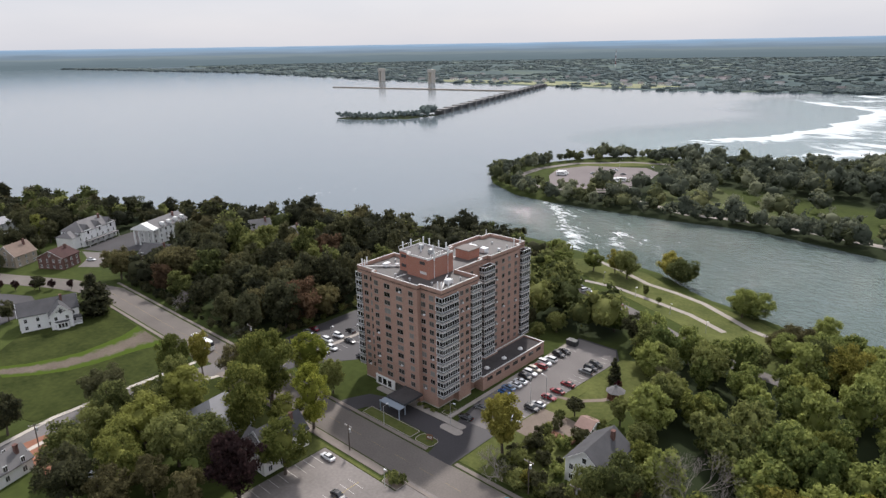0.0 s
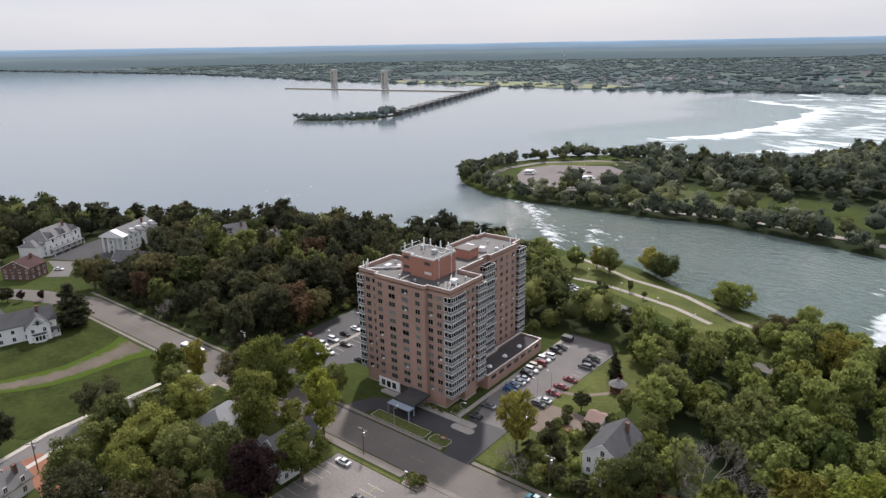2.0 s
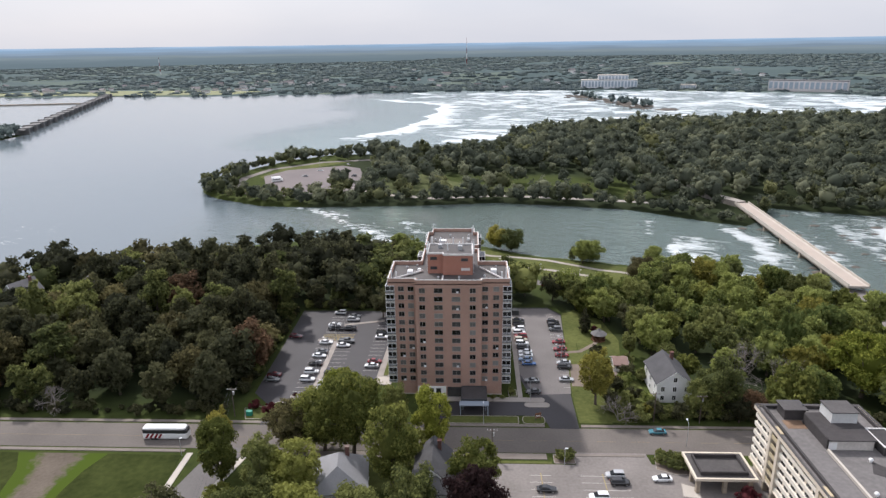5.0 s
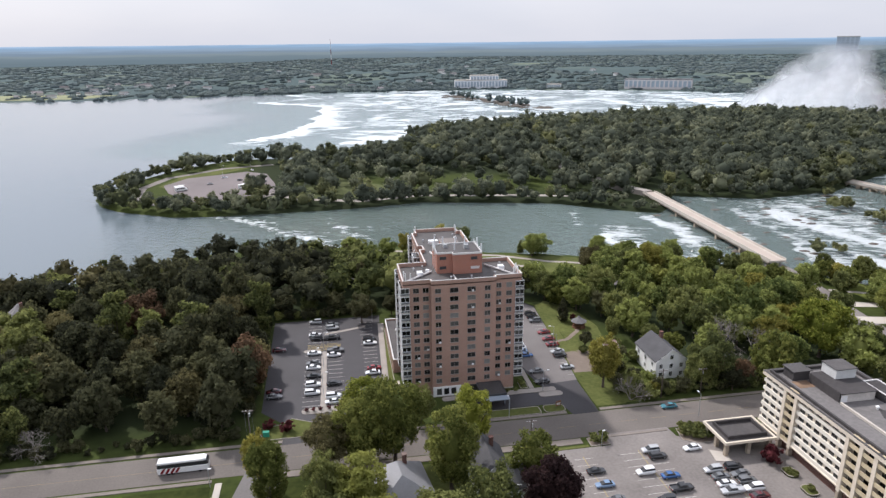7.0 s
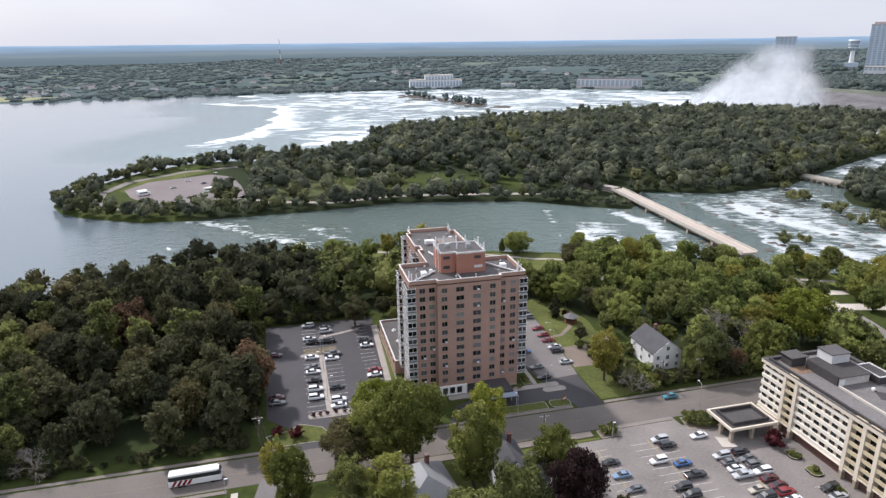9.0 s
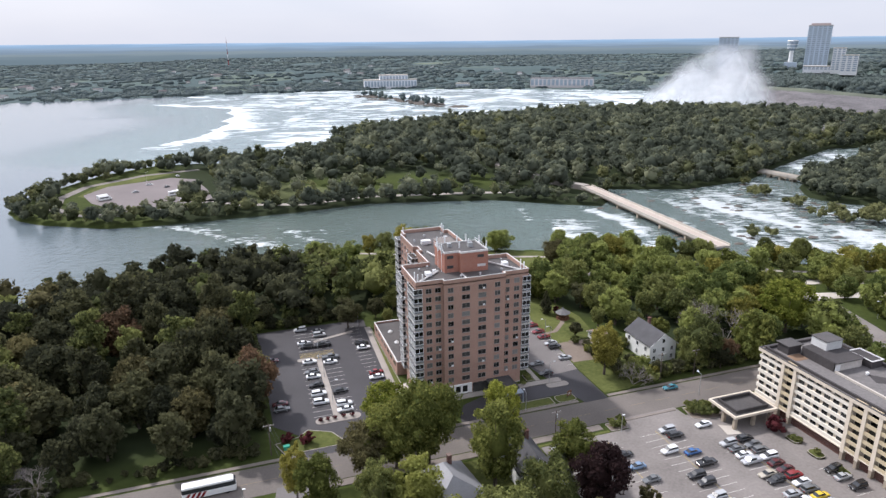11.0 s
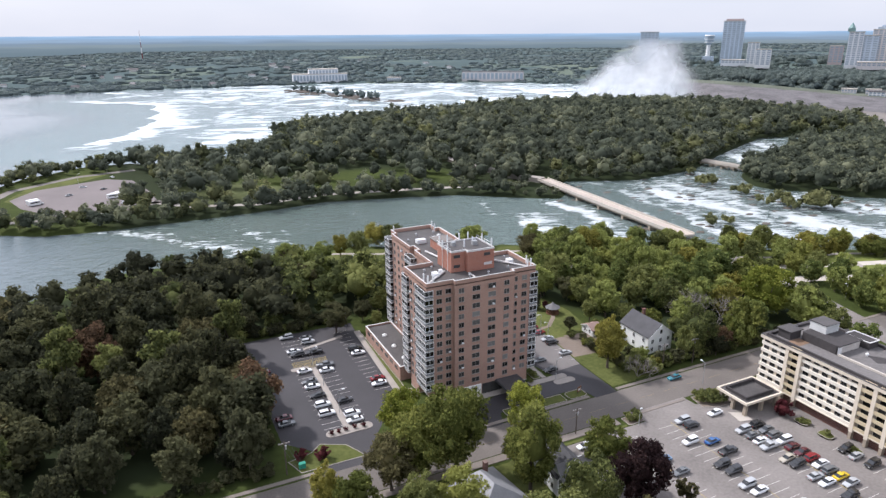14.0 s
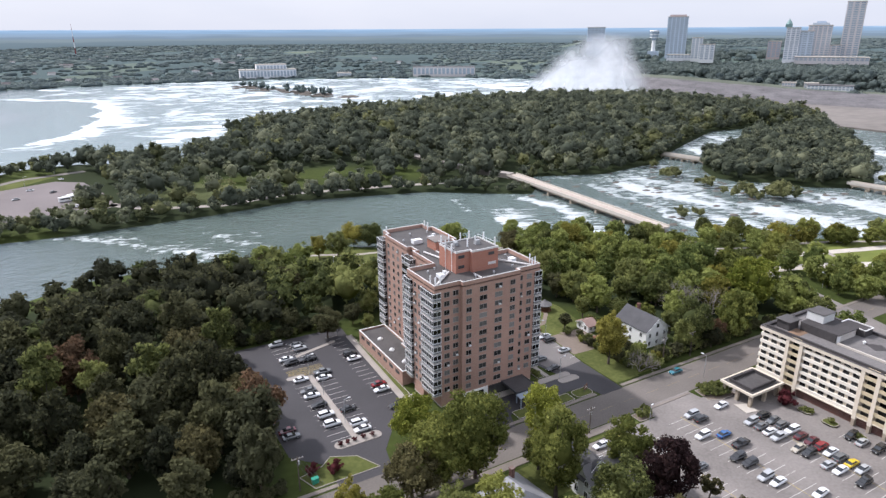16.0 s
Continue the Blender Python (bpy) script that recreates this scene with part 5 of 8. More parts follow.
for x, y, s, l in ((-187, 193, 0.7, "dark"), (-178, 192, 0.6, "green"), (-168, 192.5, 0.7, "dark"), (-146, 186, 0.6, "dark"), (-138, 190, 0.7, "green"), (-128, 186, 0.6, "dark"), (-117, 189, 0.65, "green"), (-143, 179, 0.45, "green"), (-131, 179, 0.45, "dark"), (-119, 180, 0.45, "green")):
    tree("round", l, x, y, s, where="behind the tower and car park", group="yard trees")
for i, (x, y) in enumerate(((-79, 116), (-76, 119), (-73, 115), (-78, 124), (-73, 122), (-76, 128), (-72, 110), (-82, 118), (-71, 118), (-80, 129), (-74, 133), (-69, 112))):
    tree("bush", ("green", "dark", "light")[i % 3], x, y, 0.75 + 0.3 * math.sin(i * 2.7), where="in the overgrown garden of the white house", group="garden shrubs")
bare_tree(-82, 108, 8, 4, 3, "leafless grey tree at the street side")
bare_tree(-42, 127, 16, 4, 5, "dead grey tree among green trees")
bare_tree(-36, 121, 15, 4, 8, "dead grey tree among green trees")
bare_tree(-245, 110, 8, 4, 9, "leafless grey tree at the wood's edge")

for f, l, x, y, s in (("broad", "brown", -304, 108.5, 0.95), ("round", "dark", -336, 160, 0.9), ("broad", "dark", -330, 172, 0.9), ("tall", "dark", -352, 182, 1.0), ("broad", "dark", -419, 112, 1.1), ("round", "bright", -408, 103, 0.8), ("broad", "dark", -398, 98, 0.8), ("broad", "dark", -385, 74, 1.1), ("round", "dark", -372, 68, 0.9), ("round", "brown", -313, 118, 0.6),
                      ("broad", "bright", -412, 108, 0.8), ("round", "dark", -428, 120, 1.0), ("broad", "dark", -312, 156, 0.9), ("round", "dark", -425, 78, 1.0), ("cone", "dark", -330, 146, 0.9), ("cone", "dark", -300, 132, 1.0), ("round", "dark", -395, 160, 0.9), ("broad", "dark", -412, 140, 1.0), ("broad", "dark", -404, 116, 1.0), ("tall", "dark", -398, 108, 0.8), ("broad", "dark", -430, 104, 1.0), ("broad", "dark", -392, 88, 0.8), ("round", "dark", -383, 98, 0.7), ("broad", "green", -440, 118, 1.0), ("round", "dark", -360, 72, 0.8), ("broad", "dark", -400, 66, 1.0), ("round", "dark", -330, 118, 0.5), ("broad", "dark", -376, 158, 0.9), ("round", "dark", -288, 58, 0.6), ("round", "dark", -318, 78, 0.5)):
    tree(f, l, x, y, s, where="among the old houses", group="trees among the houses")
rng = np.random.default_rng(7)
HOUSES_CLEAR = [(-228, 108, 10), (-348, 96, 14), (-349, 111, 16), (-368, 84, 14), (-372, 130, 18), (-385, 124, 18), (-361, 160, 18), (-352, 146, 18), (-338, 134, 13), (-318, 134, 14), (-376, 142, 15), (-440, 95, 14),
                (-306, 185, 10), (-297, 181, 8), (-282, 189, 9), (-274, 186, 7), (-304, 108, 9)]
kinds = [("wood_a", "deep"), ("wood_b", "deep"), ("wood_c", "dark"), ("wood_a", "dark"), ("wood_b", "dark"), ("wood_b", "brown"), ("wood_a", "rust"), ("wood_c", "green")]
odds = [0.21, 0.18, 0.12, 0.15, 0.10, 0.095, 0.025, 0.12]
rest = {"deep": [], "dark": [], "green": [], "brown": []}
for x, y in scatter(FOREST_LEFT, 10.6, rng, HOUSES_CLEAR):
    f, l = kinds[rng.choice(len(kinds), p=odds)]
    if x > -170 and y > 188:
        l = {"deep": "green", "dark": "light", "rust": "green"}.get(l, l)
    s = rng.uniform(0.72, 1.14) * (0.78 if y < 122 else 1) * (0.82 if y > 236 or x < -330 else 1)
    if y < 206 and x > -282 and y < 205 - 0.12 * (x + 282):
        tree(f, l, x, y, s, where="in the wood beside the car park", group="wood west of the tower")
    else:
        rest[l if l in rest else "green"].append((x, y, 0.0, s))
for l, spots in rest.items():
    wood_mass("wood_by_the_river_" + l, spots, rng, LEAF[l], 480, 0.78, f"{TREE_WORDS[l]} wood along the near river bank", 14, 18, lobes=16)
kinds2 = [("wood_a", "light"), ("wood_b", "light"), ("wood_b", "bright"), ("wood_a", "green"), ("wood_c", "light"), ("wood_b", "yellow")]
for x, y in scatter(FOREST_RIGHT, 10.2, rng, [(-64, 125, 14), (-46, 116, 8), (-79, 160, 11), (34, 140, 8), (36, 165, 8), (-42, 127, 6), (-36, 121, 6), (-8, 122, 9), (31, 160, 9), (27, 132, 9), (22, 114, 9)]):
    f, l = kinds2[rng.choice(6, p=[0.25, 0.20, 0.15, 0.16, 0.20, 0.04])]
    tree(f, l, x, y, rng.uniform(0.68, 0.98) * (1.0 if y < 165 else 0.86), where="in the wood beside the white house", group="wood east of the tower")
for x, y in scatter([(42, 182), (60, 160), (110, 140), (135, 128), (140, 140), (112, 156), (66, 180), (48, 200)], 9, rng):
    tree("wood_b", ("light", "bright", "yellow", "green")[rng.integers(4)], x, y, rng.uniform(0.55, 0.75), where="on the river bank", group="river bank trees")
for x, y in ((60, 112), (96, 104), (30, 60), (20, 40), (-1, 100), (45, 100), (62, 90), (-8, 60), (10, 20), (74, 108), (104, 152), (108, 112), (58, 100), (40, 128), (70, 100), (8, 112), (46, 112), (34, 84), (-4, 88), (2, 72), (52, 80), (36, 104), (84, 96), (50, 122), (140, 140), (44, 186), (50, 178), (41, 170), (48, 160), (44, 150), (56, 167), (53, 146), (62, 160), (40, 139), (50, 134), (66, 142), (38, 120), (33, 112), (60, 124), (74, 116)):
    tree("wood_b", ("light", "green", "bright", "light")[int(x * 7 + y) % 4], x, y, 0.62, where="in the park", group="park trees")

# the island woods, too many to count
isl = scatter(GOAT, 12.2, rng, [(-250, 470, 46), (-248, 510, 32), (-262, 445, 30), (-226, 452, 30), (-238, 520, 25)])
pts = np.array(isl)
dm = signed([(-190, 397), (-60, 390), (0, 380), (25, 402), (5, 452), (-60, 476), (-150, 488), (-205, 466)], pts[:, 0], pts[:, 1]) - 2
rd = np.min([np.hypot(pts[:, 0] - a, pts[:, 1] - b) for a, b in ((-190, 402), (-150, 388), (-128, 392), (-105, 396), (-80, 391), (-55, 386), (-35, 381), (-15, 376), (3, 369), (22, 362), (36, 440), (38, 455), (34, 425), (45, 400), (62, 372))], axis=0)
dz = land_height(pts[:, 0], pts[:, 1])
tip = (pts[:, 0] < -225)
edge_d = signed(GOAT, pts[:, 0], pts[:, 1])
loop = signed([(-315, 470), (-310, 428), (-288, 402), (-262, 395), (-200, 424), (-202, 445), (-216, 556), (-262, 546), (-304, 508)], pts[:, 0], pts[:, 1])
glade = np.hypot((pts[:, 0] - 470) / 45, (pts[:, 1] - 530) / 30) < 1
keep = (rng.random(len(pts)) < np.where(dm > 0, 0.34, np.where(glade, 0.3, 1.0))) & (rd > 6.5) & (loop < 3)
fringe = []
for a, b in zip(GOAT, GOAT[1:] + GOAT[:1]):
    n_ = max(1, int(math.hypot(b[0] - a[0], b[1] - a[1]) / 6.5))
    nx_, ny_ = -(b[1] - a[1]), b[0] - a[0]
    ln = math.hypot(nx_, ny_)
    for i in range(n_):
        q = (i + rng.uniform(0, 1)) / n_
        off = rng.uniform(2.0, 5.0)
        if a[0] < -200 and a[1] < 440 and rng.random() < 0.3:
            continue
        fringe.append((a[0] + (b[0] - a[0]) * q + nx_ / ln * off, a[1] + (b[1] - a[1]) * q + ny_ / ln * off, -0.4, rng.uniform(0.5, 0.85)))
spots = fringe + [(x, y, z, 0.72 if (t or e < 14) else 1.0) for (x, y), z, t, e, k in zip(isl, dz, tip, edge_d, keep) if k]
spots = [(x, y, z, s * rng.uniform(0.72, 1.22)) for x, y, z, s in spots if abs(x - 0.0716 * (y - 210) - 39) > 8 or y > 385]
spots = [(x, y, z, s * (0.5 if math.hypot(x - 34, y - 334) < 26 and x < 52 else 1.0)) for x, y, z, s in spots]
shore = signed(GOAT, np.array([q[0] for q in spots]), np.array([q[1] for q in spots]))
pale = rng.random(len(spots)) < np.where(shore < 40, 0.38, 0.10)
wood_mass("island_light_woods", [q for q, k in zip(spots, pale) if k], rng, LEAF["islet"], 240, 0.85, "lighter green trees among the island woods", 11, 17, lobes=12)
spots = [q for q, k in zip(spots, pale) if not k]
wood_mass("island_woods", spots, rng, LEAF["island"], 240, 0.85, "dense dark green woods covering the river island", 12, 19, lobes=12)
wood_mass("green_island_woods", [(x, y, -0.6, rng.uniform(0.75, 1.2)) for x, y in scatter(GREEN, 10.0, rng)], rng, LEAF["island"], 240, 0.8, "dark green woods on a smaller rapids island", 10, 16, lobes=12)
islet = []
for cx, cy, dx, dy, count, lo, hi in ((154, 307, 6, 4, 10, 0.35, 0.6), (85, 229, 5, 3, 7, 0.3, 0.5), (153, 276, 5, 4, 7, 0.3, 0.5), (148, 236, 6, 6, 12, 0.35, 0.7), (162, 226, 6, 6, 12, 0.6, 0.95), (178, 340, 4, 3, 4, 0.3, 0.45), (268, 205, 8, 5, 8, 0.4, 0.7)):
    islet += [(cx + rng.normal(0, dx), cy + rng.normal(0, dy), -0.9, rng.uniform(lo, hi)) for _ in range(count)]
wood_mass("islet_woods", islet, rng, LEAF["islet"], 240, 0.8, "trees and scrub on small rapids islets", 10, 15, lobes=12)
sp = scatter(SPIT, 8, rng)
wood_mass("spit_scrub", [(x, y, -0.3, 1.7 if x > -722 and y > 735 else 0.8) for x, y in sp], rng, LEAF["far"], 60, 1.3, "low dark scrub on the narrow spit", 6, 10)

# far shore woods
fx, fy = [], []
for _ in range(14500):
    a, dd = rng.uniform(-78, 80), rng.uniform(0, 1) ** 1.5
    R_ = 950 + 4200 * dd ** 1.15
    fx.append(-110 + R_ * math.sin(radians(a))); fy.append(R_ * math.cos(radians(a)))
for a, b in zip(PLATEAU[:6], PLATEAU[1:7]):
    for _ in range(420):
        q = rng.random()
        fx.append(a[0] + (b[0] - a[0]) * q + rng.uniform(-30, 150)); fy.append(a[1] + (b[1] - a[1]) * q + rng.uniform(-30, 120))
for a, b in zip(FAR_SHORE[2:12], FAR_SHORE[3:13]):
    for _ in range(int(math.hypot(b[0] - a[0], b[1] - a[1]) / 6)):
        q = rng.random()
        fx.append(a[0] + (b[0] - a[0]) * q); fy.append(a[1] + (b[1] - a[1]) * q + rng.uniform(8, 150))
fx, fy = np.array(fx), np.array(fy)
fd = signed(FAR_SHORE, fx, fy)
patch = np.array([noise.noise((x * 0.0021, y * 0.0021, 5.0)) for x, y in zip(fx, fy)])
inland = (fd > 6) & ((patch > -0.36) | (fd < 420) & (fx > -200) | (fd < 45) & (fx > -2600))
flat = signed([(-1500, 1540), (-1000, 1500), (-640, 1490), (-560, 1680), (-1100, 1760), (-1500, 1720)], fx, fy)
inland &= (flat < 0) | (rng.random(len(fx)) < 0.12)
fx, fy, fd = fx[inland], fy[inland], fd[inland]
fz = land_height(fx, fy)

def far_wood(name, label, material, spots, leaves, size, lift):
    """A sheet of far treetops: ragged domes, the nearer ones with leaf clumps over them."""
    V, F, k, T = [], [], 0, []
    for x, y, z in spots:
        dist = math.hypot(x + 110, y)
        for j in range(2):
            r = rng.uniform(5.5, 10.0) * (0.75 + dist / 3600) * size
            hgt = rng.uniform(0.5, 0.85) * min(r, 11) * (1.0 if dist < 1400 else 0.8) / size
            c = np.array([x + rng.normal(0, r), y + rng.normal(0, r), z + hgt * lift])
            jit = 1 + rng.uniform(-0.25, 0.25, (len(ICO1[0]), 1))
            V.append(ICO1[0] * jit * np.array([r * 1.25, r * 1.25, hgt]) * 0.85 + c); F.extend((ICO1[1] + k).tolist()); k += len(ICO1[0])
            if dist < 1800:
                dd = rng.normal(0, 1, (leaves, 3)); dd[:, 2] = np.abs(dd[:, 2]) * 0.8 + 0.1; dd[:, 1] -= 0.3
                dd /= np.linalg.norm(dd, axis=1)[:, None]
                q, f = quads(rng, c + dd * np.array([r, r, hgt]) * 0.95, dd, r * (0.3 if leaves < 10 else 0.2))
                V.append(q); F.extend((f + k).tolist()); k += len(q)
            T.extend([rng.normal(0, 0.13)] * (k - len(T)))
    me = bpy.data.meshes.new(name)
    me.from_pydata(np.concatenate(V).tolist(), [], F)
    me.materials.append(material)
    me.polygons.foreach_set("use_smooth", [True] * len(me.polygons))
    me.attributes.new("tone", "FLOAT", "POINT").data.foreach_set("value", np.array(T, np.float32))
    tagged(new(name, me), label, "woods", kind="stuff")


spots = list(zip(fx, fy, fz))
bank = [q[0] > 560 and q[1] < 1150 and q[0] < 1250 for q in spots]
far_wood("bank_woods", "dark green woods with blue haze in their colour on the high gorge bank", LEAF["bank"], [q for q, k in zip(spots, bank) if k], 26, 0.8, 0.4)
far_wood("far_woods", "distant dark green woods with blue haze in their colour across the river", LEAF["far"], [q for q, k in zip(spots, bank) if not k], 12, 1.0, 0.05)


# ---- the brick tower ----
FLOOR0, FLOOR, NFLOOR = 4.0, 2.62, 12
ROOF = 36.3
PARAPET = 37.4
X0, X1, XC = -147.6, -112.4, -130.0
SX0, SX1 = -139.0, -121.0
BODY = [(X0 + 1.9, 121.6), (-139.6, 121.6), (-139.6, 120.2), (-120.4, 120.2), (-120.4, 121.6), (X1 - 1.9, 121.6), (X1 - 1.9, 128.6), (X1, 128.6), (X1, 134.2), (X1 - 1.4, 134.2), (X1 - 1.4, 137.6),
        (SX1, 137.6), (SX1, 170.6), (SX1 - 1.4, 170.6), (SX1 - 1.4, 175.2), (SX0 + 1.4, 175.2), (SX0 + 1.4, 170.6), (SX0, 170.6), (SX0, 137.6), (X0 + 1.4, 137.6), (X0 + 1.4, 134.2), (X0, 134.2), (X0, 128.6), (X0 + 1.9, 128.6)]
TOP = [(X0, 121.6), (-139.6, 121.6), (-139.6, 120.2), (-120.4, 120.2), (-120.4, 121.6), (X1, 121.6), (X1, 137.6), (SX1, 137.6), (SX1, 150.5), (SX1 - 1.5, 150.5), (SX1 - 1.5, 154.5), (SX1, 154.5), (SX1, 170.6), (SX1 - 1.4, 170.6), (SX1 - 1.4, 175.2),
       (SX0 + 1.4, 175.2), (SX0 + 1.4, 170.6), (SX0, 170.6), (SX0, 154.5), (SX0 + 1.5, 154.5), (SX0 + 1.5, 150.5), (SX0, 150.5), (SX0, 137.6), (X0, 137.6)]

tower = thing("apartment_tower", "tall red-brick apartment tower with white glazed corner balconies", "building", XC, 120.2, 0)
TO = Matrix.Translation((-XC, -120.2, 0))


def shifted(shape, dx, dy, dz=0):
    shape.v = [(x + dx, y + dy, z + dz) for x, y, z in shape.v]
    return shape


def tpart(name, shape, material, label="", parent=None):
    return part(name, shifted(shape, -XC, -120.2), material, parent or tower, label)


tpart("body", Shape().prism(BODY, -0.3, ROOF - 1.7), BRICK, "weathered red-brown brick walls")
tpart("top_band", Shape().prism(TOP, ROOF - 1.72, ROOF - 0.3), BRICK, "red-brown brick band under the roof edge")
tpart("roof", Shape().prism(TOP, ROOF - 0.3, ROOF), MEMBRANE, "grey-brown flat roof membrane")
tpart("parapet", Shape().ring(TOP, ROOF - 0.3, PARAPET, 0.45), BRICK, "low brick roof parapet")
OUT = [(x + (0.06 if x > XC else -0.06), y + (0.06 if y > 140 else -0.06)) for x, y in TOP]
tpart("coping", Shape().ring(OUT, PARAPET, PARAPET + 0.12, 0.28), COPING, "white metal coping")
tpart("plinth", Shape().ring([(x, y) for x, y in BODY], 0, 0.35, -0.06), CONCRETE, "pale concrete plinth")
storefront = Shape().box(-147.2, 121.25, 0.4, -133.5, 121.62, 3.3)
tpart("entrance_wall", Shape().box(-139.5, 119.95, 0.35, -131, 120.3, 3.5), WHITE, "pale lobby wall panels")
for x in (-138.4, -136.2, -134.0):
    tpart("lobby_window", Shape().box(x, 119.88, 0.9, x + 1.5, 120.0, 2.9), GLASS, "dark lobby window")
tpart("lobby_door", Shape().box(-130.6, 119.9, 0.2, -123, 120.3, 3.3), GLASS, "dark glazed lobby front")


def window_template(w, h, axis_x):
    """Frame with sill and two lights; the pane is its sub-part."""
    f, g = Shape(), Shape()
    t = 0.06
    d0, d1 = -0.10, 0.05
    def bx(s, a0, z0, a1, z1, e0, e1):
        s.box(a0, e0, z0, a1, e1, z1) if axis_x else s.box(e0, a0, z0, e1, a1, z1)
    bx(f, -w / 2, h - t, w / 2, h, d0, d1); bx(f, -w / 2 - 0.06, -0.14, w / 2 + 0.06, 0.0, -0.16, d1)
    bx(f, -w / 2, 0.0, -w / 2 + t, h - t, d0, d1); bx(f, w / 2 - t, 0.0, w / 2, h - t, d0, d1)
    bx(f, -w * 0.02 - 0.03, 0.0, -w * 0.02 + 0.03, h - t, d0, d1)
    bx(g, -w / 2 + t, 0.0, w / 2 - t, h - t, -0.035, 0.02)
    return f, g


WIN = {}
wrng = random.Random(4)


AC = {"S": Shape().box(0.1, -0.42, 0.02, 0.72, 0.02, 0.46).mesh("air_conditioner", WHITEMETAL), "E": Shape().box(-0.02, 0.02, 0.02, 0.42, 0.6, 0.46).mesh("air_conditioner", WHITEMETAL),
      "W": Shape().box(-0.42, 0.02, 0.02, 0.02, 0.6, 0.46).mesh("air_conditioner", WHITEMETAL)}


def window(x, y, z, side, w=1.65, h=1.35):
    """side: outward direction 'S', 'E' or 'W'."""
    key = (w, h, side)
    if key not in WIN:
        f, g = window_template(w, h, side == "S")
        if side == "E":
            f.v = [(-a, b, c) for a, b, c in f.v]; g.v = [(-a, b, c) for a, b, c in g.v]
            f.f = [q[::-1] for q in f.f]; g.f = [q[::-1] for q in g.f]
        WIN[key] = (f.mesh("window", FRAME), g.mesh("pane", GLASS), g.mesh("pane", CURTAIN))
    fm, gm, cm = WIN[key]
    ob = part("window", fm, None, tower, at=pose(x - XC, y - 120.2, z))
    part("pane", cm if wrng.random() < 0.22 else gm, None, ob)
    if wrng.random() < 0.14:
        part("air_conditioner", AC[side], None, ob, "white window air conditioner")


for i in range(NFLOOR):
    z = FLOOR0 + FLOOR * i + 0.75
    for x, y in ((-143.8, 121.6), (-141.0, 121.6), (-137.6, 120.2), (-132.9, 120.2), (-127.8, 120.2), (-123.0, 120.2), (-119.4, 121.6), (-116.2, 121.6)):
        window(x, y, z, "S", 2.5 if abs(x - XC) < 4 else 1.75, 1.45)
    for y in (130.2, 132.6):
        window(X1, y, z, "E", 1.3); window(X0, y, z, "W", 1.3)
    for y in (141.0, 145.0, 157.5, 161.2, 164.6, 168.2):
        window(SX1, y, z, "E", 1.3); window(SX0, y, z, "W", 1.3)


# balconies: each a slab with a white glazed enclosure
def balcony_meshes(lx, ly):
    slab = Shape().box(0, 0, 0, lx, ly, 0.16)
    rail = Shape().ring([(0.03, 0.03), (lx - 0.03, 0.03), (lx - 0.03, ly - 0.03), (0.03, ly - 0.03)], 0.80, 0.92, 0.06)
    for i in range(int(lx / 0.22)):
        rail.box(0.04 + i * 0.22, 0.03, 0.16, 0.13 + i * 0.22, 0.07, 0.8).box(0.04 + i * 0.22, ly - 0.07, 0.16, 0.13 + i * 0.22, ly - 0.03, 0.8)
    for i in range(int(ly / 0.22)):
        rail.box(0.03, 0.04 + i * 0.22, 0.16, 0.07, 0.13 + i * 0.22, 0.8).box(lx - 0.07, 0.04 + i * 0.22, 0.16, lx - 0.03, 0.13 + i * 0.22, 0.8)
    fr = Shape()
    nx, ny = max(1, round(lx / 1.1)), max(1, round(ly / 1.1))
    for i in range(nx + 1):
        for y in (0.02, ly - 0.10):
            a = i * (lx - 0.08) / nx
            fr.box(a, y, 0.9, a + 0.08, y + 0.08, 2.38)
    for i in range(1, ny):
        for x in (0.0, lx - 0.08):
            a = i * (ly - 0.08) / ny
            fr.box(x, a, 0.9, x + 0.08, a + 0.08, 2.38)
    fr.ring([(0, 0), (lx, 0), (lx, ly), (0, ly)], 2.36, 2.5, 0.12)
    fr.ring([(0, 0), (lx, 0), (lx, ly), (0, ly)], 0.9, 0.98, 0.1)
    gl = Shape().box(0.14, 0.14, 0.3, lx - 0.14, ly - 0.14, 2.36)
    return slab.mesh("slab", CONCRETE), rail.mesh("railing", RAIL), fr.mesh("glazing_frame", WHITEMETAL), gl.mesh("glazing", GLASS)


BAL = {}
brng = random.Random(9)
for bx, by, lx, ly in ((X1 - 1.9, 121.2, 2.6, 7.2), (X0 - 0.7, 121.2, 2.6, 7.2), (X1 - 1.4, 134.3, 2.2, 4.2), (X0 - 0.8, 134.3, 2.2, 4.2), (SX1 - 0.2, 148.8, 2.3, 5.6), (SX0 - 2.1, 148.8, 2.3, 5.6),
                        (SX1 - 1.4, 170.8, 2.4, 4.6), (SX0 - 1.0, 170.8, 2.4, 4.6)):
    key = (lx, ly)
    if key not in BAL:
        BAL[key] = balcony_meshes(lx, ly)
    for i in range(NFLOOR):
        z = FLOOR0 + FLOOR * i
        sl, ra, fr, gl = BAL[key]
        ob = part("balcony_slab", sl, None, tower, at=pose(bx - XC, by - 120.2, z))
        part("railing", ra, None, ob)
        if brng.random() < 0.97:
            part("glazing_frame", fr, None, ob)
            part("glazing", gl, None, ob)
        else:
            part("shadowed_glazing", gl, None, ob)

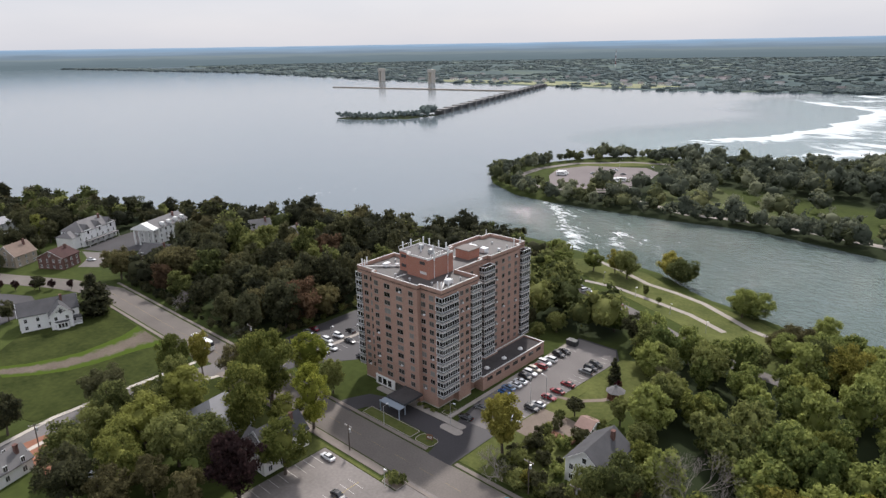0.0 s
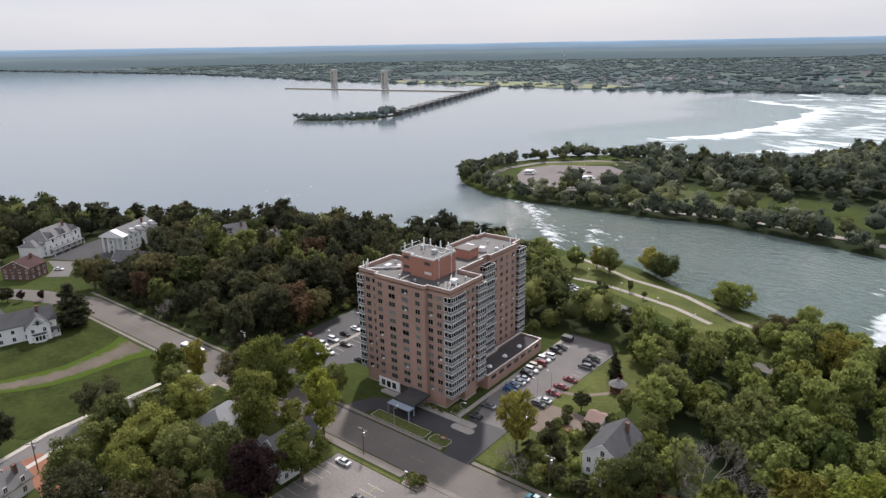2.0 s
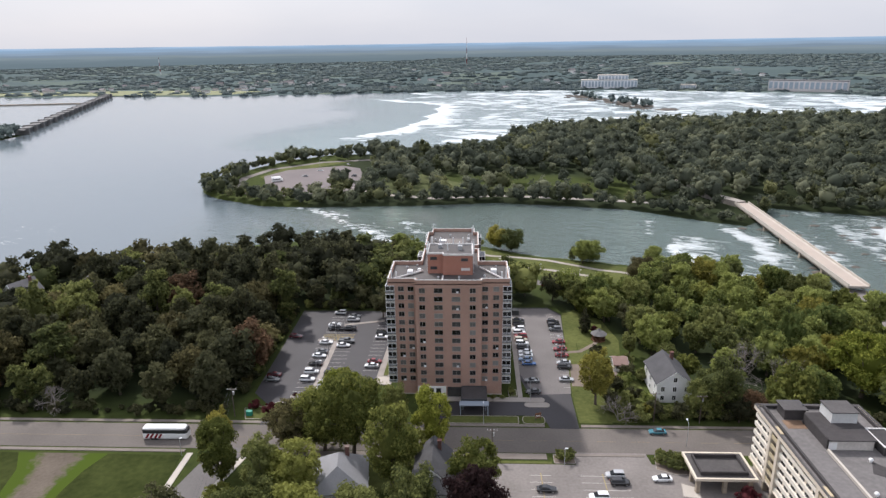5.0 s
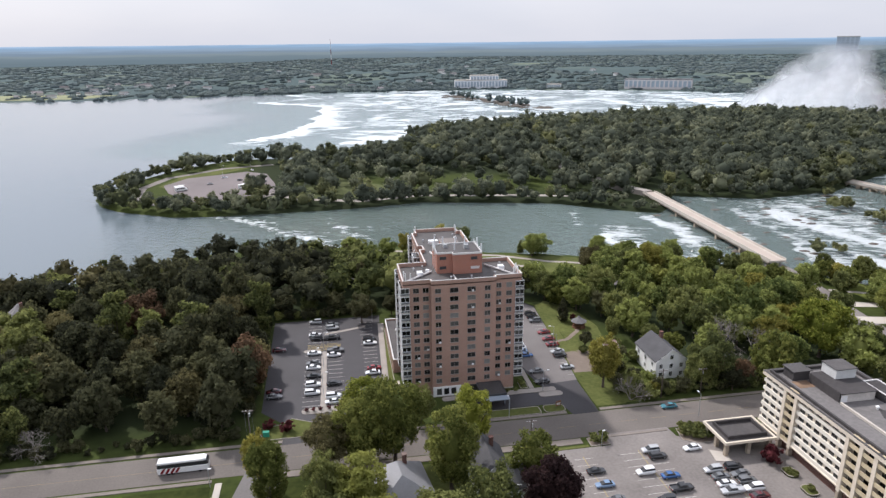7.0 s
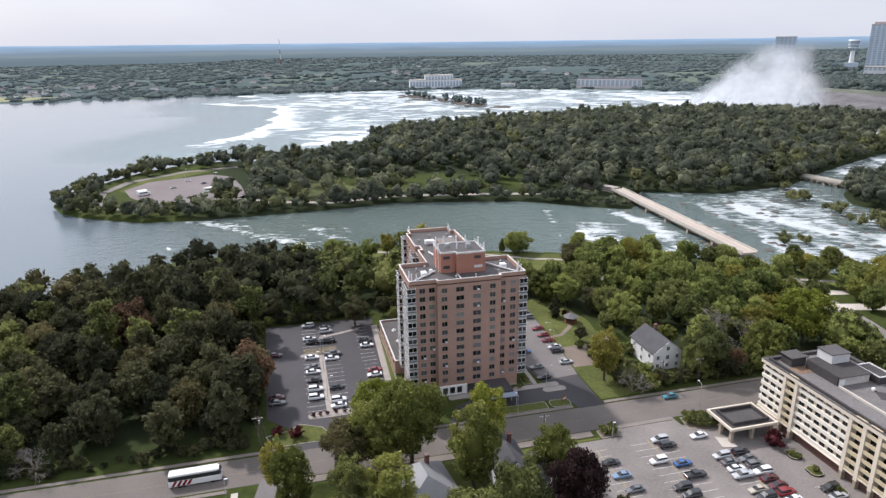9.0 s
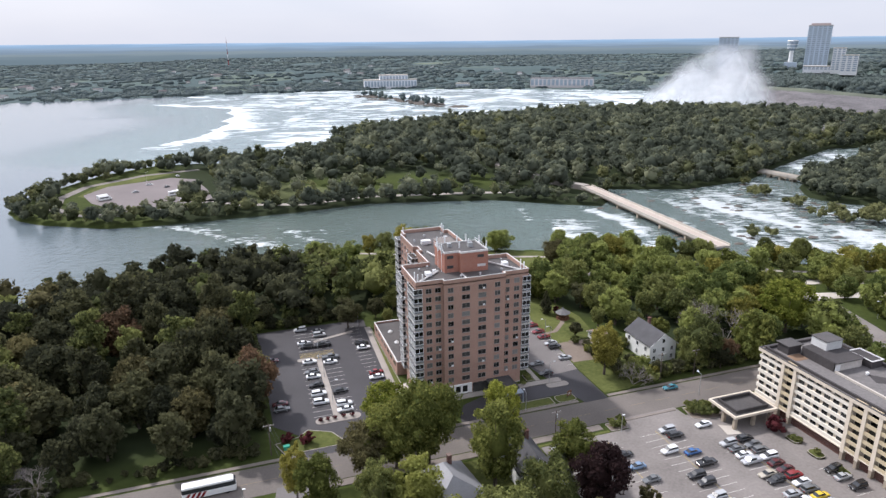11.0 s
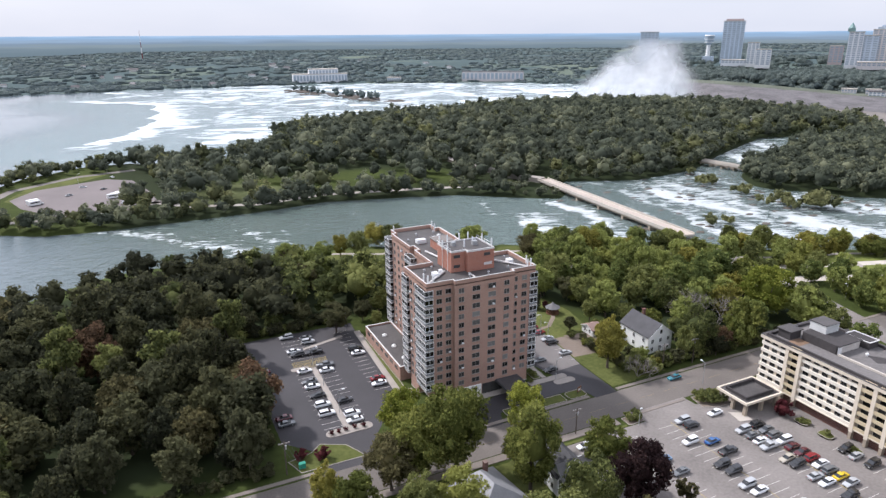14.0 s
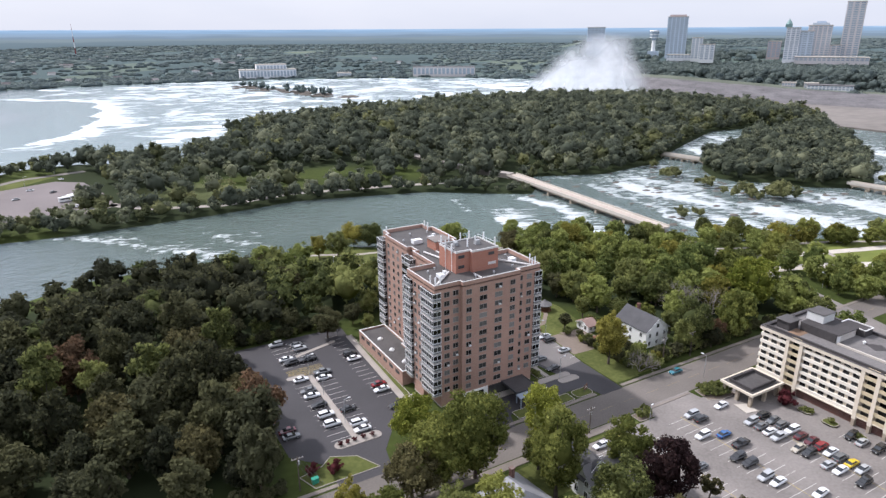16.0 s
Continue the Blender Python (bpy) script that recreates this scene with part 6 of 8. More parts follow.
# rooftop
PH = [(-136.4, 129.2), (-131.8, 129.2), (-131.8, 127.8), (-123.0, 127.8), (-123.0, 138.6), (-136.4, 138.6)]
tpart("penthouse", Shape().prism(PH, ROOF, 42.4), BRICK2, "orange-red brick rooftop plant room")
tpart("penthouse_roof", Shape().prism(PH, 42.4, 42.5), MEMBRANE)
tpart("penthouse_coping", Shape().ring([(x + (0.05 if x > XC else -0.05), y + (0.05 if y > 140 else -0.05)) for x, y in PH], 42.3, 42.85, 0.25), COPING, "white coping of the plant room")
for x, y, w in ((-135.6, 129.15, 2.0), (-126.4, 127.75, 2.0)):
    tpart("vent_louvre", Shape().box(x, y - 0.06, 40.6, x + w, y + 0.1, 41.5), DARKMETAL, "dark louvre")
tpart("vent_louvre", Shape().box(-135.6, 129.09, 37.6, -133.6, 129.25, 38.5), DARKMETAL, "dark louvre")
tpart("wall_sign", Shape().box(-126.4, 127.73, 37.7, -123.8, 127.85, 38.5), COPING, "small white panel")
tpart("stair_head", Shape().box(-131.5, 149.5, ROOF, -126.0, 155.0, 39.2), BRICK2, "small brick stair head")
tpart("stair_head_roof", Shape().box(-131.8, 149.2, 39.2, -125.7, 155.3, 39.4), ASPHALT_LIGHT, "pale stair head roof")
rr = random.Random(12)
for x, y in ((-136.7, 131), (-136.7, 134.5), (-122.7, 130), (-122.7, 136.0), (-129.0, 138.9), (-126.0, 138.9), (-133, 138.9), (-135.6, 138.9), (-130.5, 132.5), (-127.0, 134.0)):
    tpart("antenna_panel", Shape().box(x - 0.16, y - 0.16, 41.8, x + 0.16, y + 0.16, 44.8).box(x - 0.05, y - 0.05, 36.2, x + 0.05, y + 0.05, 41.8), WHITEMETAL, "white antenna panel on a pole")
for x, y in ((-146.6, 122.8), (-145.2, 122.6), (-146.9, 125), (-113.4, 122.8), (-114.6, 122.6), (-113.2, 125.6), (-137.4, 172.8), (-122.8, 173.0), (-123.2, 170.0)):
    tpart("antenna_panel", Shape().box(x - 0.15, y - 0.15, 37.0, x + 0.15, y + 0.15, 39.3).box(x - 0.05, y - 0.05, 36.2, x + 0.05, y + 0.05, 37.0), WHITEMETAL, "white antenna panel on a pole")
for x, y, sx, sy, h in ((-142.5, 127.5, 1.6, 2.2, 1.2), (-117.6, 128.5, 1.7, 2.0, 1.3), (-139.6, 130.2, 1.0, 1.0, 1.0), (-134.5, 158.5, 3.2, 2.0, 1.4), (-128.5, 158.0, 2.2, 2.2, 1.6), (-133.5, 134.5, 1.2, 1.2, 43.6 - ROOF), (-127.5, 132.5, 1.4, 1.4, 43.8 - ROOF), (-125.0, 163, 1.0, 1.0, 0.9)):
    z0 = 42.5 if h > 5 else ROOF
    tpart("air_unit", Shape().box(x, y, z0 if h > 5 else z0 + 0.15, x + sx, y + sy, ROOF + h).box(x + 0.2, y + 0.2, z0 - 0.02, x + sx - 0.2, y + sy - 0.2, z0 + 0.2), GREYMETAL if h > 5 else WHITEMETAL, "boxy roof air unit")
tpart("duct", Shape().limb((-138.0, 130.5, ROOF + 0.5), (-146.2, 123.4, ROOF + 0.4), 0.28, 0.28, 8), COPING, "white roof duct")
tpart("duct", Shape().limb((-120.8, 133.5, ROOF + 0.5), (-114.2, 123.6, ROOF + 0.4), 0.26, 0.26, 8), COPING, "white roof duct")
tpart("duct", Shape().limb((-133.5, 140, ROOF + 0.4), (-135.5, 149.8, ROOF + 0.4), 0.3, 0.3, 8), COPING, "white roof duct")
for x, y in ((-140.0, 135), (-119.5, 125.5), (-127, 124), (-133, 124), (-136, 163), (-131, 168), (-124.5, 168), (-125, 158), (-143, 133.5), (-116, 134)):
    tpart("roof_vent", Shape().cyl(x, y, ROOF - 0.02, ROOF + 0.7, 0.22).cyl(x, y, ROOF + 0.7, ROOF + 0.95, 0.4, 0.2), GREYMETAL)
tpart("cable_tray", Shape().box(-132, 123, ROOF, -131.6, 127, ROOF + 0.25).box(-131.6, 139, ROOF, -131.2, 149.4, ROOF + 0.25), COPING)
for y in (129.2, 133.5, 138.2):
    for x in (-136.7, -123.3):
        tpart("railing_post", Shape().cyl(x, y, 42.8, 43.8, 0.05, n=6), WHITEMETAL)
for x in (-136.7, -123.3):
    tpart("guard_rail", Shape().limb((x, 129.2, 43.75), (x, 138.3, 43.75), 0.05, 0.05, 6), WHITEMETAL)

# entrance canopy
canopy = thing("entrance_canopy", "dark flat entrance canopy on a blue-grey steel frame", "canopy", -122.6, 113.5)
part("roof", Shape().box(-3.6, -1.2, 3.3, 3.6, 6.4, 3.75), DARKROOF, canopy, "black flat canopy roof")
part("fascia", Shape().ring([(-3.75, -1.35), (3.75, -1.35), (3.75, 6.4), (-3.75, 6.4)], 3.2, 3.9, 0.15), DARKMETAL, canopy)
part("glass_hood", Shape().box(-4.2, -3.8, 3.1, 4.2, -1.35, 3.3), mat("blue_grey_steel", (0.25, 0.29, 0.34), 0.4, 0.1), canopy, "blue-grey hood")
for x in (-4.0, 3.8):
    part("post", Shape().box(x, -3.8, 0, x + 0.25, -3.5, 3.2), MATS["blue_grey_steel"], canopy)
    part("rear_post", Shape().box(x * 0.85, -0.9, 0, x * 0.85 + 0.25, -0.6, 3.3), MATS["blue_grey_steel"], canopy)

# one-storey annexe, on both sides of the stem
for name, poly in (("annexe_east", [(-119.6, 137.9), (-110.6, 137.9), (-110.6, 171.0), (-119.2, 171.0), (-119.2, 154.6), (-118.5, 154.6), (-118.5, 148.6), (-119.6, 148.6)]), ("annexe_west", [(-149.8, 137.9), (-141.0, 137.9), (-141.0, 148.6), (-141.4, 148.6), (-141.4, 154.6), (-140.2, 154.6), (-140.2, 171.0), (-149.8, 171.0)])):
    ax, ay = (-114.5, 154) if "east" in name else (-146.5, 154)
    an = thing("annexe", "single-storey brick annexe with a dark flat roof", "building", ax, ay, group="annexes")
    def ap(nm, s, m, lab=""):
        return part(nm, shifted(s, -ax, -ay), m, an, lab)
    ap("wall", Shape().prism(poly, -0.3, 4.1), BRICK)
    ap("roof", Shape().prism(poly, 4.1, 4.2), DARKROOF if "east" in name else MEMBRANE, "dark flat roof membrane")
    ap("parapet", Shape().ring(poly, 4.1, 4.7, 0.35), BRICK)
    ap("coping", Shape().ring([(x + (0.05 if x > ax else -0.05), y + (0.05 if y > ay else -0.05)) for x, y in poly], 4.7, 4.82, 0.42), COPING, "white coping")
    for k in range(3):
        sx = -114.0 if "east" in name else -146.0
        sy = 144 + 9 * k
        ap("skylight", Shape().cyl(sx, sy, 4.2, 4.55, 0.85, 0.8, 14).cyl(sx, sy, 4.55, 5.0, 0.7, 0.25, 14), WHITE, "white domed skylight")
    wx = -110.6 if "east" in name else -149.8
    for k in range(7):
        sy = 140 + 4.4 * k
        ap("window", Shape().box(wx - 0.06, sy, 2.6, wx + 0.06, sy + 2.6, 3.7), GLASS)


# ---- the inn ----
inn = thing("inn_building", "long cream six-storey inn with balconies and a flat roof", "building", -54.5, 50)


def ip(nm, s, m, lab="", parent=None):
    return part(nm, shifted(s, 54.5, -50), m, parent or inn, lab)


HX, HY0, HY1, HR = -54.5, 4.0, 87.6, 17.2
ip("body", Shape().box(HX + 1.2, HY0, -0.3, -31.0, HY1, HR), CREAM, "cream painted walls")
ip("ground_floor", Shape().box(HX + 1.0, HY0, -0.2, HX + 1.3, HY1 - 6, 3.1), BRICK3, "recessed dark brick ground floor")
ip("roof", Shape().box(HX, HY0, HR, -30.8, HY1, HR + 0.12), mat("inn_roof", (0.150, 0.140, 0.136), 0.9, 0.4, 0.10, 1.2), "dark patched flat roof")
ip("fascia", Shape().ring([(HX - 0.5, HY0 - 0.3), (-30.6, HY0 - 0.3), (-30.6, HY1 + 0.3), (HX - 0.5, HY1 + 0.3)], HR - 0.5, HR + 0.5, 0.45), CREAM, "pale roof fascia")
ip("soffit", Shape().box(HX - 0.4, HY0, HR - 0.45, HX + 1.3, HY1, HR - 0.3), CREAM)
ip("overhang", Shape().box(HX - 0.3, HY0, 3.0, HX + 1.3, HY1, 3.3), CREAM, "cream floor band over the ground floor")
INNWHITE = mat("cream_white_panel", (0.70, 0.655, 0.575), 0.7, 0.08, 0.4, 3.0)
NB = 6
LV = [3.3 + 2.28 * i for i in range(NB)]
bays_y = []
y = HY1
pattern = ["wall", "pier", "balc", "pier", "wall", "wall", "pier", "balc", "pier", "balc", "pier", "balc", "pier", "balc", "pier", "wall", "wall", "pier", "balc", "pier", "balc", "pier"]
WID = {"wall": 8.0, "pier": 1.0, "balc": 3.0}
IW = window_template(1.65, 1.15, False)
IWM = (IW[0].mesh("window", DARKMETAL), IW[1].mesh("pane", GLASS))
for kind in pattern:
    w = WID[kind]
    y0, y1 = y - w, y
    if y0 < HY0:
        break
    if kind == "pier":
        ip("pier", Shape().box(HX - 0.35, y0, 0.0 if w > 2 else 2.2, HX + 1.2, y1, HR - 0.3), CREAM, "tall cream pier")
        ip("pier_foot", Shape().box(HX - 0.3, y0 + 0.1, 0, HX + 0.9, y1 - 0.1, 2.2), STONE)
    for z in LV:
        if kind == "wall":
            ip("wall_band", Shape().box(HX, y0, z, HX + 1.2, y1, z + 0.95), INNWHITE, "pale cream wall band under the windows")
            n = 3 if w > 7 else 2
            for q in range(n):
                yy = y0 + (q + 0.5) * w / n
                ob = part("window", IWM[0], None, inn, at=pose(HX + 0.58 + 54.5, yy - 50, z + 1.02))
                part("pane", IWM[1], None, ob)
            ip("recess_wall", Shape().box(HX + 0.6, y0, z + 0.95, HX + 1.21, y1, z + 2.28), CREAM)
        if kind == "balc":
            ip("balcony", Shape().box(HX - 0.2, y0, z - 0.12, HX + 1.2, y1, z + 0.06).box(HX - 0.2, y0, z + 0.06, HX - 0.08, y1, z + 0.95), YELLOWPANEL, "ochre balcony front")
            ip("balcony_door", Shape().box(HX + 1.1, y0 + 0.3, z + 0.06, HX + 1.22, y1 - 0.3, z + 2.0), GLASS)
    if kind == "balc":
        ip("top_panel", Shape().box(HX - 0.1, y0, HR - 0.3, HX + 1.2, y1, HR + 0.3), YELLOWPANEL)
    y = y0
BROWNROOF = mat("rusty_roof_patch", (0.20, 0.13, 0.085), 0.9, 0.3, 0.5, 3.0)
ip("roof_patch", Shape().box(-51.5, 78.0, HR + 0.12, -47.2, 81.5, HR + 0.16), BROWNROOF, "rusty brown roof patch")
ip("inner_parapet", Shape().ring([(-53.6, HY0 + 0.6), (-31.6, HY0 + 0.6), (-31.6, HY1 - 0.6), (-53.6, HY1 - 0.6)], HR + 0.1, HR + 0.9, 0.5), DARKROOF, "dark inner roof upstand")
ip("roof_cabin", Shape().box(-50.8, 81.8, HR + 0.1, -46.2, 85.6, HR + 2.6), DARKROOF, "dark rooftop cabin")
ip("roof_cabin_lid", Shape().box(-51.2, 81.4, HR + 2.6, -45.8, 86.0, HR + 2.85), MEMBRANE)
ip("screen_wall", Shape().box(-47.2, 70.2, HR + 0.1, -46.8, 80.6, HR + 2.6), DARKROOF, "dark screen wall")
ip("plant_room", Shape().box(-46.6, 70.0, HR + 0.1, -37.5, 80.4, HR + 2.5), mat("stained_render", (0.54, 0.50, 0.46), 0.9, 0.3, 0.4, 2.5), "stained grey plant room")
ip("plant_room_roof", Shape().box(-47.0, 69.6, HR + 2.5, -37.1, 80.8, HR + 2.7), DARKROOF)
ip("plant_door", Shape().box(-46.9, 69.93, HR + 0.2, -45.2, 70.05, HR + 2.0), WHITE, "pale access door")
ip("lift_housing", Shape().box(-43.4, 76.4, HR + 2.7, -37.8, 81.4, HR + 5.2), mat("ribbed_grey_cladding", (0.55, 0.55, 0.54), 0.7, 0.15, 0.6, 3.0), "pale ribbed lift housing")
ip("lift_housing_roof", Shape().box(-43.6, 76.2, HR + 5.2, -37.6, 81.6, HR + 5.4), MEMBRANE)
ip("side_plant", Shape().box(-36.5, 68.0, HR + 0.1, -32.5, 75.0, HR + 2.2), DARKROOF, "dark side plant enclosure")
ip("side_plant_rim", Shape().ring([(-36.7, 67.8), (-32.3, 67.8), (-32.3, 75.2), (-36.7, 75.2)], HR + 2.2, HR + 2.4, 0.3), COPING)
ip("roof_divider", Shape().box(-47.4, 30, HR + 0.1, -46.9, 69.5, HR + 0.7), CONCRETE, "long low roof kerb")
ip("roof_stain", Shape().prism([(-42, 62), (-39, 60), (-37, 63), (-40, 66)], HR + 0.12, HR + 0.135), DARKROOF)
ip("roof_edge_band", Shape().ring([(HX - 0.55, HY0 - 0.35), (-30.55, HY0 - 0.35), (-30.55, HY1 + 0.35), (HX - 0.55, HY1 + 0.35)], HR + 0.5, HR + 0.62, 0.5), MEMBRANE, "grey metal roof edge")
for k in range(10):
    x, yv = -45.5 + 11 * rr.random(), 64 - 5.0 * k + 3 * rr.random()
    ip("roof_vent", Shape().cyl(x, yv, HR + 0.1, HR + 0.7, 0.3).cyl(x, yv, HR + 0.7, HR + 1.0, 0.5, 0.25), WHITE, "white mushroom vent")
ip("chimney_pipe", Shape().cyl(-46.0, 83.5, HR, HR + 3.0, 0.25), DARKMETAL)

porte = thing("porte_cochere", "cream flat-roofed drive-through canopy on stone piers", "canopy", -64, 82)


def pp(nm, s, m, lab=""):
    return part(nm, shifted(s, 64, -82), m, porte, lab)


PC = [(-71, 77), (-57.2, 77), (-57.2, 87), (-71, 87)]
pp("roof", Shape().prism(PC, 4.0, 4.3), MEMBRANE, "grey sunken roof")
pp("fascia", Shape().ring([(-71.3, 76.7), (-56.9, 76.7), (-56.9, 87.3), (-71.3, 87.3)], 3.8, 4.5, 0.5), CREAM, "cream fascia")
pp("upstand", Shape().ring([(-69.6, 78.4), (-58.6, 78.4), (-58.6, 85.6), (-69.6, 85.6)], 4.3, 5.2, 0.4), DARKROOF, "dark raised roof upstand")
for x, y in ((-70.2, 77.8), (-70.2, 86.2), (-58.2, 77.8), (-58.2, 86.2), (-70.2, 82), (-64, 77.8)):
    pp("pier", Shape().box(x - 0.45, y - 0.45, 0, x + 0.45, y + 0.45, 3.9), STONE, "fieldstone pier")
island("pavement_inn_island", [(-74, 76), (-70, 75), (-69, 79), (-73, 81)], CONCRETE, "pale paved island before the canopy")
island("pavement_bed_inn", [(-77.5, 86), (-73.5, 84), (-67.5, 84), (-67.0, 91), (-76.5, 91.5)], DIRT, "kerbed planting bed before the inn")
island("pavement_bed_street", rounded(-102.4, 87.8, -96.9, 91.6, 0.5), DIRT, "kerbed planting bed at the car park entry")
for k, y in enumerate((66.5, 59.5, 52)):
    island("planter_bed_" + "abc"[k], rounded(-60.4, y, -57.2, y + 4.0, 1.2), GRASS, "raised planted bed before the inn", 0.5)


# ---- houses ----
def gable_house(name, label, x, y, w, d, eave, ridge, wall, roof, rz=0, group="houses", chimney=True, over=0.4, rows=2, porch=False, hip=0.0):
    """Ridge along the local y axis; gables at both ends; hip > 0 pulls the ridge in."""
    h = thing(name, label, "house", x, y, 0, rz, group)
    s = Shape().box(-w / 2, -d / 2, -0.3, w / 2, d / 2, eave)
    if not hip:
        for e in (-d / 2, d / 2 - 0.2):
            s.add([(-w / 2, e, eave), (w / 2, e, eave), (0, e, ridge - 0.1), (-w / 2, e + 0.2, eave), (w / 2, e + 0.2, eave), (0, e + 0.2, ridge - 0.1)], [(0, 1, 2), (5, 4, 3), (0, 3, 4, 1), (1, 4, 5, 2), (2, 5, 3, 0)])
    part("wall", s, wall, h)
    t = 0.22
    lo = eave - over * (ridge - eave) / (w / 2)
    xo, yo, yr = w / 2 + over, d / 2 + over, d / 2 + over - hip
    r = Shape()
    for sgn in (-1, 1):
        a = [(sgn * xo, -yo, lo), (sgn * xo, yo, lo), (0, yr, ridge), (0, -yr, ridge)]
        v = a + [(p, q, z + t) for p, q, z in a]
        f = [(0, 1, 2, 3), (4, 7, 6, 5), (0, 4, 5, 1), (1, 5, 6, 2), (2, 6, 7, 3), (3, 7, 4, 0)]
        if sgn > 0:
            f = [q[::-1] for q in f]
        r.add(v, f)
    if hip:
        for sgn in (-1, 1):
            a = [(-xo, sgn * yo, lo), (xo, sgn * yo, lo), (0, sgn * yr, ridge)]
            v = a + [(p, q, z + t) for p, q, z in a]
            r.add(v, [(0, 1, 2), (5, 4, 3), (0, 3, 4, 1)] if sgn < 0 else [(2, 1, 0), (3, 4, 5), (1, 4, 3, 0)])
    part("roof", r, roof, h)
    for e in (-yo - 0.02, yo - 0.06):
        if not hip:
            for sg in (-1, 1):
                part("barge_board", Shape().limb((sg * xo, e, lo), (0, e, ridge), 0.13, 0.13, 4), WHITE, h)
    f1, g1 = window_template(1.1, 1.5, True)
    f2, g2 = window_template(1.1, 1.5, False)
    fm, gm, fm2, gm2 = f1.mesh("window", WHITE), g1.mesh("pane", GLASS), f2.mesh("window", WHITE), g2.mesh("pane", GLASS)
    for k in range(rows):
        z = 0.9 + 2.8 * k
        n = max(2, int(w / 3.4))
        for i in range(n):
            xx = -w / 2 + (i + 0.5) * w / n
            part("pane", gm, None, part("window", fm, None, h, at=pose(xx, -d / 2 - 0.02, z)))
            part("pane", gm, None, part("window", fm, None, h, at=pose(xx, d / 2 + 0.02, z, 0, 0, 180)))
        n = max(2, int(d / 3.6))
        for i in range(n):
            yy = -d / 2 + (i + 0.5) * d / n
            part("pane", gm2, None, part("window", fm2, None, h, at=pose(-w / 2 - 0.02, yy, z)))
            part("pane", gm2, None, part("window", fm2, None, h, at=pose(w / 2 + 0.02, yy, z, 0, 0, 180)))
    if ridge - eave > 3 and not hip:
        part("pane", gm, None, part("attic_window", fm, None, h, at=pose(0, -d / 2 - 0.02, eave + 0.5)))
    if chimney:
        part("chimney", Shape().box(w * 0.12, d * 0.22, eave, w * 0.12 + 0.9, d * 0.22 + 0.9, ridge + 1.1).box(w * 0.12 - 0.1, d * 0.22 - 0.1, ridge + 1.1, w * 0.12 + 1.0, d * 0.22 + 1.0, ridge + 1.3), BRICK3, h, "brick chimney")
    if porch:
        part("porch_roof", Shape().box(-w * 0.42, -d / 2 - 2.6, 2.7, w * 0.42, -d / 2 - 0.4, 2.95), roof, h)
        for i in range(4):
            part("porch_post", Shape().box(-w * 0.4 + i * w * 0.26, -d / 2 - 2.5, 0, -w * 0.4 + i * w * 0.26 + 0.18, -d / 2 - 2.3, 2.7), WHITE, h)
    return h


gable_house("white_house", "white two-storey gabled house with a charcoal roof", -64.0, 125.0, 10.2, 14.0, 6.2, 10.0, WHITE, SHINGLE_DARK)
porch = gable_house("garden_shed", "small white garden shed with a faded red roof", -75.2, 139.8, 6.0, 4.2, 2.4, 3.7, WHITE, SHINGLE_PINK, rz=90, chimney=False, rows=1, group="sheds")
gable_house("hip_roof_house", "house with a pale metal hipped roof among trees", -154.3, 74.5, 13.0, 13, 5.6, 9.8, WHITE, METALROOF, rz=8, hip=4.2, porch=True)
gable_house("dark_roof_house", "house with a steep grey gabled roof among trees", -132.5, 79, 8.5, 13, 5.2, 9.0, WHITE, SHINGLE_DARK, rz=0)
gable_house("rear_wing_house", "grey-roofed cross-gabled house wing among trees", -131, 73.5, 7, 11, 4.6, 8.0, WHITE, SHINGLE_GREY, rz=90, chimney=False)
gable_house("small_house", "small white gabled house with a grey roof", -175, 27.5, 7, 9, 3.6, 6.6, WHITE, SHINGLE_GREY, rz=20)
gable_house("white_farmhouse", "large white house with a grey roof and a front porch", -273.3, 68.4, 10.5, 20, 6.4, 10.2, WHITE, SHINGLE_DARK, rz=-14, porch=False)
gable_house("white_farmhouse_wing", "white gabled house wing with a decorated gable", -267.8, 70.9, 7.5, 9, 6.0, 9.8, WHITE, SHINGLE_DARK, rz=76, chimney=False)
wing = bpy.data.objects["white_farmhouse_wing"]
part("gable_ornament", Shape().box(-1.6, -4.86, 7.0, 1.6, -4.74, 7.25).box(-0.12, -4.86, 6.3, 0.12, -4.74, 8.7).box(-0.9, -4.86, 7.7, 0.9, -4.74, 7.9), DARKMETAL, wing, "dark fretwork in the gable")
bay = part("bay_window", Shape().prism([(-1.7, -5.7), (1.7, -5.7), (2.3, -4.5), (-2.3, -4.5)], -0.2, 3.0), WHITE, wing, "white bay window")
part("bay_roof", Shape().prism([(-1.9, -5.9), (1.9, -5.9), (2.5, -4.5), (-2.5, -4.5)], 3.0, 3.3), SHINGLE_DARK, bay)
for bx in (-1.1, 0.0, 1.1):
    part("pane", Shape().box(bx - 0.4, -5.76, 0.9, bx + 0.4, -5.69, 2.5), GLASS, bay)
farm = bpy.data.objects["white_farmhouse"]
part("porch_roof", Shape().prism([(5.2, 4.6), (8.2, 4.6), (8.2, 10.6), (5.2, 10.6)], 2.9, 3.2), SHINGLE_DARK, farm, "low porch roof")
part("porch_floor", Shape().box(5.2, 4.6, -0.2, 8.1, 10.5, 0.5), WHITE, farm)
for py in (4.8, 6.7, 8.6, 10.3):
    part("porch_post", Shape().box(7.8, py, 0.5, 8.0, py + 0.2, 2.9), WHITE, farm)
part("porch_rail", Shape().box(7.84, 4.8, 1.2, 7.96, 10.4, 1.35), WHITE, farm)
gable_house("brick_house", "red-brick house with a maroon roof", -348.5, 96.5, 14.5, 11, 6.0, 9.4, BRICK3, SHINGLE_RED, rz=31)
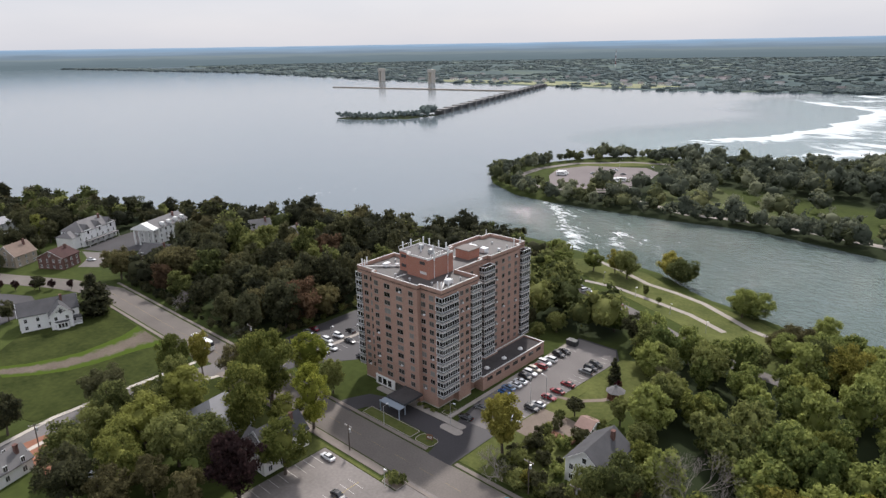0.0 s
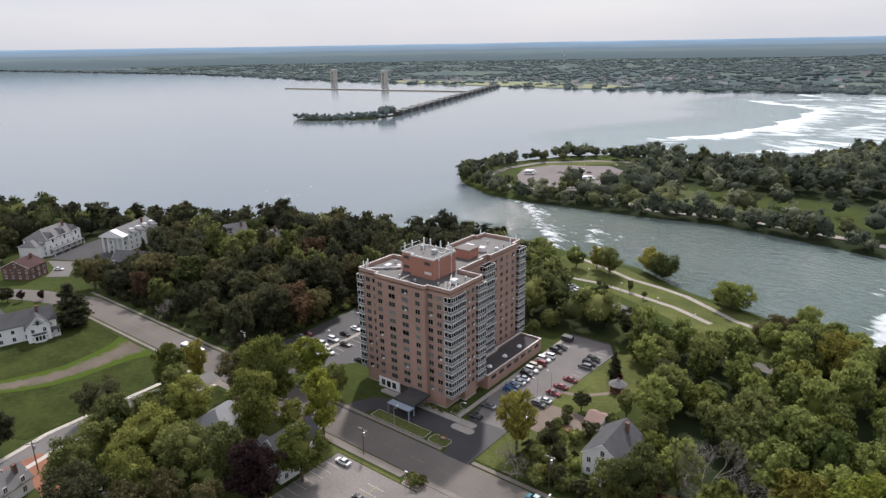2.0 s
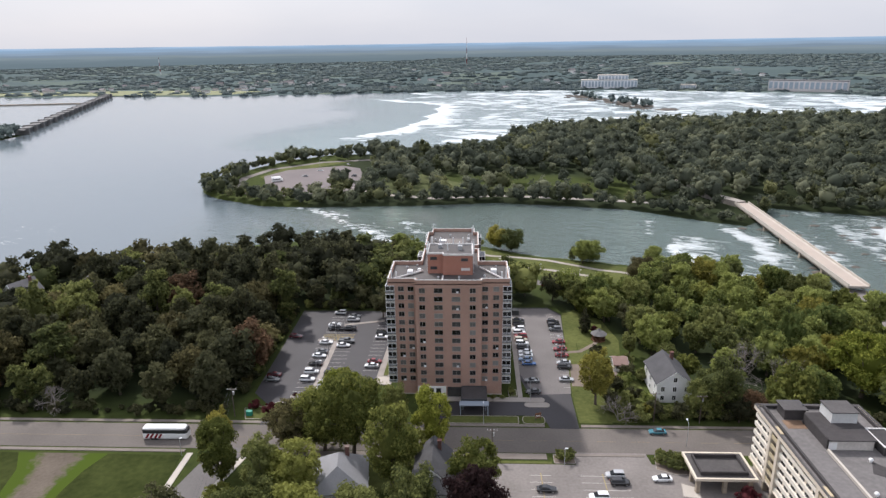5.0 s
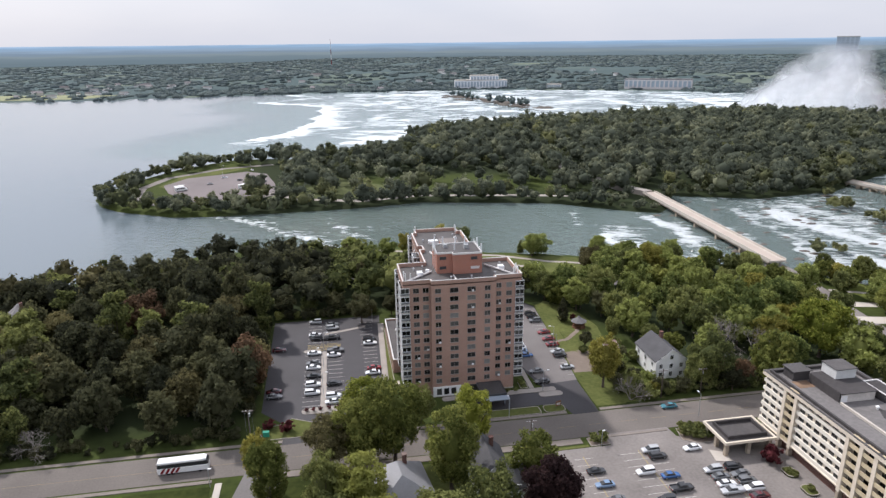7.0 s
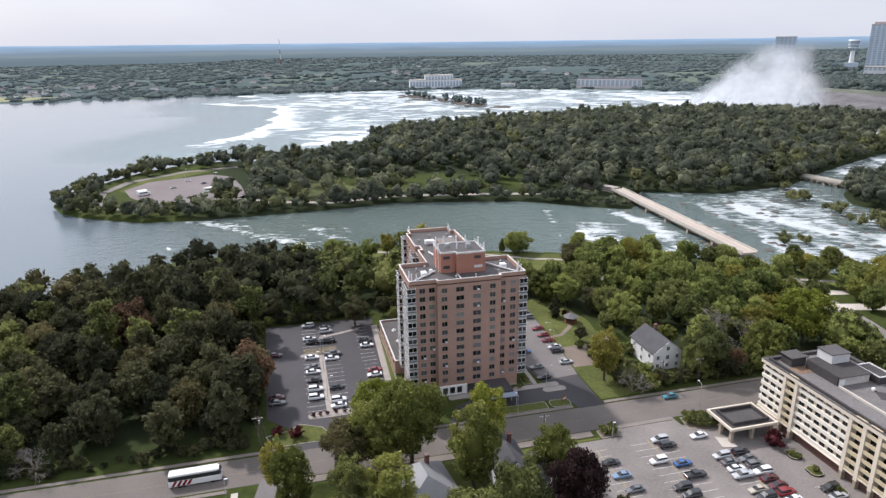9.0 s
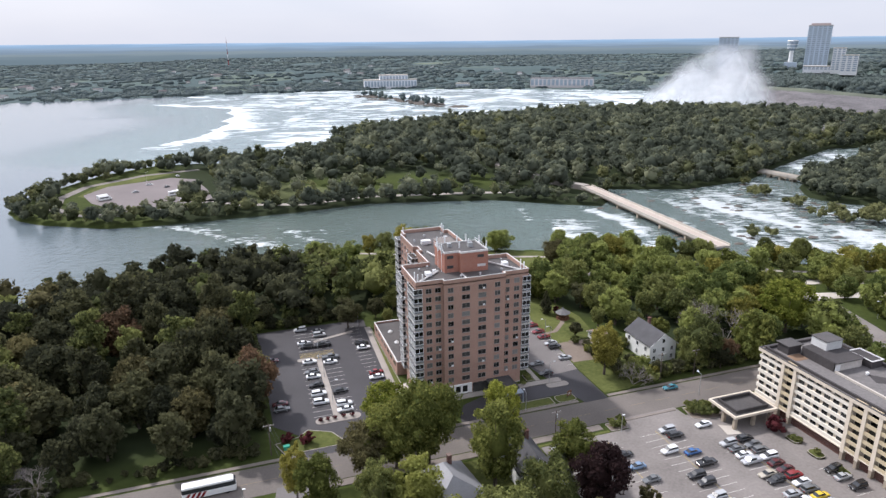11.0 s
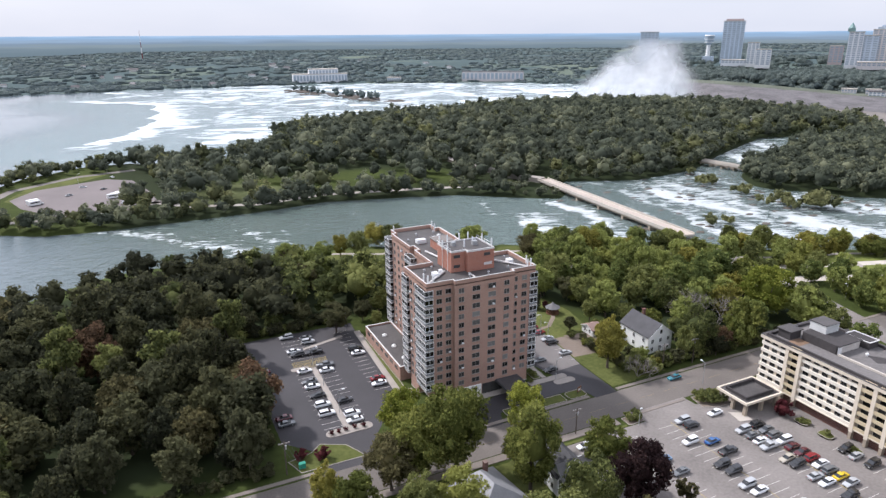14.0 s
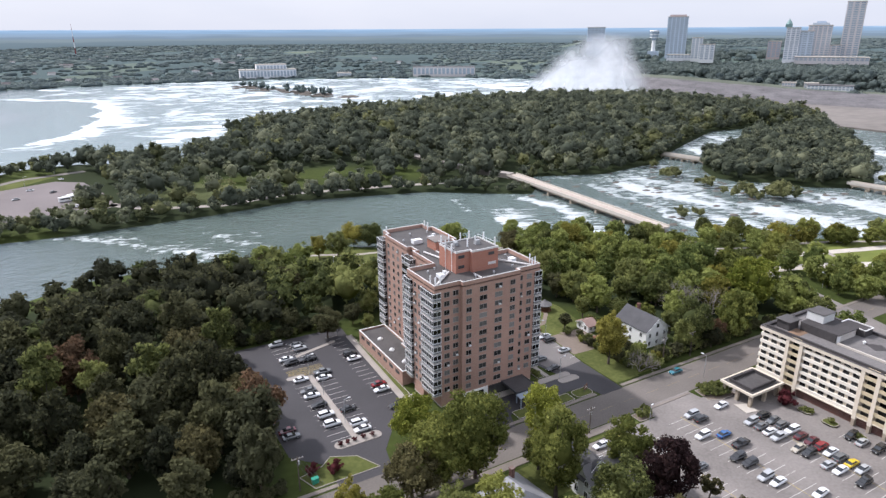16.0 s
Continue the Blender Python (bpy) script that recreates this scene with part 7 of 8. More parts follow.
gable_house("white_mansion", "white mansion with a grey hipped roof", -385, 124.5, 14, 25, 8.5, 13.0, WHITE, SHINGLE_GREY, rz=28, rows=3, hip=5.0)
gable_house("stone_house", "pale stone house with a brown roof", -369, 84, 11, 13, 6.0, 11.0, STONE, SHINGLE_BROWN, rz=28)
gable_house("grey_roof_house", "dark brick house with a grey roof", -318, 134, 11, 17, 4.6, 8.6, BRICK3, SHINGLE_DARK, rz=-62)
gable_house("white_cottage", "white cottage roof showing among the trees", -306, 185, 9, 11, 8.5, 13.0, WHITE, SHINGLE_GREY, rz=-20)
gable_house("hidden_house", "pale house half hidden in the wood", -282, 189, 9, 11, 8.0, 12.0, WHITE, SHINGLE_GREY, rz=15)
gable_house("flat_hall", "pale low-roofed hall behind trees", -448, 92, 18, 26, 6.0, 7.5, WHITE, METALROOF, rz=28, chimney=False)
big = bpy.data.objects["white_mansion"]
for gy in (-8.5, 0.0, 8.5):
    gable = part("front_gable", Shape().add([(7.0, gy - 2.6, 8.5), (7.0, gy + 2.6, 8.5), (7.0, gy, 12.0), (2.0, gy - 2.6, 8.5), (2.0, gy + 2.6, 8.5), (2.0, gy, 12.0)], [(0, 1, 2), (1, 4, 5, 2), (0, 2, 5, 3), (3, 5, 4)]), SHINGLE_GREY, big, "grey shingled cross gable")
    part("gable_face", Shape().prism([(7.0, gy - 2.4), (7.25, gy - 2.4), (7.25, gy + 2.4), (7.0, gy + 2.4)], 6.0, 9.0), WHITE, gable)
    part("pane", Shape().box(7.22, gy - 0.6, 6.6, 7.32, gy + 0.6, 8.4), GLASS, gable)
part("porch_roof", Shape().box(7.0, -11.5, 3.0, 9.8, 11.5, 3.35), SHINGLE_GREY, big)
part("side_wing", Shape().box(-6.0, -17.5, -0.3, 5.0, -12.4, 6.2), WHITE, big)
part("wing_roof", Shape().add([(-6.5, -18.0, 6.2), (5.5, -18.0, 6.2), (5.5, -12.4, 6.2), (-6.5, -12.4, 6.2), (-0.5, -15.2, 9.0), (-0.5, -12.4, 9.0)], [(0, 1, 4), (1, 2, 5, 4), (3, 0, 4, 5), (0, 3, 2, 1)]), SHINGLE_GREY, big)
for py in (-11, -5.5, 0, 5.5, 11):
    part("porch_post", Shape().box(9.4, py - 0.12, 0, 9.65, py + 0.12, 3.0), WHITE, big)
mansion = gable_house("portico_mansion", "white mansion with a tall columned portico", -358, 155, 13, 25, 8.6, 12.4, WHITE, SHINGLE_GREY, rz=26, rows=3)
for i in range(5):
    part("column", Shape().cyl(-6 + 3.0 * i, -16.4, 0, 8.4, 0.5, 0.42, 12), WHITE, mansion, "tall white column")
part("portico_roof", Shape().prism([(-7.4, -17.4), (7.4, -17.4), (7.4, -12.8), (-7.4, -12.8)], 8.4, 9.2).add([(-7.4, -17.4, 9.2), (7.4, -17.4, 9.2), (0, -17.4, 12.4), (-7.4, -13, 9.2), (7.4, -13, 9.2), (0, -13, 12.4)], [(0, 1, 2), (1, 4, 5, 2), (0, 2, 5, 3), (3, 5, 4)]), WHITE, mansion, "white pediment")
for i in range(4):
    part("dormer", Shape().box(4.2, -8 + 5.5 * i, 9.2, 6.4, -6.2 + 5.5 * i, 11.2), WHITE, mansion)

gaz = thing("gazebo", "small brown wooden gazebo with a grey pointed roof", "gazebo", -78, 160.5)
part("roof", Shape().cyl(0, 0, 2.5, 4.0, 3.0, 0.4, 8).cyl(0, 0, 4.0, 4.6, 0.6, 0.1, 8), SHINGLE_GREY, gaz)
part("floor", Shape().cyl(0, 0, 0, 0.35, 2.6, 2.6, 8), WOODBROWN, gaz)
for i in range(8):
    a = math.pi * i / 4
    part("post", Shape().cyl(2.3 * math.cos(a), 2.3 * math.sin(a), 0.3, 2.55, 0.09, n=6), WOODBROWN, gaz)
part("railing", Shape().cyl(0, 0, 0.9, 1.05, 2.45, 2.45, 8), WOODBROWN, gaz)


# ---- vehicles ----
def loft(sections):
    """sections along x: (x, half width, z low, z high); chamfered box rings."""
    s = Shape()
    n = 8
    for x, w, z0, z1 in sections:
        c = min(0.16, (z1 - z0) * 0.3, w * 0.3)
        s.v += [(x, -w + c * 0.5, z0), (x, w - c * 0.5, z0), (x, w, z0 + c), (x, w, z1 - c), (x, w - c, z1), (x, -w + c, z1), (x, -w, z1 - c), (x, -w, z0 + c)]
    k = len(sections)
    for i in range(k - 1):
        for j in range(n):
            a, b = i * n + j, i * n + (j + 1) % n
            s.f.append([a, b, b + n, a + n]); s.m.append(0)
    s.f.append(list(range(n))[::-1]); s.m.append(0)
    s.f.append([(k - 1) * n + j for j in range(n)]); s.m.append(0)
    s.f = [q[::-1] for q in s.f]
    return s


CAR_FORMS = {
    "sedan": ([(-2.35, 0.72, 0.4, 0.72), (-2.25, 0.86, 0.3, 0.92), (-1.5, 0.9, 0.25, 0.98), (0.9, 0.9, 0.25, 0.95), (1.9, 0.86, 0.27, 0.82), (2.35, 0.74, 0.35, 0.66)],
              [(-1.75, 0.68, 0.94, 0.97), (-1.0, 0.68, 0.94, 1.40), (0.2, 0.67, 0.94, 1.42), (1.1, 0.70, 0.90, 0.96)], [(-1.05, 0.60, 1.38, 1.46), (-0.4, 0.62, 1.40, 1.48), (0.25, 0.60, 1.38, 1.46)]),
    "suv": ([(-2.35, 0.78, 0.45, 0.95), (-2.25, 0.92, 0.35, 1.08), (-1.2, 0.95, 0.3, 1.10), (1.0, 0.95, 0.3, 1.08), (2.0, 0.9, 0.32, 0.98), (2.35, 0.78, 0.42, 0.80)],
            [(-2.2, 0.78, 1.05, 1.1), (-1.9, 0.76, 1.05, 1.68), (0.3, 0.75, 1.05, 1.70), (1.2, 0.78, 1.02, 1.1)], [(-2.0, 0.70, 1.66, 1.74), (-0.6, 0.72, 1.68, 1.78), (0.4, 0.68, 1.66, 1.73)]),
    "pickup": ([(-2.85, 0.9, 0.5, 1.05), (-2.75, 0.96, 0.42, 1.12), (-0.9, 0.97, 0.4, 1.14), (1.3, 0.97, 0.4, 1.14), (2.5, 0.94, 0.42, 1.05), (2.85, 0.84, 0.5, 0.9)],
               [(-0.9, 0.80, 1.1, 1.2), (-0.75, 0.78, 1.1, 1.78), (0.7, 0.77, 1.1, 1.8), (1.5, 0.8, 1.1, 1.16)], [(-0.8, 0.72, 1.76, 1.84), (0.0, 0.73, 1.78, 1.86), (0.75, 0.70, 1.76, 1.83)]),
}
PAINT = {
    "white": (0.72, 0.73, 0.74), "silver": (0.42, 0.43, 0.44), "grey": (0.14, 0.145, 0.15), "black": (0.018, 0.018, 0.02), "red": (0.20, 0.016, 0.02), "maroon": (0.085, 0.014, 0.02),
    "blue": (0.03, 0.10, 0.27), "pale blue": (0.16, 0.24, 0.36), "teal": (0.03, 0.15, 0.19), "yellow": (0.60, 0.42, 0.03), "beige": (0.40, 0.36, 0.29),
}
for k, c in PAINT.items():
    mm = mat("car_paint_" + k.replace(" ", "_"), c, 0.25, 0.06, 1.0, 4.0, metal=0.15 if k in ("silver", "grey") else 0.0, spec=0.5)
    mm.node_tree.nodes["Principled BSDF"].inputs["Coat Weight"].default_value = 0.6
CAR_BASE = {}
WHEEL = None


def wheel_meshes():
    s = Shape().limb((0, -0.11, 0), (0, 0.11, 0), 0.34, 0.34, 14)
    r = Shape().limb((0, -0.125, 0), (0, 0.125, 0), 0.21, 0.19, 10)
    return s.mesh("tyre", TYRE), r.mesh("rim", RIM)


def car(form, colour, x, y, rz=0.0, where="parked in the car park", z=0.06):
    global WHEEL
    key = (form, colour)
    label = f"{colour} {'pickup truck' if form == 'pickup' else form} {where}"
    if key not in CAR_BASE:
        WHEEL = WHEEL or wheel_meshes()
        body, cabin, top = CAR_FORMS[form]
        paint = MATS["car_paint_" + colour.replace(" ", "_")]
        ob = thing("car" if form != "pickup" else "pickup_truck", label, "car" if form != "pickup" else "truck")
        sh = loft(body)
        if form == "pickup":
            sh.box(-2.7, -0.9, 1.12, -0.95, -0.78, 1.3).box(-2.7, 0.78, 1.12, -0.95, 0.9, 1.3)
        part("body", sh, paint, ob)
        part("cabin_glass", loft(cabin), CARGLASS, ob, "dark car windows")
        part("roof", loft(top), paint, ob)
        L = body[-1][0]
        for wx in (-L * 0.62, L * 0.62):
            for wy in (-0.82, 0.82):
                w = part("tyre", WHEEL[0], None, ob, at=pose(wx, wy, 0.34))
                part("rim", WHEEL[1], None, w)
        zl = body[-1][3] - 0.12
        for wy in (-0.55, 0.55):
            part("headlight", Shape().box(L - 0.12, wy - 0.16, zl - 0.08, L + 0.02, wy + 0.16, zl + 0.06), LAMP, ob)
            part("tail_light", Shape().box(-L - 0.02, wy - 0.14, zl, -L + 0.12, wy + 0.14, zl + 0.16), TAIL, ob)
        CAR_BASE[key] = ob
    else:
        ob = copy_thing(CAR_BASE[key], Matrix())
    ob["label"], ob["group"] = label, "parked cars"
    ob.matrix_basis = pose(x, y, z, 0, 0, rz)
    return ob


WEST = [("suv", "silver", -175.5, 182.8), ("sedan", "grey", -169.4, 179.4), ("suv", "silver", -169.3, 176.2), ("sedan", "white", -175.5, 170.9), ("suv", "black", -174.9, 167.9), ("pickup", "black", -169.4, 167.4),
        ("pickup", "grey", -168.3, 157.0), ("sedan", "white", -168.9, 153.6), ("sedan", "white", -175.5, 155.9), ("sedan", "grey", -175.6, 148.6), ("sedan", "white", -175.6, 145.4), ("sedan", "black", -175.5, 139.6),
        ("suv", "white", -175.5, 133.9), ("suv", "white", -175.6, 128.9), ("sedan", "black", -169.0, 133.7), ("suv", "white", -169.2, 125.8), ("sedan", "white", -169.4, 122.6), ("suv", "black", -156.2, 163.9), ("sedan", "white", -156.1, 160.6),
        ("sedan", "red", -155.9, 141.7), ("sedan", "white", -156.5, 138.5), ("sedan", "black", -156.4, 128.4), ("sedan", "maroon", -187.6, 160.8), ("sedan", "maroon", -187.2, 131.7), ("sedan", "grey", -187.0, 128.7)]
EAST = [("sedan", "pale blue", -105.3, 143.9), ("sedan", "white", -104.9, 146.7), ("sedan", "white", -104.9, 149.5), ("suv", "black", -105.4, 152.8), ("suv", "white", -105.6, 155.9), ("suv", "beige", -105.8, 158.8), ("suv", "red", -105.6, 161.7),
        ("suv", "white", -106, 164.9), ("suv", "white", -106, 168.1), ("suv", "black", -105.8, 173.0), ("sedan", "black", -105.6, 176.3), ("suv", "black", -92.6, 174.6), ("suv", "black", -92.6, 171.4), ("suv", "grey", -92.6, 168.2),
        ("sedan", "red", -92.6, 157.6), ("sedan", "red", -92.8, 151.9), ("sedan", "red", -92.8, 147.2), ("sedan", "silver", -92.9, 141.7), ("suv", "black", -93.1, 138.7), ("sedan", "silver", -93.6, 130.3), ("sedan", "black", -104.6, 122.6), ("sedan", "grey", -104.4, 129.4),
        ("sedan", "blue", -104.4, 140.9)]
INN = [("suv", "silver", -88.3, 82.8), ("suv", "black", -87.7, 80.1), ("suv", "white", -93.6, 74.7), ("sedan", "blue", -88.3, 72.3), ("pickup", "black", -88.1, 67.4), ("suv", "black", -93.7, 64.2), ("sedan", "white", -77.2, 81.8), ("suv", "silver", -77.0, 72.4),
       ("suv", "black", -71.4, 72.6), ("sedan", "grey", -76.6, 69.7), ("sedan", "grey", -71.3, 69.9), ("suv", "grey", -71.3, 67.2), ("sedan", "white", -76.8, 67.0), ("suv", "white", -71.3, 64.4), ("pickup", "silver", -76.9, 64.3), ("sedan", "maroon", -71.6, 61.7),
       ("sedan", "maroon", -71.5, 59.0), ("suv", "red", -71.4, 56.4), ("sedan", "beige", -77.2, 58.9), ("suv", "black", -76.9, 56.3), ("sedan", "white", -71.8, 53.8), ("suv", "grey", -72.0, 51.2), ("sedan", "yellow", -71.7, 48.6), ("sedan", "silver", -71.9, 46.0),
       ("sedan", "silver", -77.2, 51.2), ("sedan", "white", -76.8, 48.5), ("suv", "black", -76.5, 43.2), ("suv", "black", -60.4, 55.1), ("sedan", "silver", -60.8, 52.1), ("suv", "black", -60.4, 48.3), ("suv", "silver", -94.4, 56.1), ("sedan", "white", -93.6, 53.4),
       ("sedan", "white", -88.9, 46.1), ("sedan", "grey", -105.0, 66.4), ("sedan", "black", -105.5, 77.2), ("sedan", "pale blue", -105.4, 71.9), ("sedan", "white", -119.5, 85.0), ("suv", "black", -93.2, 61.2)]
crng = random.Random(5)
for group, where in ((WEST, "parked in the dark car park"), (EAST, "parked beside the brick annexe"), (INN, "parked in the inn car park")):
    for f, c, x, y in group:
        car(f, c, x, y, crng.choice((0, 180)) + crng.uniform(-2, 2), where)
car("sedan", "teal", -73.0, 101.8, 180, "parked at the street side")
car("suv", "silver", -157.6, 41.9, 60, "parked under trees", 0.02)
for i, (x, y) in enumerate(((-134.5, 234.6), (-130.2, 232.6), (-126.3, 231.4), (-115.9, 227.0), (-111.0, 225.0), (-91.3, 215.8), (-88.5, 214.4), (-85.3, 212.9))):
    car(("sedan", "suv")[i % 2], ("grey", "silver", "white", "black", "red", "maroon", "blue", "black")[i], x, y, 65, "parked along the park road", 0.06)
car("sedan", "white", -345, 110, 35, "parked in a paved yard", 0.04)
for i, (f, c, x, y) in enumerate((("sedan", "white", -254.6, 495.3), ("sedan", "grey", -241.1, 481.8), ("sedan", "white", -228.3, 430.5), ("sedan", "white", -236.0, 525.5), ("suv", "grey", -221, 470), ("sedan", "silver", -262, 470))):
    car(f, c, x, y, 40 * i, "parked on the island car park", 0.07)


def camper(x, y, rz):
    c = thing("camper_van", "white camper van on the island car park", "camper", x, y, 0.06, rz, "campers")
    part("body", Shape().box(-4, -1.2, 0.5, 3.0, 1.2, 3.2), WHITE, c)
    part("cab", loft([(2.9, 1.1, 0.5, 2.3), (3.6, 1.1, 0.5, 2.0), (4.2, 1.0, 0.5, 1.3), (4.8, 0.9, 0.5, 1.2)]), WHITE, c)
    part("window_band", Shape().box(-3.2, -1.23, 1.8, 2.4, 1.23, 2.5), CARGLASS, c)
    for wx in (-2.4, 3.4):
        for wy in (-1.0, 1.0):
            part("tyre", Shape().limb((wx, wy - 0.12, 0.45), (wx, wy + 0.12, 0.45), 0.45, 0.45, 12), TYRE, c)


for x, y, r in ((-281.1, 454.7, 30), (-279.5, 449.5, 30), (-231.7, 451.8, 15), (-229.0, 456.1, 15), (-234, 449, 15)):
    camper(x, y, r)

bus = thing("coach_bus", "white and black touring coach with red stripes", "bus", -206.5, 97.0, 0.045, 1.0)
part("body", loft([(-6.1, 1.15, 0.45, 1.9), (-6.0, 1.28, 0.35, 1.95), (5.7, 1.28, 0.35, 1.95), (6.1, 1.1, 0.45, 1.9)]), WHITE, bus, "white lower coach body")
part("window_band", loft([(-6.05, 1.15, 1.9, 3.1), (-5.9, 1.27, 1.9, 3.1), (5.5, 1.27, 1.9, 3.1), (6.05, 1.05, 1.9, 3.0)]), CARGLASS, bus, "dark window band")
part("roof", loft([(-6.0, 1.1, 3.0, 3.45), (-5.8, 1.25, 3.0, 3.55), (5.0, 1.25, 3.0, 3.55), (5.6, 1.0, 3.0, 3.4)]), WHITE, bus, "white roof")
for i, x in enumerate((-5.6, -4.4, -3.2, -2.1)):
    for sy in (-1, 1):
        part("stripe", Shape().add([(x, sy * 1.29, 0.5), (x + 0.7, sy * 1.29, 0.5), (x + 1.6, sy * 1.29, 1.9), (x + 0.9, sy * 1.29, 1.9), (x, sy * 1.283, 0.5), (x + 0.7, sy * 1.283, 0.5), (x + 1.6, sy * 1.283, 1.9), (x + 0.9, sy * 1.283, 1.9)],
             [(0, 1, 2, 3), (7, 6, 5, 4), (0, 4, 5, 1), (1, 5, 6, 2), (2, 6, 7, 3), (3, 7, 4, 0)]), MATS["car_paint_red"], bus, "red slanted stripe")
for wx in (-3.6, -2.5, 4.0):
    for wy in (-1.1, 1.1):
        part("tyre", Shape().limb((wx, wy - 0.16, 0.5), (wx, wy + 0.16, 0.5), 0.5, 0.5, 14), TYRE, bus)


# ---- bridges, dam and the far side ----
def bridge(name, label, a, b, width, z, piers):
    t = thing(name, label, "bridge", a[0], a[1])
    A, B = Vector(a), Vector(b)
    L = (B - A).length
    t.matrix_basis = pose(a[0], a[1], 0, 0, 0, math.degrees(math.atan2(B.y - A.y, B.x - A.x)))
    part("deck", Shape().box(-2, -width / 2, z - 0.9, L + 2, width / 2, z), CONCRETE, t, "pale concrete deck")
    part("roadway", Shape().box(-2, -width / 2 + 1.6, z, L + 2, width / 2 - 1.6, z + 0.05), mat("bridge_roadway", (0.40, 0.34, 0.29), 0.92, 0.12, 0.1, 2.0), t, "pale sandy roadway")
    for s in (-1, 1):
        part("parapet", Shape().box(-2, s * (width / 2 - 0.2) - 0.15, z, L + 2, s * (width / 2 - 0.2) + 0.15, z + 1.0), CONCRETE, t)
        part("girder", Shape().box(0, s * (width / 2 - 1.2) - 0.3, z - 2.2, L, s * (width / 2 - 1.2) + 0.3, z - 0.9), STONE, t)
    for i in range(piers):
        x = L * (i + 1) / (piers + 1)
        part("pier", Shape().box(x - 0.9, -width / 2 + 0.6, -5, x + 0.9, width / 2 - 0.6, z - 0.9), STONE, t)
    return t


bridge("river_bridge", "long pale concrete road bridge over the rapids", (39.0, 210), (49.6, 358), 8.6, 2.8, 5)

stone_bridges = [bridge("stone_footbridge", "low stone arched bridge among the islets", (217, 324), (211, 366), 6, 2.6, 3), bridge("stone_footbridge", "low stone arched bridge from the shore to an islet", (232, 218), (236, 176), 6, 2.6, 3)]
for stone_bridge, sy in ((q, e) for q in stone_bridges for e in (-2.9, 2.7)):
    for k in range(3):
        cx, arch = 7 + 14.0 * k, Shape()
        for j in range(10):
            a0, a1 = math.pi * j / 10, math.pi * (j + 1) / 10
            x0, x1 = cx + 5.6 * math.cos(a0), cx + 5.6 * math.cos(a1)
            z0, z1 = -1.6 + 3.0 * math.sin(a0), -1.6 + 3.0 * math.sin(a1)
            arch.add([(x0, sy, z0), (x1, sy, z1), (x1, sy, 1.9), (x0, sy, 1.9), (x0, sy + 0.2, z0), (x1, sy + 0.2, z1), (x1, sy + 0.2, 1.9), (x0, sy + 0.2, 1.9)],
                     [(0, 1, 2, 3), (7, 6, 5, 4), (0, 4, 5, 1), (2, 6, 7, 3)])
        part("arch", arch, STONE, stone_bridge, "stone arch")

dam = thing("river_control_dam", "long low gated concrete dam with many piers", "dam", -712, 768)
A, B = Vector((-712, 768)), Vector((-985, 1480))
dam.matrix_basis = pose(-712, 768, 0, 0, 0, math.degrees(math.atan2(B.y - A.y, B.x - A.x)))
LD = (B - A).length
part("deck", Shape().box(0, -5, 4.2, LD, 5, 5.6), DAMSTONE, dam, "weathered concrete deck")
for i in range(19):
    x = 15 + (LD - 30) * i / 18
    part("pier", Shape().box(x - 3, -8, -5, x + 3, 9, 6.8), DAMSTONE, dam)
    part("gate", Shape().box(x + 3, -4, -5, x + (LD - 30) / 18 - 3, -2, 4.0), DARKMETAL, dam)
A, B = Vector((-1498, 1186)), Vector((-942, 1290))
structure("breakwater", ribbon([A, B], 7, -4, 0.6), STONE, "thin low breakwater in the calm water")
for x, y in ((-1660, 1522), (-1401, 1490)):
    t = thing("intake_tower", "tall pale concrete gate tower at the far shore", "tower", x, y, group="intake towers")
    part("shaft", Shape().box(-9, -7, -4, -4, 7, 34).box(4, -7, -4, 9, 7, 34), CONCRETE, t)
    part("head", Shape().box(-10, -8, 30, 10, 8, 38), CONCRETE, t)


def block(name, label, x, y, z, w, d, h, rz, wall, floors, category="building", cols=None, roof=None, band=True):
    """A far building with window bands floor by floor."""
    b = thing(name, label, category, x, y, z, rz, "distant buildings")
    part("wall", Shape().box(-w / 2, -d / 2, -6, w / 2, d / 2, h), wall, b)
    part("roof", Shape().box(-w / 2 - 0.6, -d / 2 - 0.6, h, w / 2 + 0.6, d / 2 + 0.6, h + 1.5), roof or CONCRETE, b)
    cols = cols or max(3, int(w / 8))
    g = Shape().box(-w / (cols * 3.0), -0.4, 0, w / (cols * 3.0), 0.4, h / floors * 0.62)
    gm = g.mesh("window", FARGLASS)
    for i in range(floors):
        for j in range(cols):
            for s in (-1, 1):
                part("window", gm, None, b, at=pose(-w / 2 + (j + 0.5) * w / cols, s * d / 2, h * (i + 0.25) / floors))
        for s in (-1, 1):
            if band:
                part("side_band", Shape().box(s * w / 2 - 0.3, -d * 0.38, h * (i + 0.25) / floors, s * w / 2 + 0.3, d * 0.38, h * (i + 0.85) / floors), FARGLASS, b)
    return b


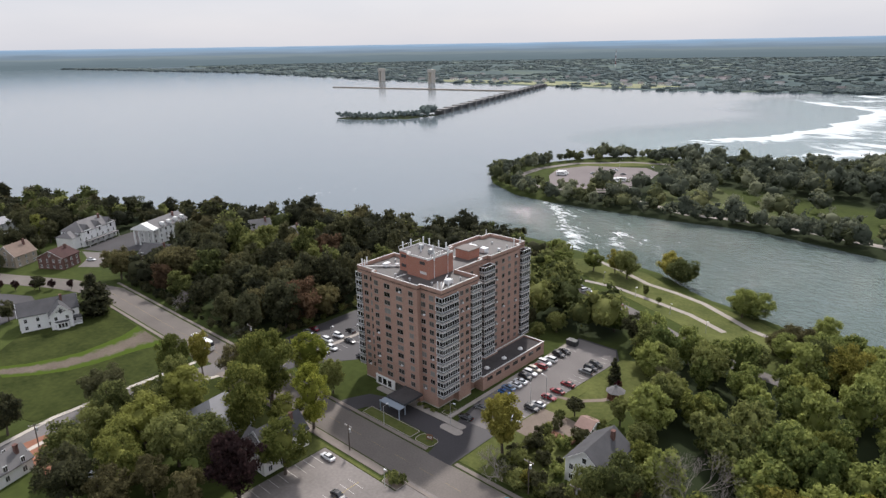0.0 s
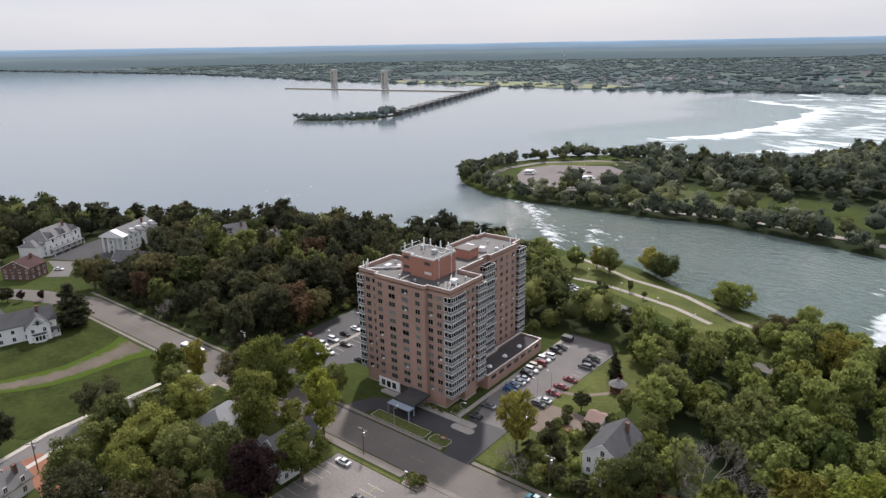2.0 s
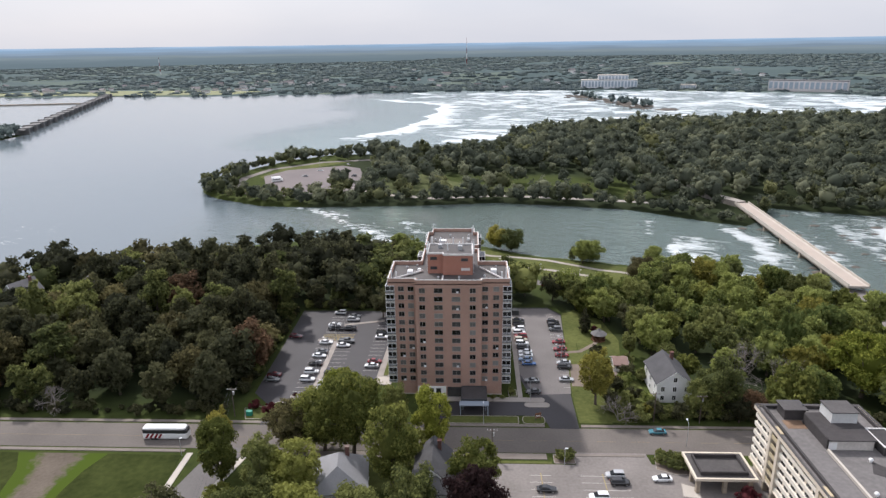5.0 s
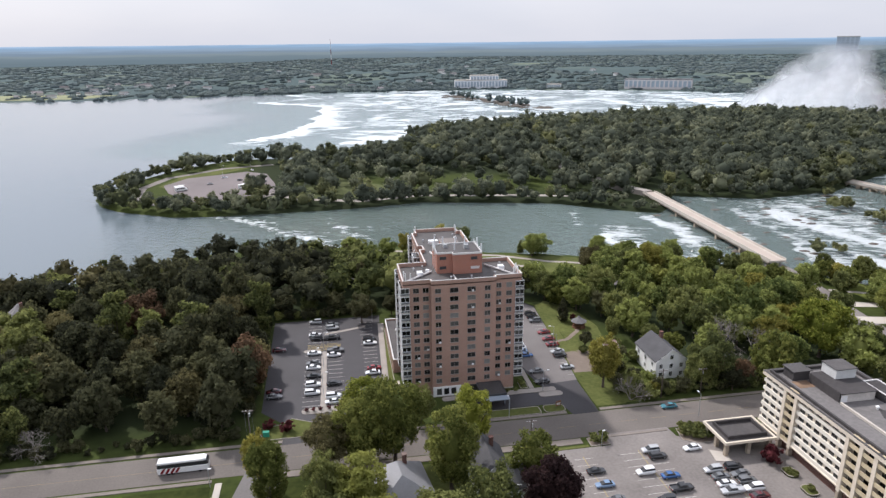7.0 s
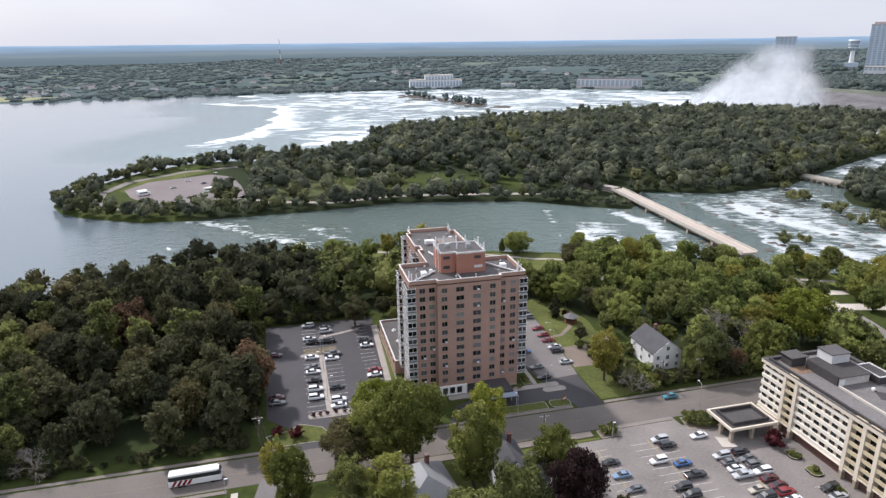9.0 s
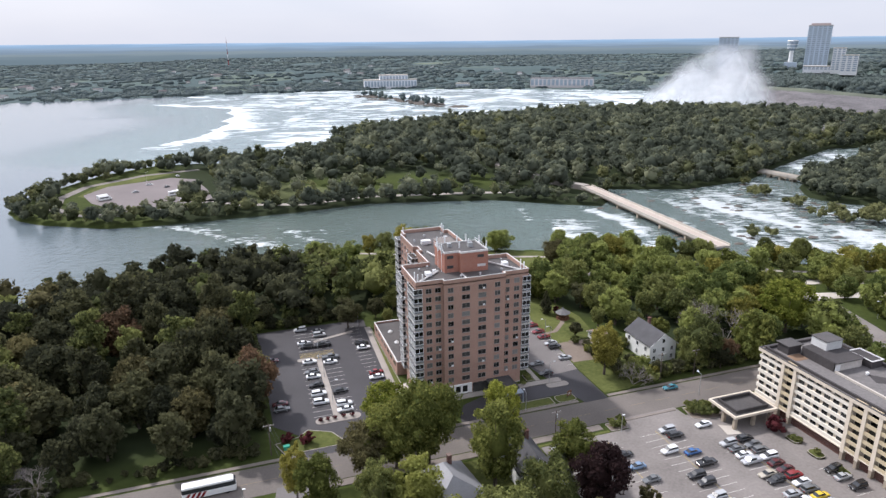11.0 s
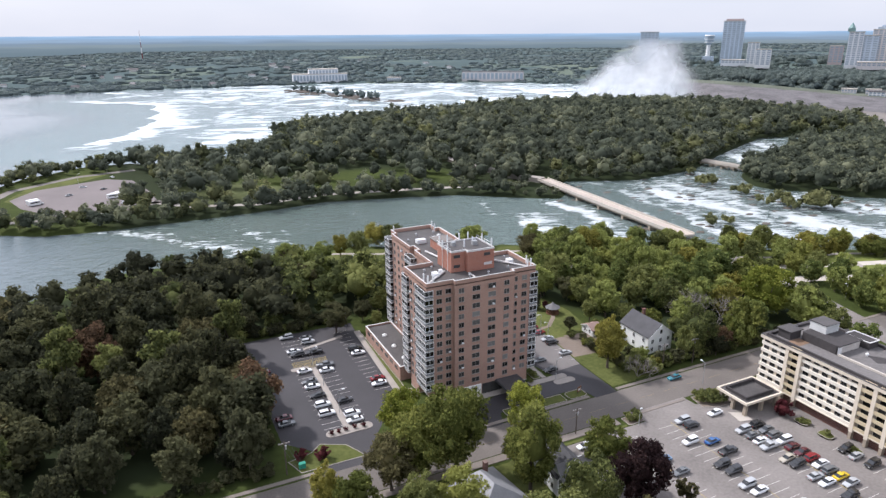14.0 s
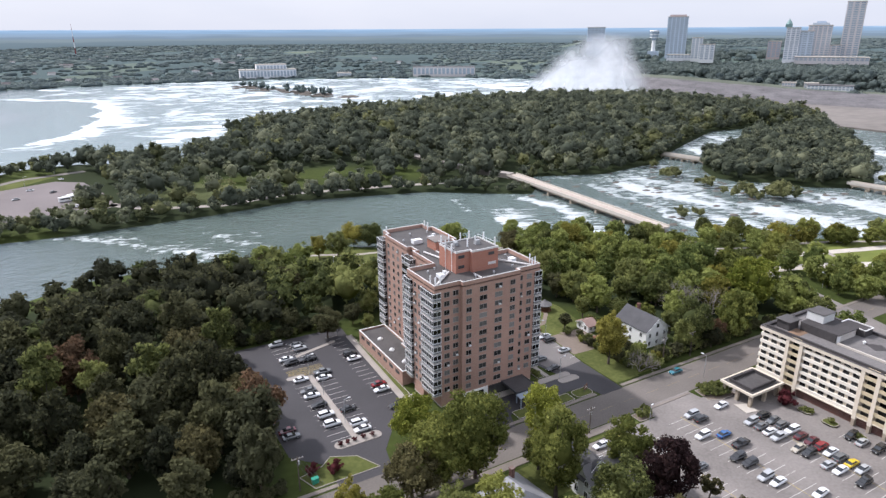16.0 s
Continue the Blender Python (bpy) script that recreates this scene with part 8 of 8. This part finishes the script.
far_rng = random.Random(31)
far_wall = mat("far_house_walls", (0.62, 0.60, 0.57), 0.8, 0.25, 0.02, 0.2, rand=0.8)
far_roof = mat("far_house_roofs", (0.22, 0.20, 0.20), 0.9, 0.35, 0.02, 0.2, rand=0.8)
first = None
for k in range(34):
    hx, hy = far_rng.uniform(-1450, 250), far_rng.uniform(1560, 2050)
    hz = float(land_height(np.array([hx]), np.array([hy]))[0])
    if first is None:
        first = thing("distant_house", "small pale house across the river", "house", group="distant houses")
        part("wall", Shape().box(-8, -5, -2, 8, 5, 6.5), far_wall, first)
        part("roof", Shape().add([(-8.6, -5.6, 6.5), (8.6, -5.6, 6.5), (8.6, 5.6, 6.5), (-8.6, 5.6, 6.5), (-8.6, 0, 11), (8.6, 0, 11)], [(0, 1, 5, 4), (2, 3, 4, 5), (1, 2, 5), (3, 0, 4), (3, 2, 1, 0)]), far_roof, first)
        house = first
    else:
        house = copy_thing(first, Matrix())
    sc = far_rng.uniform(0.5, 1.0)
    house.matrix_basis = pose(hx, hy, hz, 0, 0, far_rng.uniform(-40, 40)) @ Matrix.Diagonal((sc * far_rng.uniform(0.8, 2.0), sc, sc, 1))


# stone, blue-grey and tan walls lightened in colour to stand for haze
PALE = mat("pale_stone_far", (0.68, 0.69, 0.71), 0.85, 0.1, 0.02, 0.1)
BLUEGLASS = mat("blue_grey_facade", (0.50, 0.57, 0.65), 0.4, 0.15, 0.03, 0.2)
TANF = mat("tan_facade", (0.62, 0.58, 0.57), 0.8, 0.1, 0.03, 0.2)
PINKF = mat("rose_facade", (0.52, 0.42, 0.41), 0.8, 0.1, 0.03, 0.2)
block("power_house", "long pale stone power house at the far shore", 205, 1566, 0, 130, 26, 20, -8, PALE, 1, cols=17, band=False)
block("power_house_hall", "raised hall of the pale stone power house", 215, 1572, 0, 70, 24, 31, -8, PALE, 2, cols=9, band=False)
block("old_power_station", "long low grey power station at the far shore", 592, 1398, 0, 150, 26, 22, -34, TANF, 1, cols=15, band=False, roof=SHINGLE_GREY)
block("white_pavilion", "small white pavilion on the far bank", 380, 1520, 0, 34, 14, 9, -25, WHITE, 1, cols=6, band=False)
SKY_Z = 48
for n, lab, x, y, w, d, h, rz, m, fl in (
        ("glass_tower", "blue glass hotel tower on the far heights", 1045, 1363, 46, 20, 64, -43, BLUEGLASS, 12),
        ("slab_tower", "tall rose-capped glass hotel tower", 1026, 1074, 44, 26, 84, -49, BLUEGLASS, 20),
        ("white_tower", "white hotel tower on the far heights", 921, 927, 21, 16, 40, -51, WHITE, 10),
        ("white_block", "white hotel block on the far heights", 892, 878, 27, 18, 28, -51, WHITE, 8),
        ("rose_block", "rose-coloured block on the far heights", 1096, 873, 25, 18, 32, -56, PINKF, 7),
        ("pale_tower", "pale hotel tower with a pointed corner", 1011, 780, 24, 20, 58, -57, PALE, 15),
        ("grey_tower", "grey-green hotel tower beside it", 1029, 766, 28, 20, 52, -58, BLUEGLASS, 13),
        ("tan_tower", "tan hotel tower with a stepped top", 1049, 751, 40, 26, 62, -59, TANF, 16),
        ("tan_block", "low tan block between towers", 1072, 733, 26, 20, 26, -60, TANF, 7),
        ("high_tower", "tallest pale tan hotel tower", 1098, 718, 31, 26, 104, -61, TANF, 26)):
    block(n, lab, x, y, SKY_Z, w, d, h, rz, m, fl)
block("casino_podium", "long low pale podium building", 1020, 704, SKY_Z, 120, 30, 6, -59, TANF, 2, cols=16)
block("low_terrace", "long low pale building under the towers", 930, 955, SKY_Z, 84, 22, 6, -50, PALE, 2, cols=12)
cap = thing("tower_cap", "green pointed corner turret on the pale tower", "turret", 1003, 786, SKY_Z + 59.5, -57)
part("turret", Shape().box(-6, -6, 0, 6, 6, 6).cyl(0, 0, 6, 16, 6, 0.3, 8), mat("copper_green", (0.20, 0.30, 0.29), 0.6, 0.1), cap)
cap = thing("tower_cap", "rose-coloured top of the slab tower", "roof", 1026, 1074, SKY_Z + 85.5, -49)
part("crown", Shape().box(-18, -10, 0, 18, 10, 4), PINKF, cap)
cap = thing("tower_cap", "stepped dark top of the tan tower", "roof", 1049, 751, SKY_Z + 63.5, -59)
part("crown", Shape().box(-14, -9, 0, 14, 9, 4).box(-8, -5, 4, 8, 5, 7), BLUEGLASS, cap)
obs = thing("observation_tower", "white observation tower with a flared dark head", "tower", 1018, 1134, SKY_Z, -47)
part("shaft", Shape().cyl(0, 0, -6, 34, 5, 4, 12), WHITE, obs, "white shaft")
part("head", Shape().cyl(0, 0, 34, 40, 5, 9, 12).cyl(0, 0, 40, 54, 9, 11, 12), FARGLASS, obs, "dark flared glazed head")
part("ribs", Shape().cyl(0, 0, 39, 40.2, 9.6, 9.6, 12).cyl(0, 0, 46, 47.0, 10.6, 10.6, 12).cyl(0, 0, 54, 56, 11.4, 10.0, 12), WHITE, obs)
part("base_block", Shape().box(-12, -9, -8, 14, 9, 9), BLUEGLASS, obs)
for x, y, h in ((-152, 3200, 122), (-1530, 2900, 60)):
    t = thing("radio_mast", "thin red and white lattice mast far away", "mast", x, y, 20)
    for k in range(6):
        part("section", Shape().cyl(0, 0, -20 + (h + 20) * k / 6, -20 + (h + 20) * (k + 1) / 6, 2.6 - 0.35 * k, 2.3 - 0.35 * k, 4), MATS["car_paint_red"] if k % 2 else WHITE, t)

frng = random.Random(21)
house_me = Shape().box(-6, -5, -1, 6, 5, 6).mesh("wall", WHITE)
roof_me = Shape().add([(-6.6, -5.6, 6), (6.6, -5.6, 6), (6.6, 5.6, 6), (-6.6, 5.6, 6), (-6.6, 0, 9.5), (6.6, 0, 9.5)], [(0, 1, 5, 4), (2, 3, 4, 5), (0, 4, 3), (1, 2, 5), (3, 2, 1, 0)]).mesh("roof", SHINGLE_GREY)
for k in range(40):
    if k < 28:
        x, y = frng.uniform(-1750, -420), frng.uniform(1540, 2000)
    else:
        x, y = frng.uniform(-420, 700), frng.uniform(1640, 2700)
    if signed(FAR_SHORE, np.array([x]), np.array([y]))[0] < 25:
        continue
    z = float(land_height(np.array([x]), np.array([y]))[0])
    h = thing("distant_house", "pale house among far trees", "house", x, y, z, frng.uniform(0, 180), "distant houses")
    part("wall", house_me, None, h); part("roof", roof_me, None, h)
    h.scale = (frng.uniform(0.8, 1.7), 1.0, frng.uniform(0.6, 0.9))
structure("fields_far", Shape().prism([(-1480, 1545), (-1010, 1508), (-700, 1500), (-640, 1640), (-1050, 1690), (-1460, 1640)], -2, 0.35), mat("pale_field", (0.20, 0.21, 0.11), 0.95, 0.3, 0.01, 0.06), "pale open fields on the far shore")

# low buildings beyond the islands and in the island glade
block("terrace_restaurant", "low white terraced restaurant above the gorge", 862, 606, 9, 66, 18, 7, -58, WHITE, 2, cols=12, band=False, roof=SHINGLE_GREY)
for x, y, z in ((838, 662, 10), (856, 634, 10)):
    block("gorge_office", "low pale building above the gorge", x, y, z, 21, 12, 8, -58, TANF, 2, cols=5, band=False)
for x, y, w, rz in ((478, 556, 16, 20), (500, 596, 12, -30), (456, 524, 14, 50), (522, 640, 13, 10)):
    t = thing("park_pavilion", "low park building with a pale roof in a glade", "building", x, y, float(land_height(np.array([x]), np.array([y]))[0]), rz, "park buildings")
    part("wall", Shape().box(-w / 2, -4, -1, w / 2, 4, 3.4), TANF, t)
    part("roof", Shape().add([(-w / 2 - 0.8, -4.8, 3.4), (w / 2 + 0.8, -4.8, 3.4), (w / 2 + 0.8, 4.8, 3.4), (-w / 2 - 0.8, 4.8, 3.4), (-w / 2 + 3, 0, 6.0), (w / 2 - 3, 0, 6.0)], [(0, 1, 5, 4), (2, 3, 4, 5), (1, 2, 5), (3, 0, 4), (3, 2, 1, 0)]), METALROOF, t)

# islets and rocks in the rapids
rk = Shape()
for _ in range(170):
    zone = frng.choice(("far", "near", "near"))
    if zone == "far":
        a = frng.random()
        x, y = 90 + 100 * a + frng.gauss(0, 14), 1350 - 330 * a + frng.gauss(0, 18)
        r = frng.uniform(3, 10)
    else:
        x, y = frng.uniform(30, 215), frng.uniform(205, 345)
        r = frng.uniform(0.8, 2.6)
    jit = [1 + frng.uniform(-0.35, 0.3) for _ in range(12)]
    rk.add([(x + v[0] * r * 1.5 * j, y + v[1] * r * j, -1.6 + v[2] * r * 0.35 * j) for v, j in zip(ICO1[0], jit)], ICO1[1].tolist())
tagged(new("rapids_rocks", rk.mesh("rapids_rocks", ROCK)), "dark rocks breaking the rapids", "rocks", kind="stuff")
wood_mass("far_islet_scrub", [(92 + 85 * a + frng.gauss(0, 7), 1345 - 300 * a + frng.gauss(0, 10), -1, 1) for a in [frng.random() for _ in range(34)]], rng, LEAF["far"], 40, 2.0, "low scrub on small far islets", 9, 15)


# the spray over the falls: soft puffs that let light through
def spray():
    m = bpy.data.materials.new("water_spray")
    m.use_nodes = True
    n, l = m.node_tree.nodes, m.node_tree.links
    n.clear()
    at = n.new("ShaderNodeAttribute"); at.attribute_name = "spray_thickness"
    geo = n.new("ShaderNodeNewGeometry")
    no = n.new("ShaderNodeTexNoise"); no.inputs["Scale"].default_value = 0.022; no.inputs["Detail"].default_value = 5
    l.new(geo.outputs["Position"], no.inputs["Vector"])
    mr = n.new("ShaderNodeMapRange"); mr.inputs[1].default_value, mr.inputs[2].default_value = 0.2, 0.6
    l.new(no.outputs["Fac"], mr.inputs[0])
    mu = n.new("ShaderNodeMath"); mu.operation = "MULTIPLY"
    l.new(at.outputs["Fac"], mu.inputs[0]); l.new(mr.outputs[0], mu.inputs[1])
    d = n.new("ShaderNodeBsdfDiffuse"); d.inputs[0].default_value = (0.92, 0.92, 0.93, 1)
    tl = n.new("ShaderNodeBsdfTranslucent"); tl.inputs[0].default_value = (0.92, 0.92, 0.93, 1)
    ad = n.new("ShaderNodeMixShader"); ad.inputs[0].default_value = 0.5
    l.new(d.outputs[0], ad.inputs[1]); l.new(tl.outputs[0], ad.inputs[2])
    tr = n.new("ShaderNodeBsdfTransparent")
    mx = n.new("ShaderNodeMixShader")
    l.new(mu.outputs[0], mx.inputs[0]); l.new(tr.outputs[0], mx.inputs[1]); l.new(ad.outputs[0], mx.inputs[2])
    o = n.new("ShaderNodeOutputMaterial"); l.new(mx.outputs[0], o.inputs[0])
    V, F, D, k = [], [], [], 0
    view, across = np.array([0.72, 0.69]), np.array([0.69, -0.72])
    nx, nz = 44, 26
    for layer in range(4):
        for b in range(nz):
            for a in range(nx):
                u, h = a / (nx - 1) * 2 - 1, b / (nz - 1)
                wob = noise.noise((u * 2.2 + layer * 7, h * 2.0, layer * 3.1))
                x = u * 125 + 26 * wob
                c = np.array([578, 860]) + across * x + view * (layer * 26 - 40 + 10 * wob)
                z = -4 + 104 * h
                spread = 0.95 - 0.62 * h ** 0.8
                centre = -0.18 + 0.42 * h + 0.10 * math.sin(2.5 * h + layer)
                side = max(0.0, 1 - ((u - centre) / spread) ** 2)
                edge = max(0.0, 1 - u * u)
                puff = 0.5 + 0.9 * noise.noise((u * 3.4 + layer * 5, h * 3.0 + layer, 1.7)) + 0.5 * noise.noise((u * 8 + layer, h * 7, 4.2))
                d = side ** 1.2 * min(1, edge * 3) * (1 - h) ** 0.75 * min(1.0, max(0.0, puff + 0.45 * (1 - h)))
                V.append(np.array([c[0], c[1], z])); D.append(min(0.9, 2.6 * d))
        for b in range(nz - 1):
            for a in range(nx - 1):
                q = k + b * nx + a
                F.append((q, q + 1, q + 1 + nx, q + nx))
        k += nx * nz
    me = bpy.data.meshes.new("spray_cloud")
    me.from_pydata([v.tolist() for v in V], [], F)
    me.materials.append(m)
    me.attributes.new("spray_thickness", "FLOAT", "POINT").data.foreach_set("value", np.array(D, np.float32))
    me.polygons.foreach_set("use_smooth", [True] * len(me.polygons))
    tagged(new("spray_cloud", me), "white spray rising over a waterfall", "spray", kind="stuff")


spray()


# ---- poles, lamps, signs ----
def lamp_post(x, y, h=7.5, arm=1.4, rz=0, where="beside a car park"):
    t = thing("street_lamp", f"slim grey street lamp {where}", "lamp", x, y, 0, rz, "street lamps")
    part("pole", Shape().cyl(0, 0, 0, h, 0.09, 0.06, 8), GREYMETAL, t)
    part("arm", Shape().limb((0, 0, h - 0.1), (arm, 0, h + 0.2), 0.05, 0.04, 6), GREYMETAL, t)
    part("lamp_head", Shape().box(arm - 0.3, -0.16, h + 0.1, arm + 0.45, 0.16, h + 0.28), WHITEMETAL, t)


for x, y, h, r in ((-172.2, 128, 7.5, 0), (-172.2, 145, 7.5, 180), (-172.2, 158, 7, 0), (-120, 105.2, 6, 90), (-106, 117.6, 7, 0), (-93, 146, 8, 180), (-94.2, 139.6, 8, 180), (-67, 96, 7, 90), (-199, 89, 5, 0), (-154, 181, 7, 180), (-110.5, 239, 4.5, 0), (-92, 231, 4.5, 0), (-75, 223, 4.5, 0), (-130, 248, 4.5, 0), (-100, 86.9, 5, 0), (-130, 390, 8, 90), (-60, 382, 8, 90), (-258, 508, 8, 0), (-240, 550, 8, 0), (35, 120, 7, 180)):
    lamp_post(x, y, h, rz=r, arm=1.4 if h > 5 else 0.3)


def utility_pole(x, y, h, rz):
    t = thing("utility_pole", "brown wooden utility pole with a crossarm", "pole", x, y, 0, rz, "utility poles")
    part("pole", Shape().cyl(0, 0, -0.3, h, 0.17, 0.12, 8), BARK, t)
    part("crossarm", Shape().box(-1.4, -0.08, h - 0.7, 1.4, 0.08, h - 0.5), PALEBARK, t)
    for k in (-1.2, -0.5, 0.5, 1.2):
        part("insulator", Shape().cyl(k, 0, h - 0.5, h - 0.3, 0.06, n=6), WHITEMETAL, t)
    part("transformer", Shape().cyl(0.3, 0.25, h - 2.4, h - 1.4, 0.26, n=10), GREYMETAL, t)


for x, y, h, r in ((-191.5, 107.6, 9.5, 0), (-178.5, 36, 9.5, 60), (-72.5, 107.5, 9.5, 0), (-60, 107.2, 9, 0), (-118, 91.0, 8, 0)):
    utility_pole(x, y, h, r)
for dy, z in ((-0.9, 8.9), (0.0, 9.0), (0.9, 8.9)):
    cu = bpy.data.curves.new("overhead_cable", "CURVE")
    cu.dimensions, cu.bevel_depth = "3D", 0.022
    sp_ = cu.splines.new("POLY"); sp_.points.add(12)
    P0, P1 = Vector((-191.5 + dy, 107.6, z)), Vector((-178.5 + dy, 36, z))
    for i in range(13):
        q = P0.lerp(P1, i / 12)
        sp_.points[i].co = (q.x, q.y, q.z - 1.6 * math.sin(math.pi * i / 12), 1)
    cu.materials.append(DARKMETAL)
    tagged(new("overhead_cable", cu), "thin overhead cable between wooden poles", "cable", "overhead cables")
sign = thing("entrance_sign", "small dark brown entrance sign on two posts", "sign", -104.6, 107.6, 0.1, 20)
part("board", Shape().box(-0.9, -0.06, 0.7, 0.9, 0.06, 2.3), WOODBROWN, sign)
part("writing", Shape().box(-0.7, -0.075, 1.5, 0.7, -0.065, 1.65).box(-0.6, -0.075, 1.15, 0.6, -0.065, 1.3), WHITE, sign, "illegible pale writing")
for x in (-0.8, 0.7):
    part("post", Shape().box(x, -0.05, 0, x + 0.1, 0.05, 0.8), DARKMETAL, sign)
box = thing("utility_cabinet", "green utility cabinet beside the pavement", "cabinet", -187.5, 108.5)
part("body", Shape().box(-0.8, -0.5, 0, 0.8, 0.5, 1.4), mat("green_enamel", (0.03, 0.25, 0.17), 0.5, 0.1), box)
part("lid", Shape().box(-0.85, -0.55, 1.4, 0.85, 0.55, 1.5), MATS["green_enamel"], box)
bin_ = thing("waste_skip", "dark waste container at the car park end", "container", -106.8, 183.5)
part("body", Shape().box(-1.8, -1.2, 0.1, 1.8, 1.2, 1.8), DARKMETAL, bin_)
part("lid", Shape().box(-1.9, -1.3, 1.8, 1.9, 1.3, 2.0), DARKMETAL, bin_)
deck = thing("garden_deck", "reddish timber deck with railings beside the house", "deck", -78, 133.5)
part("floor", Shape().box(-4, -2.2, 0, 3, -0.2, 0.5), WOODBROWN, deck)
for i in range(6):
    part("rail_post", Shape().box(-4 + 1.35 * i, -2.2, 0.5, -3.9 + 1.35 * i, -2.1, 1.4), WOODBROWN, deck)
part("hand_rail", Shape().box(-4, -2.22, 1.35, 3, -2.08, 1.45), WOODBROWN, deck)

# the whole plan set to metres
for ob in list(scene.objects):
    if ob.parent is None and ob.type in ("MESH", "EMPTY", "CURVE"):
        ob.matrix_basis = Matrix.Scale(PLAN, 4) @ ob.matrix_basis
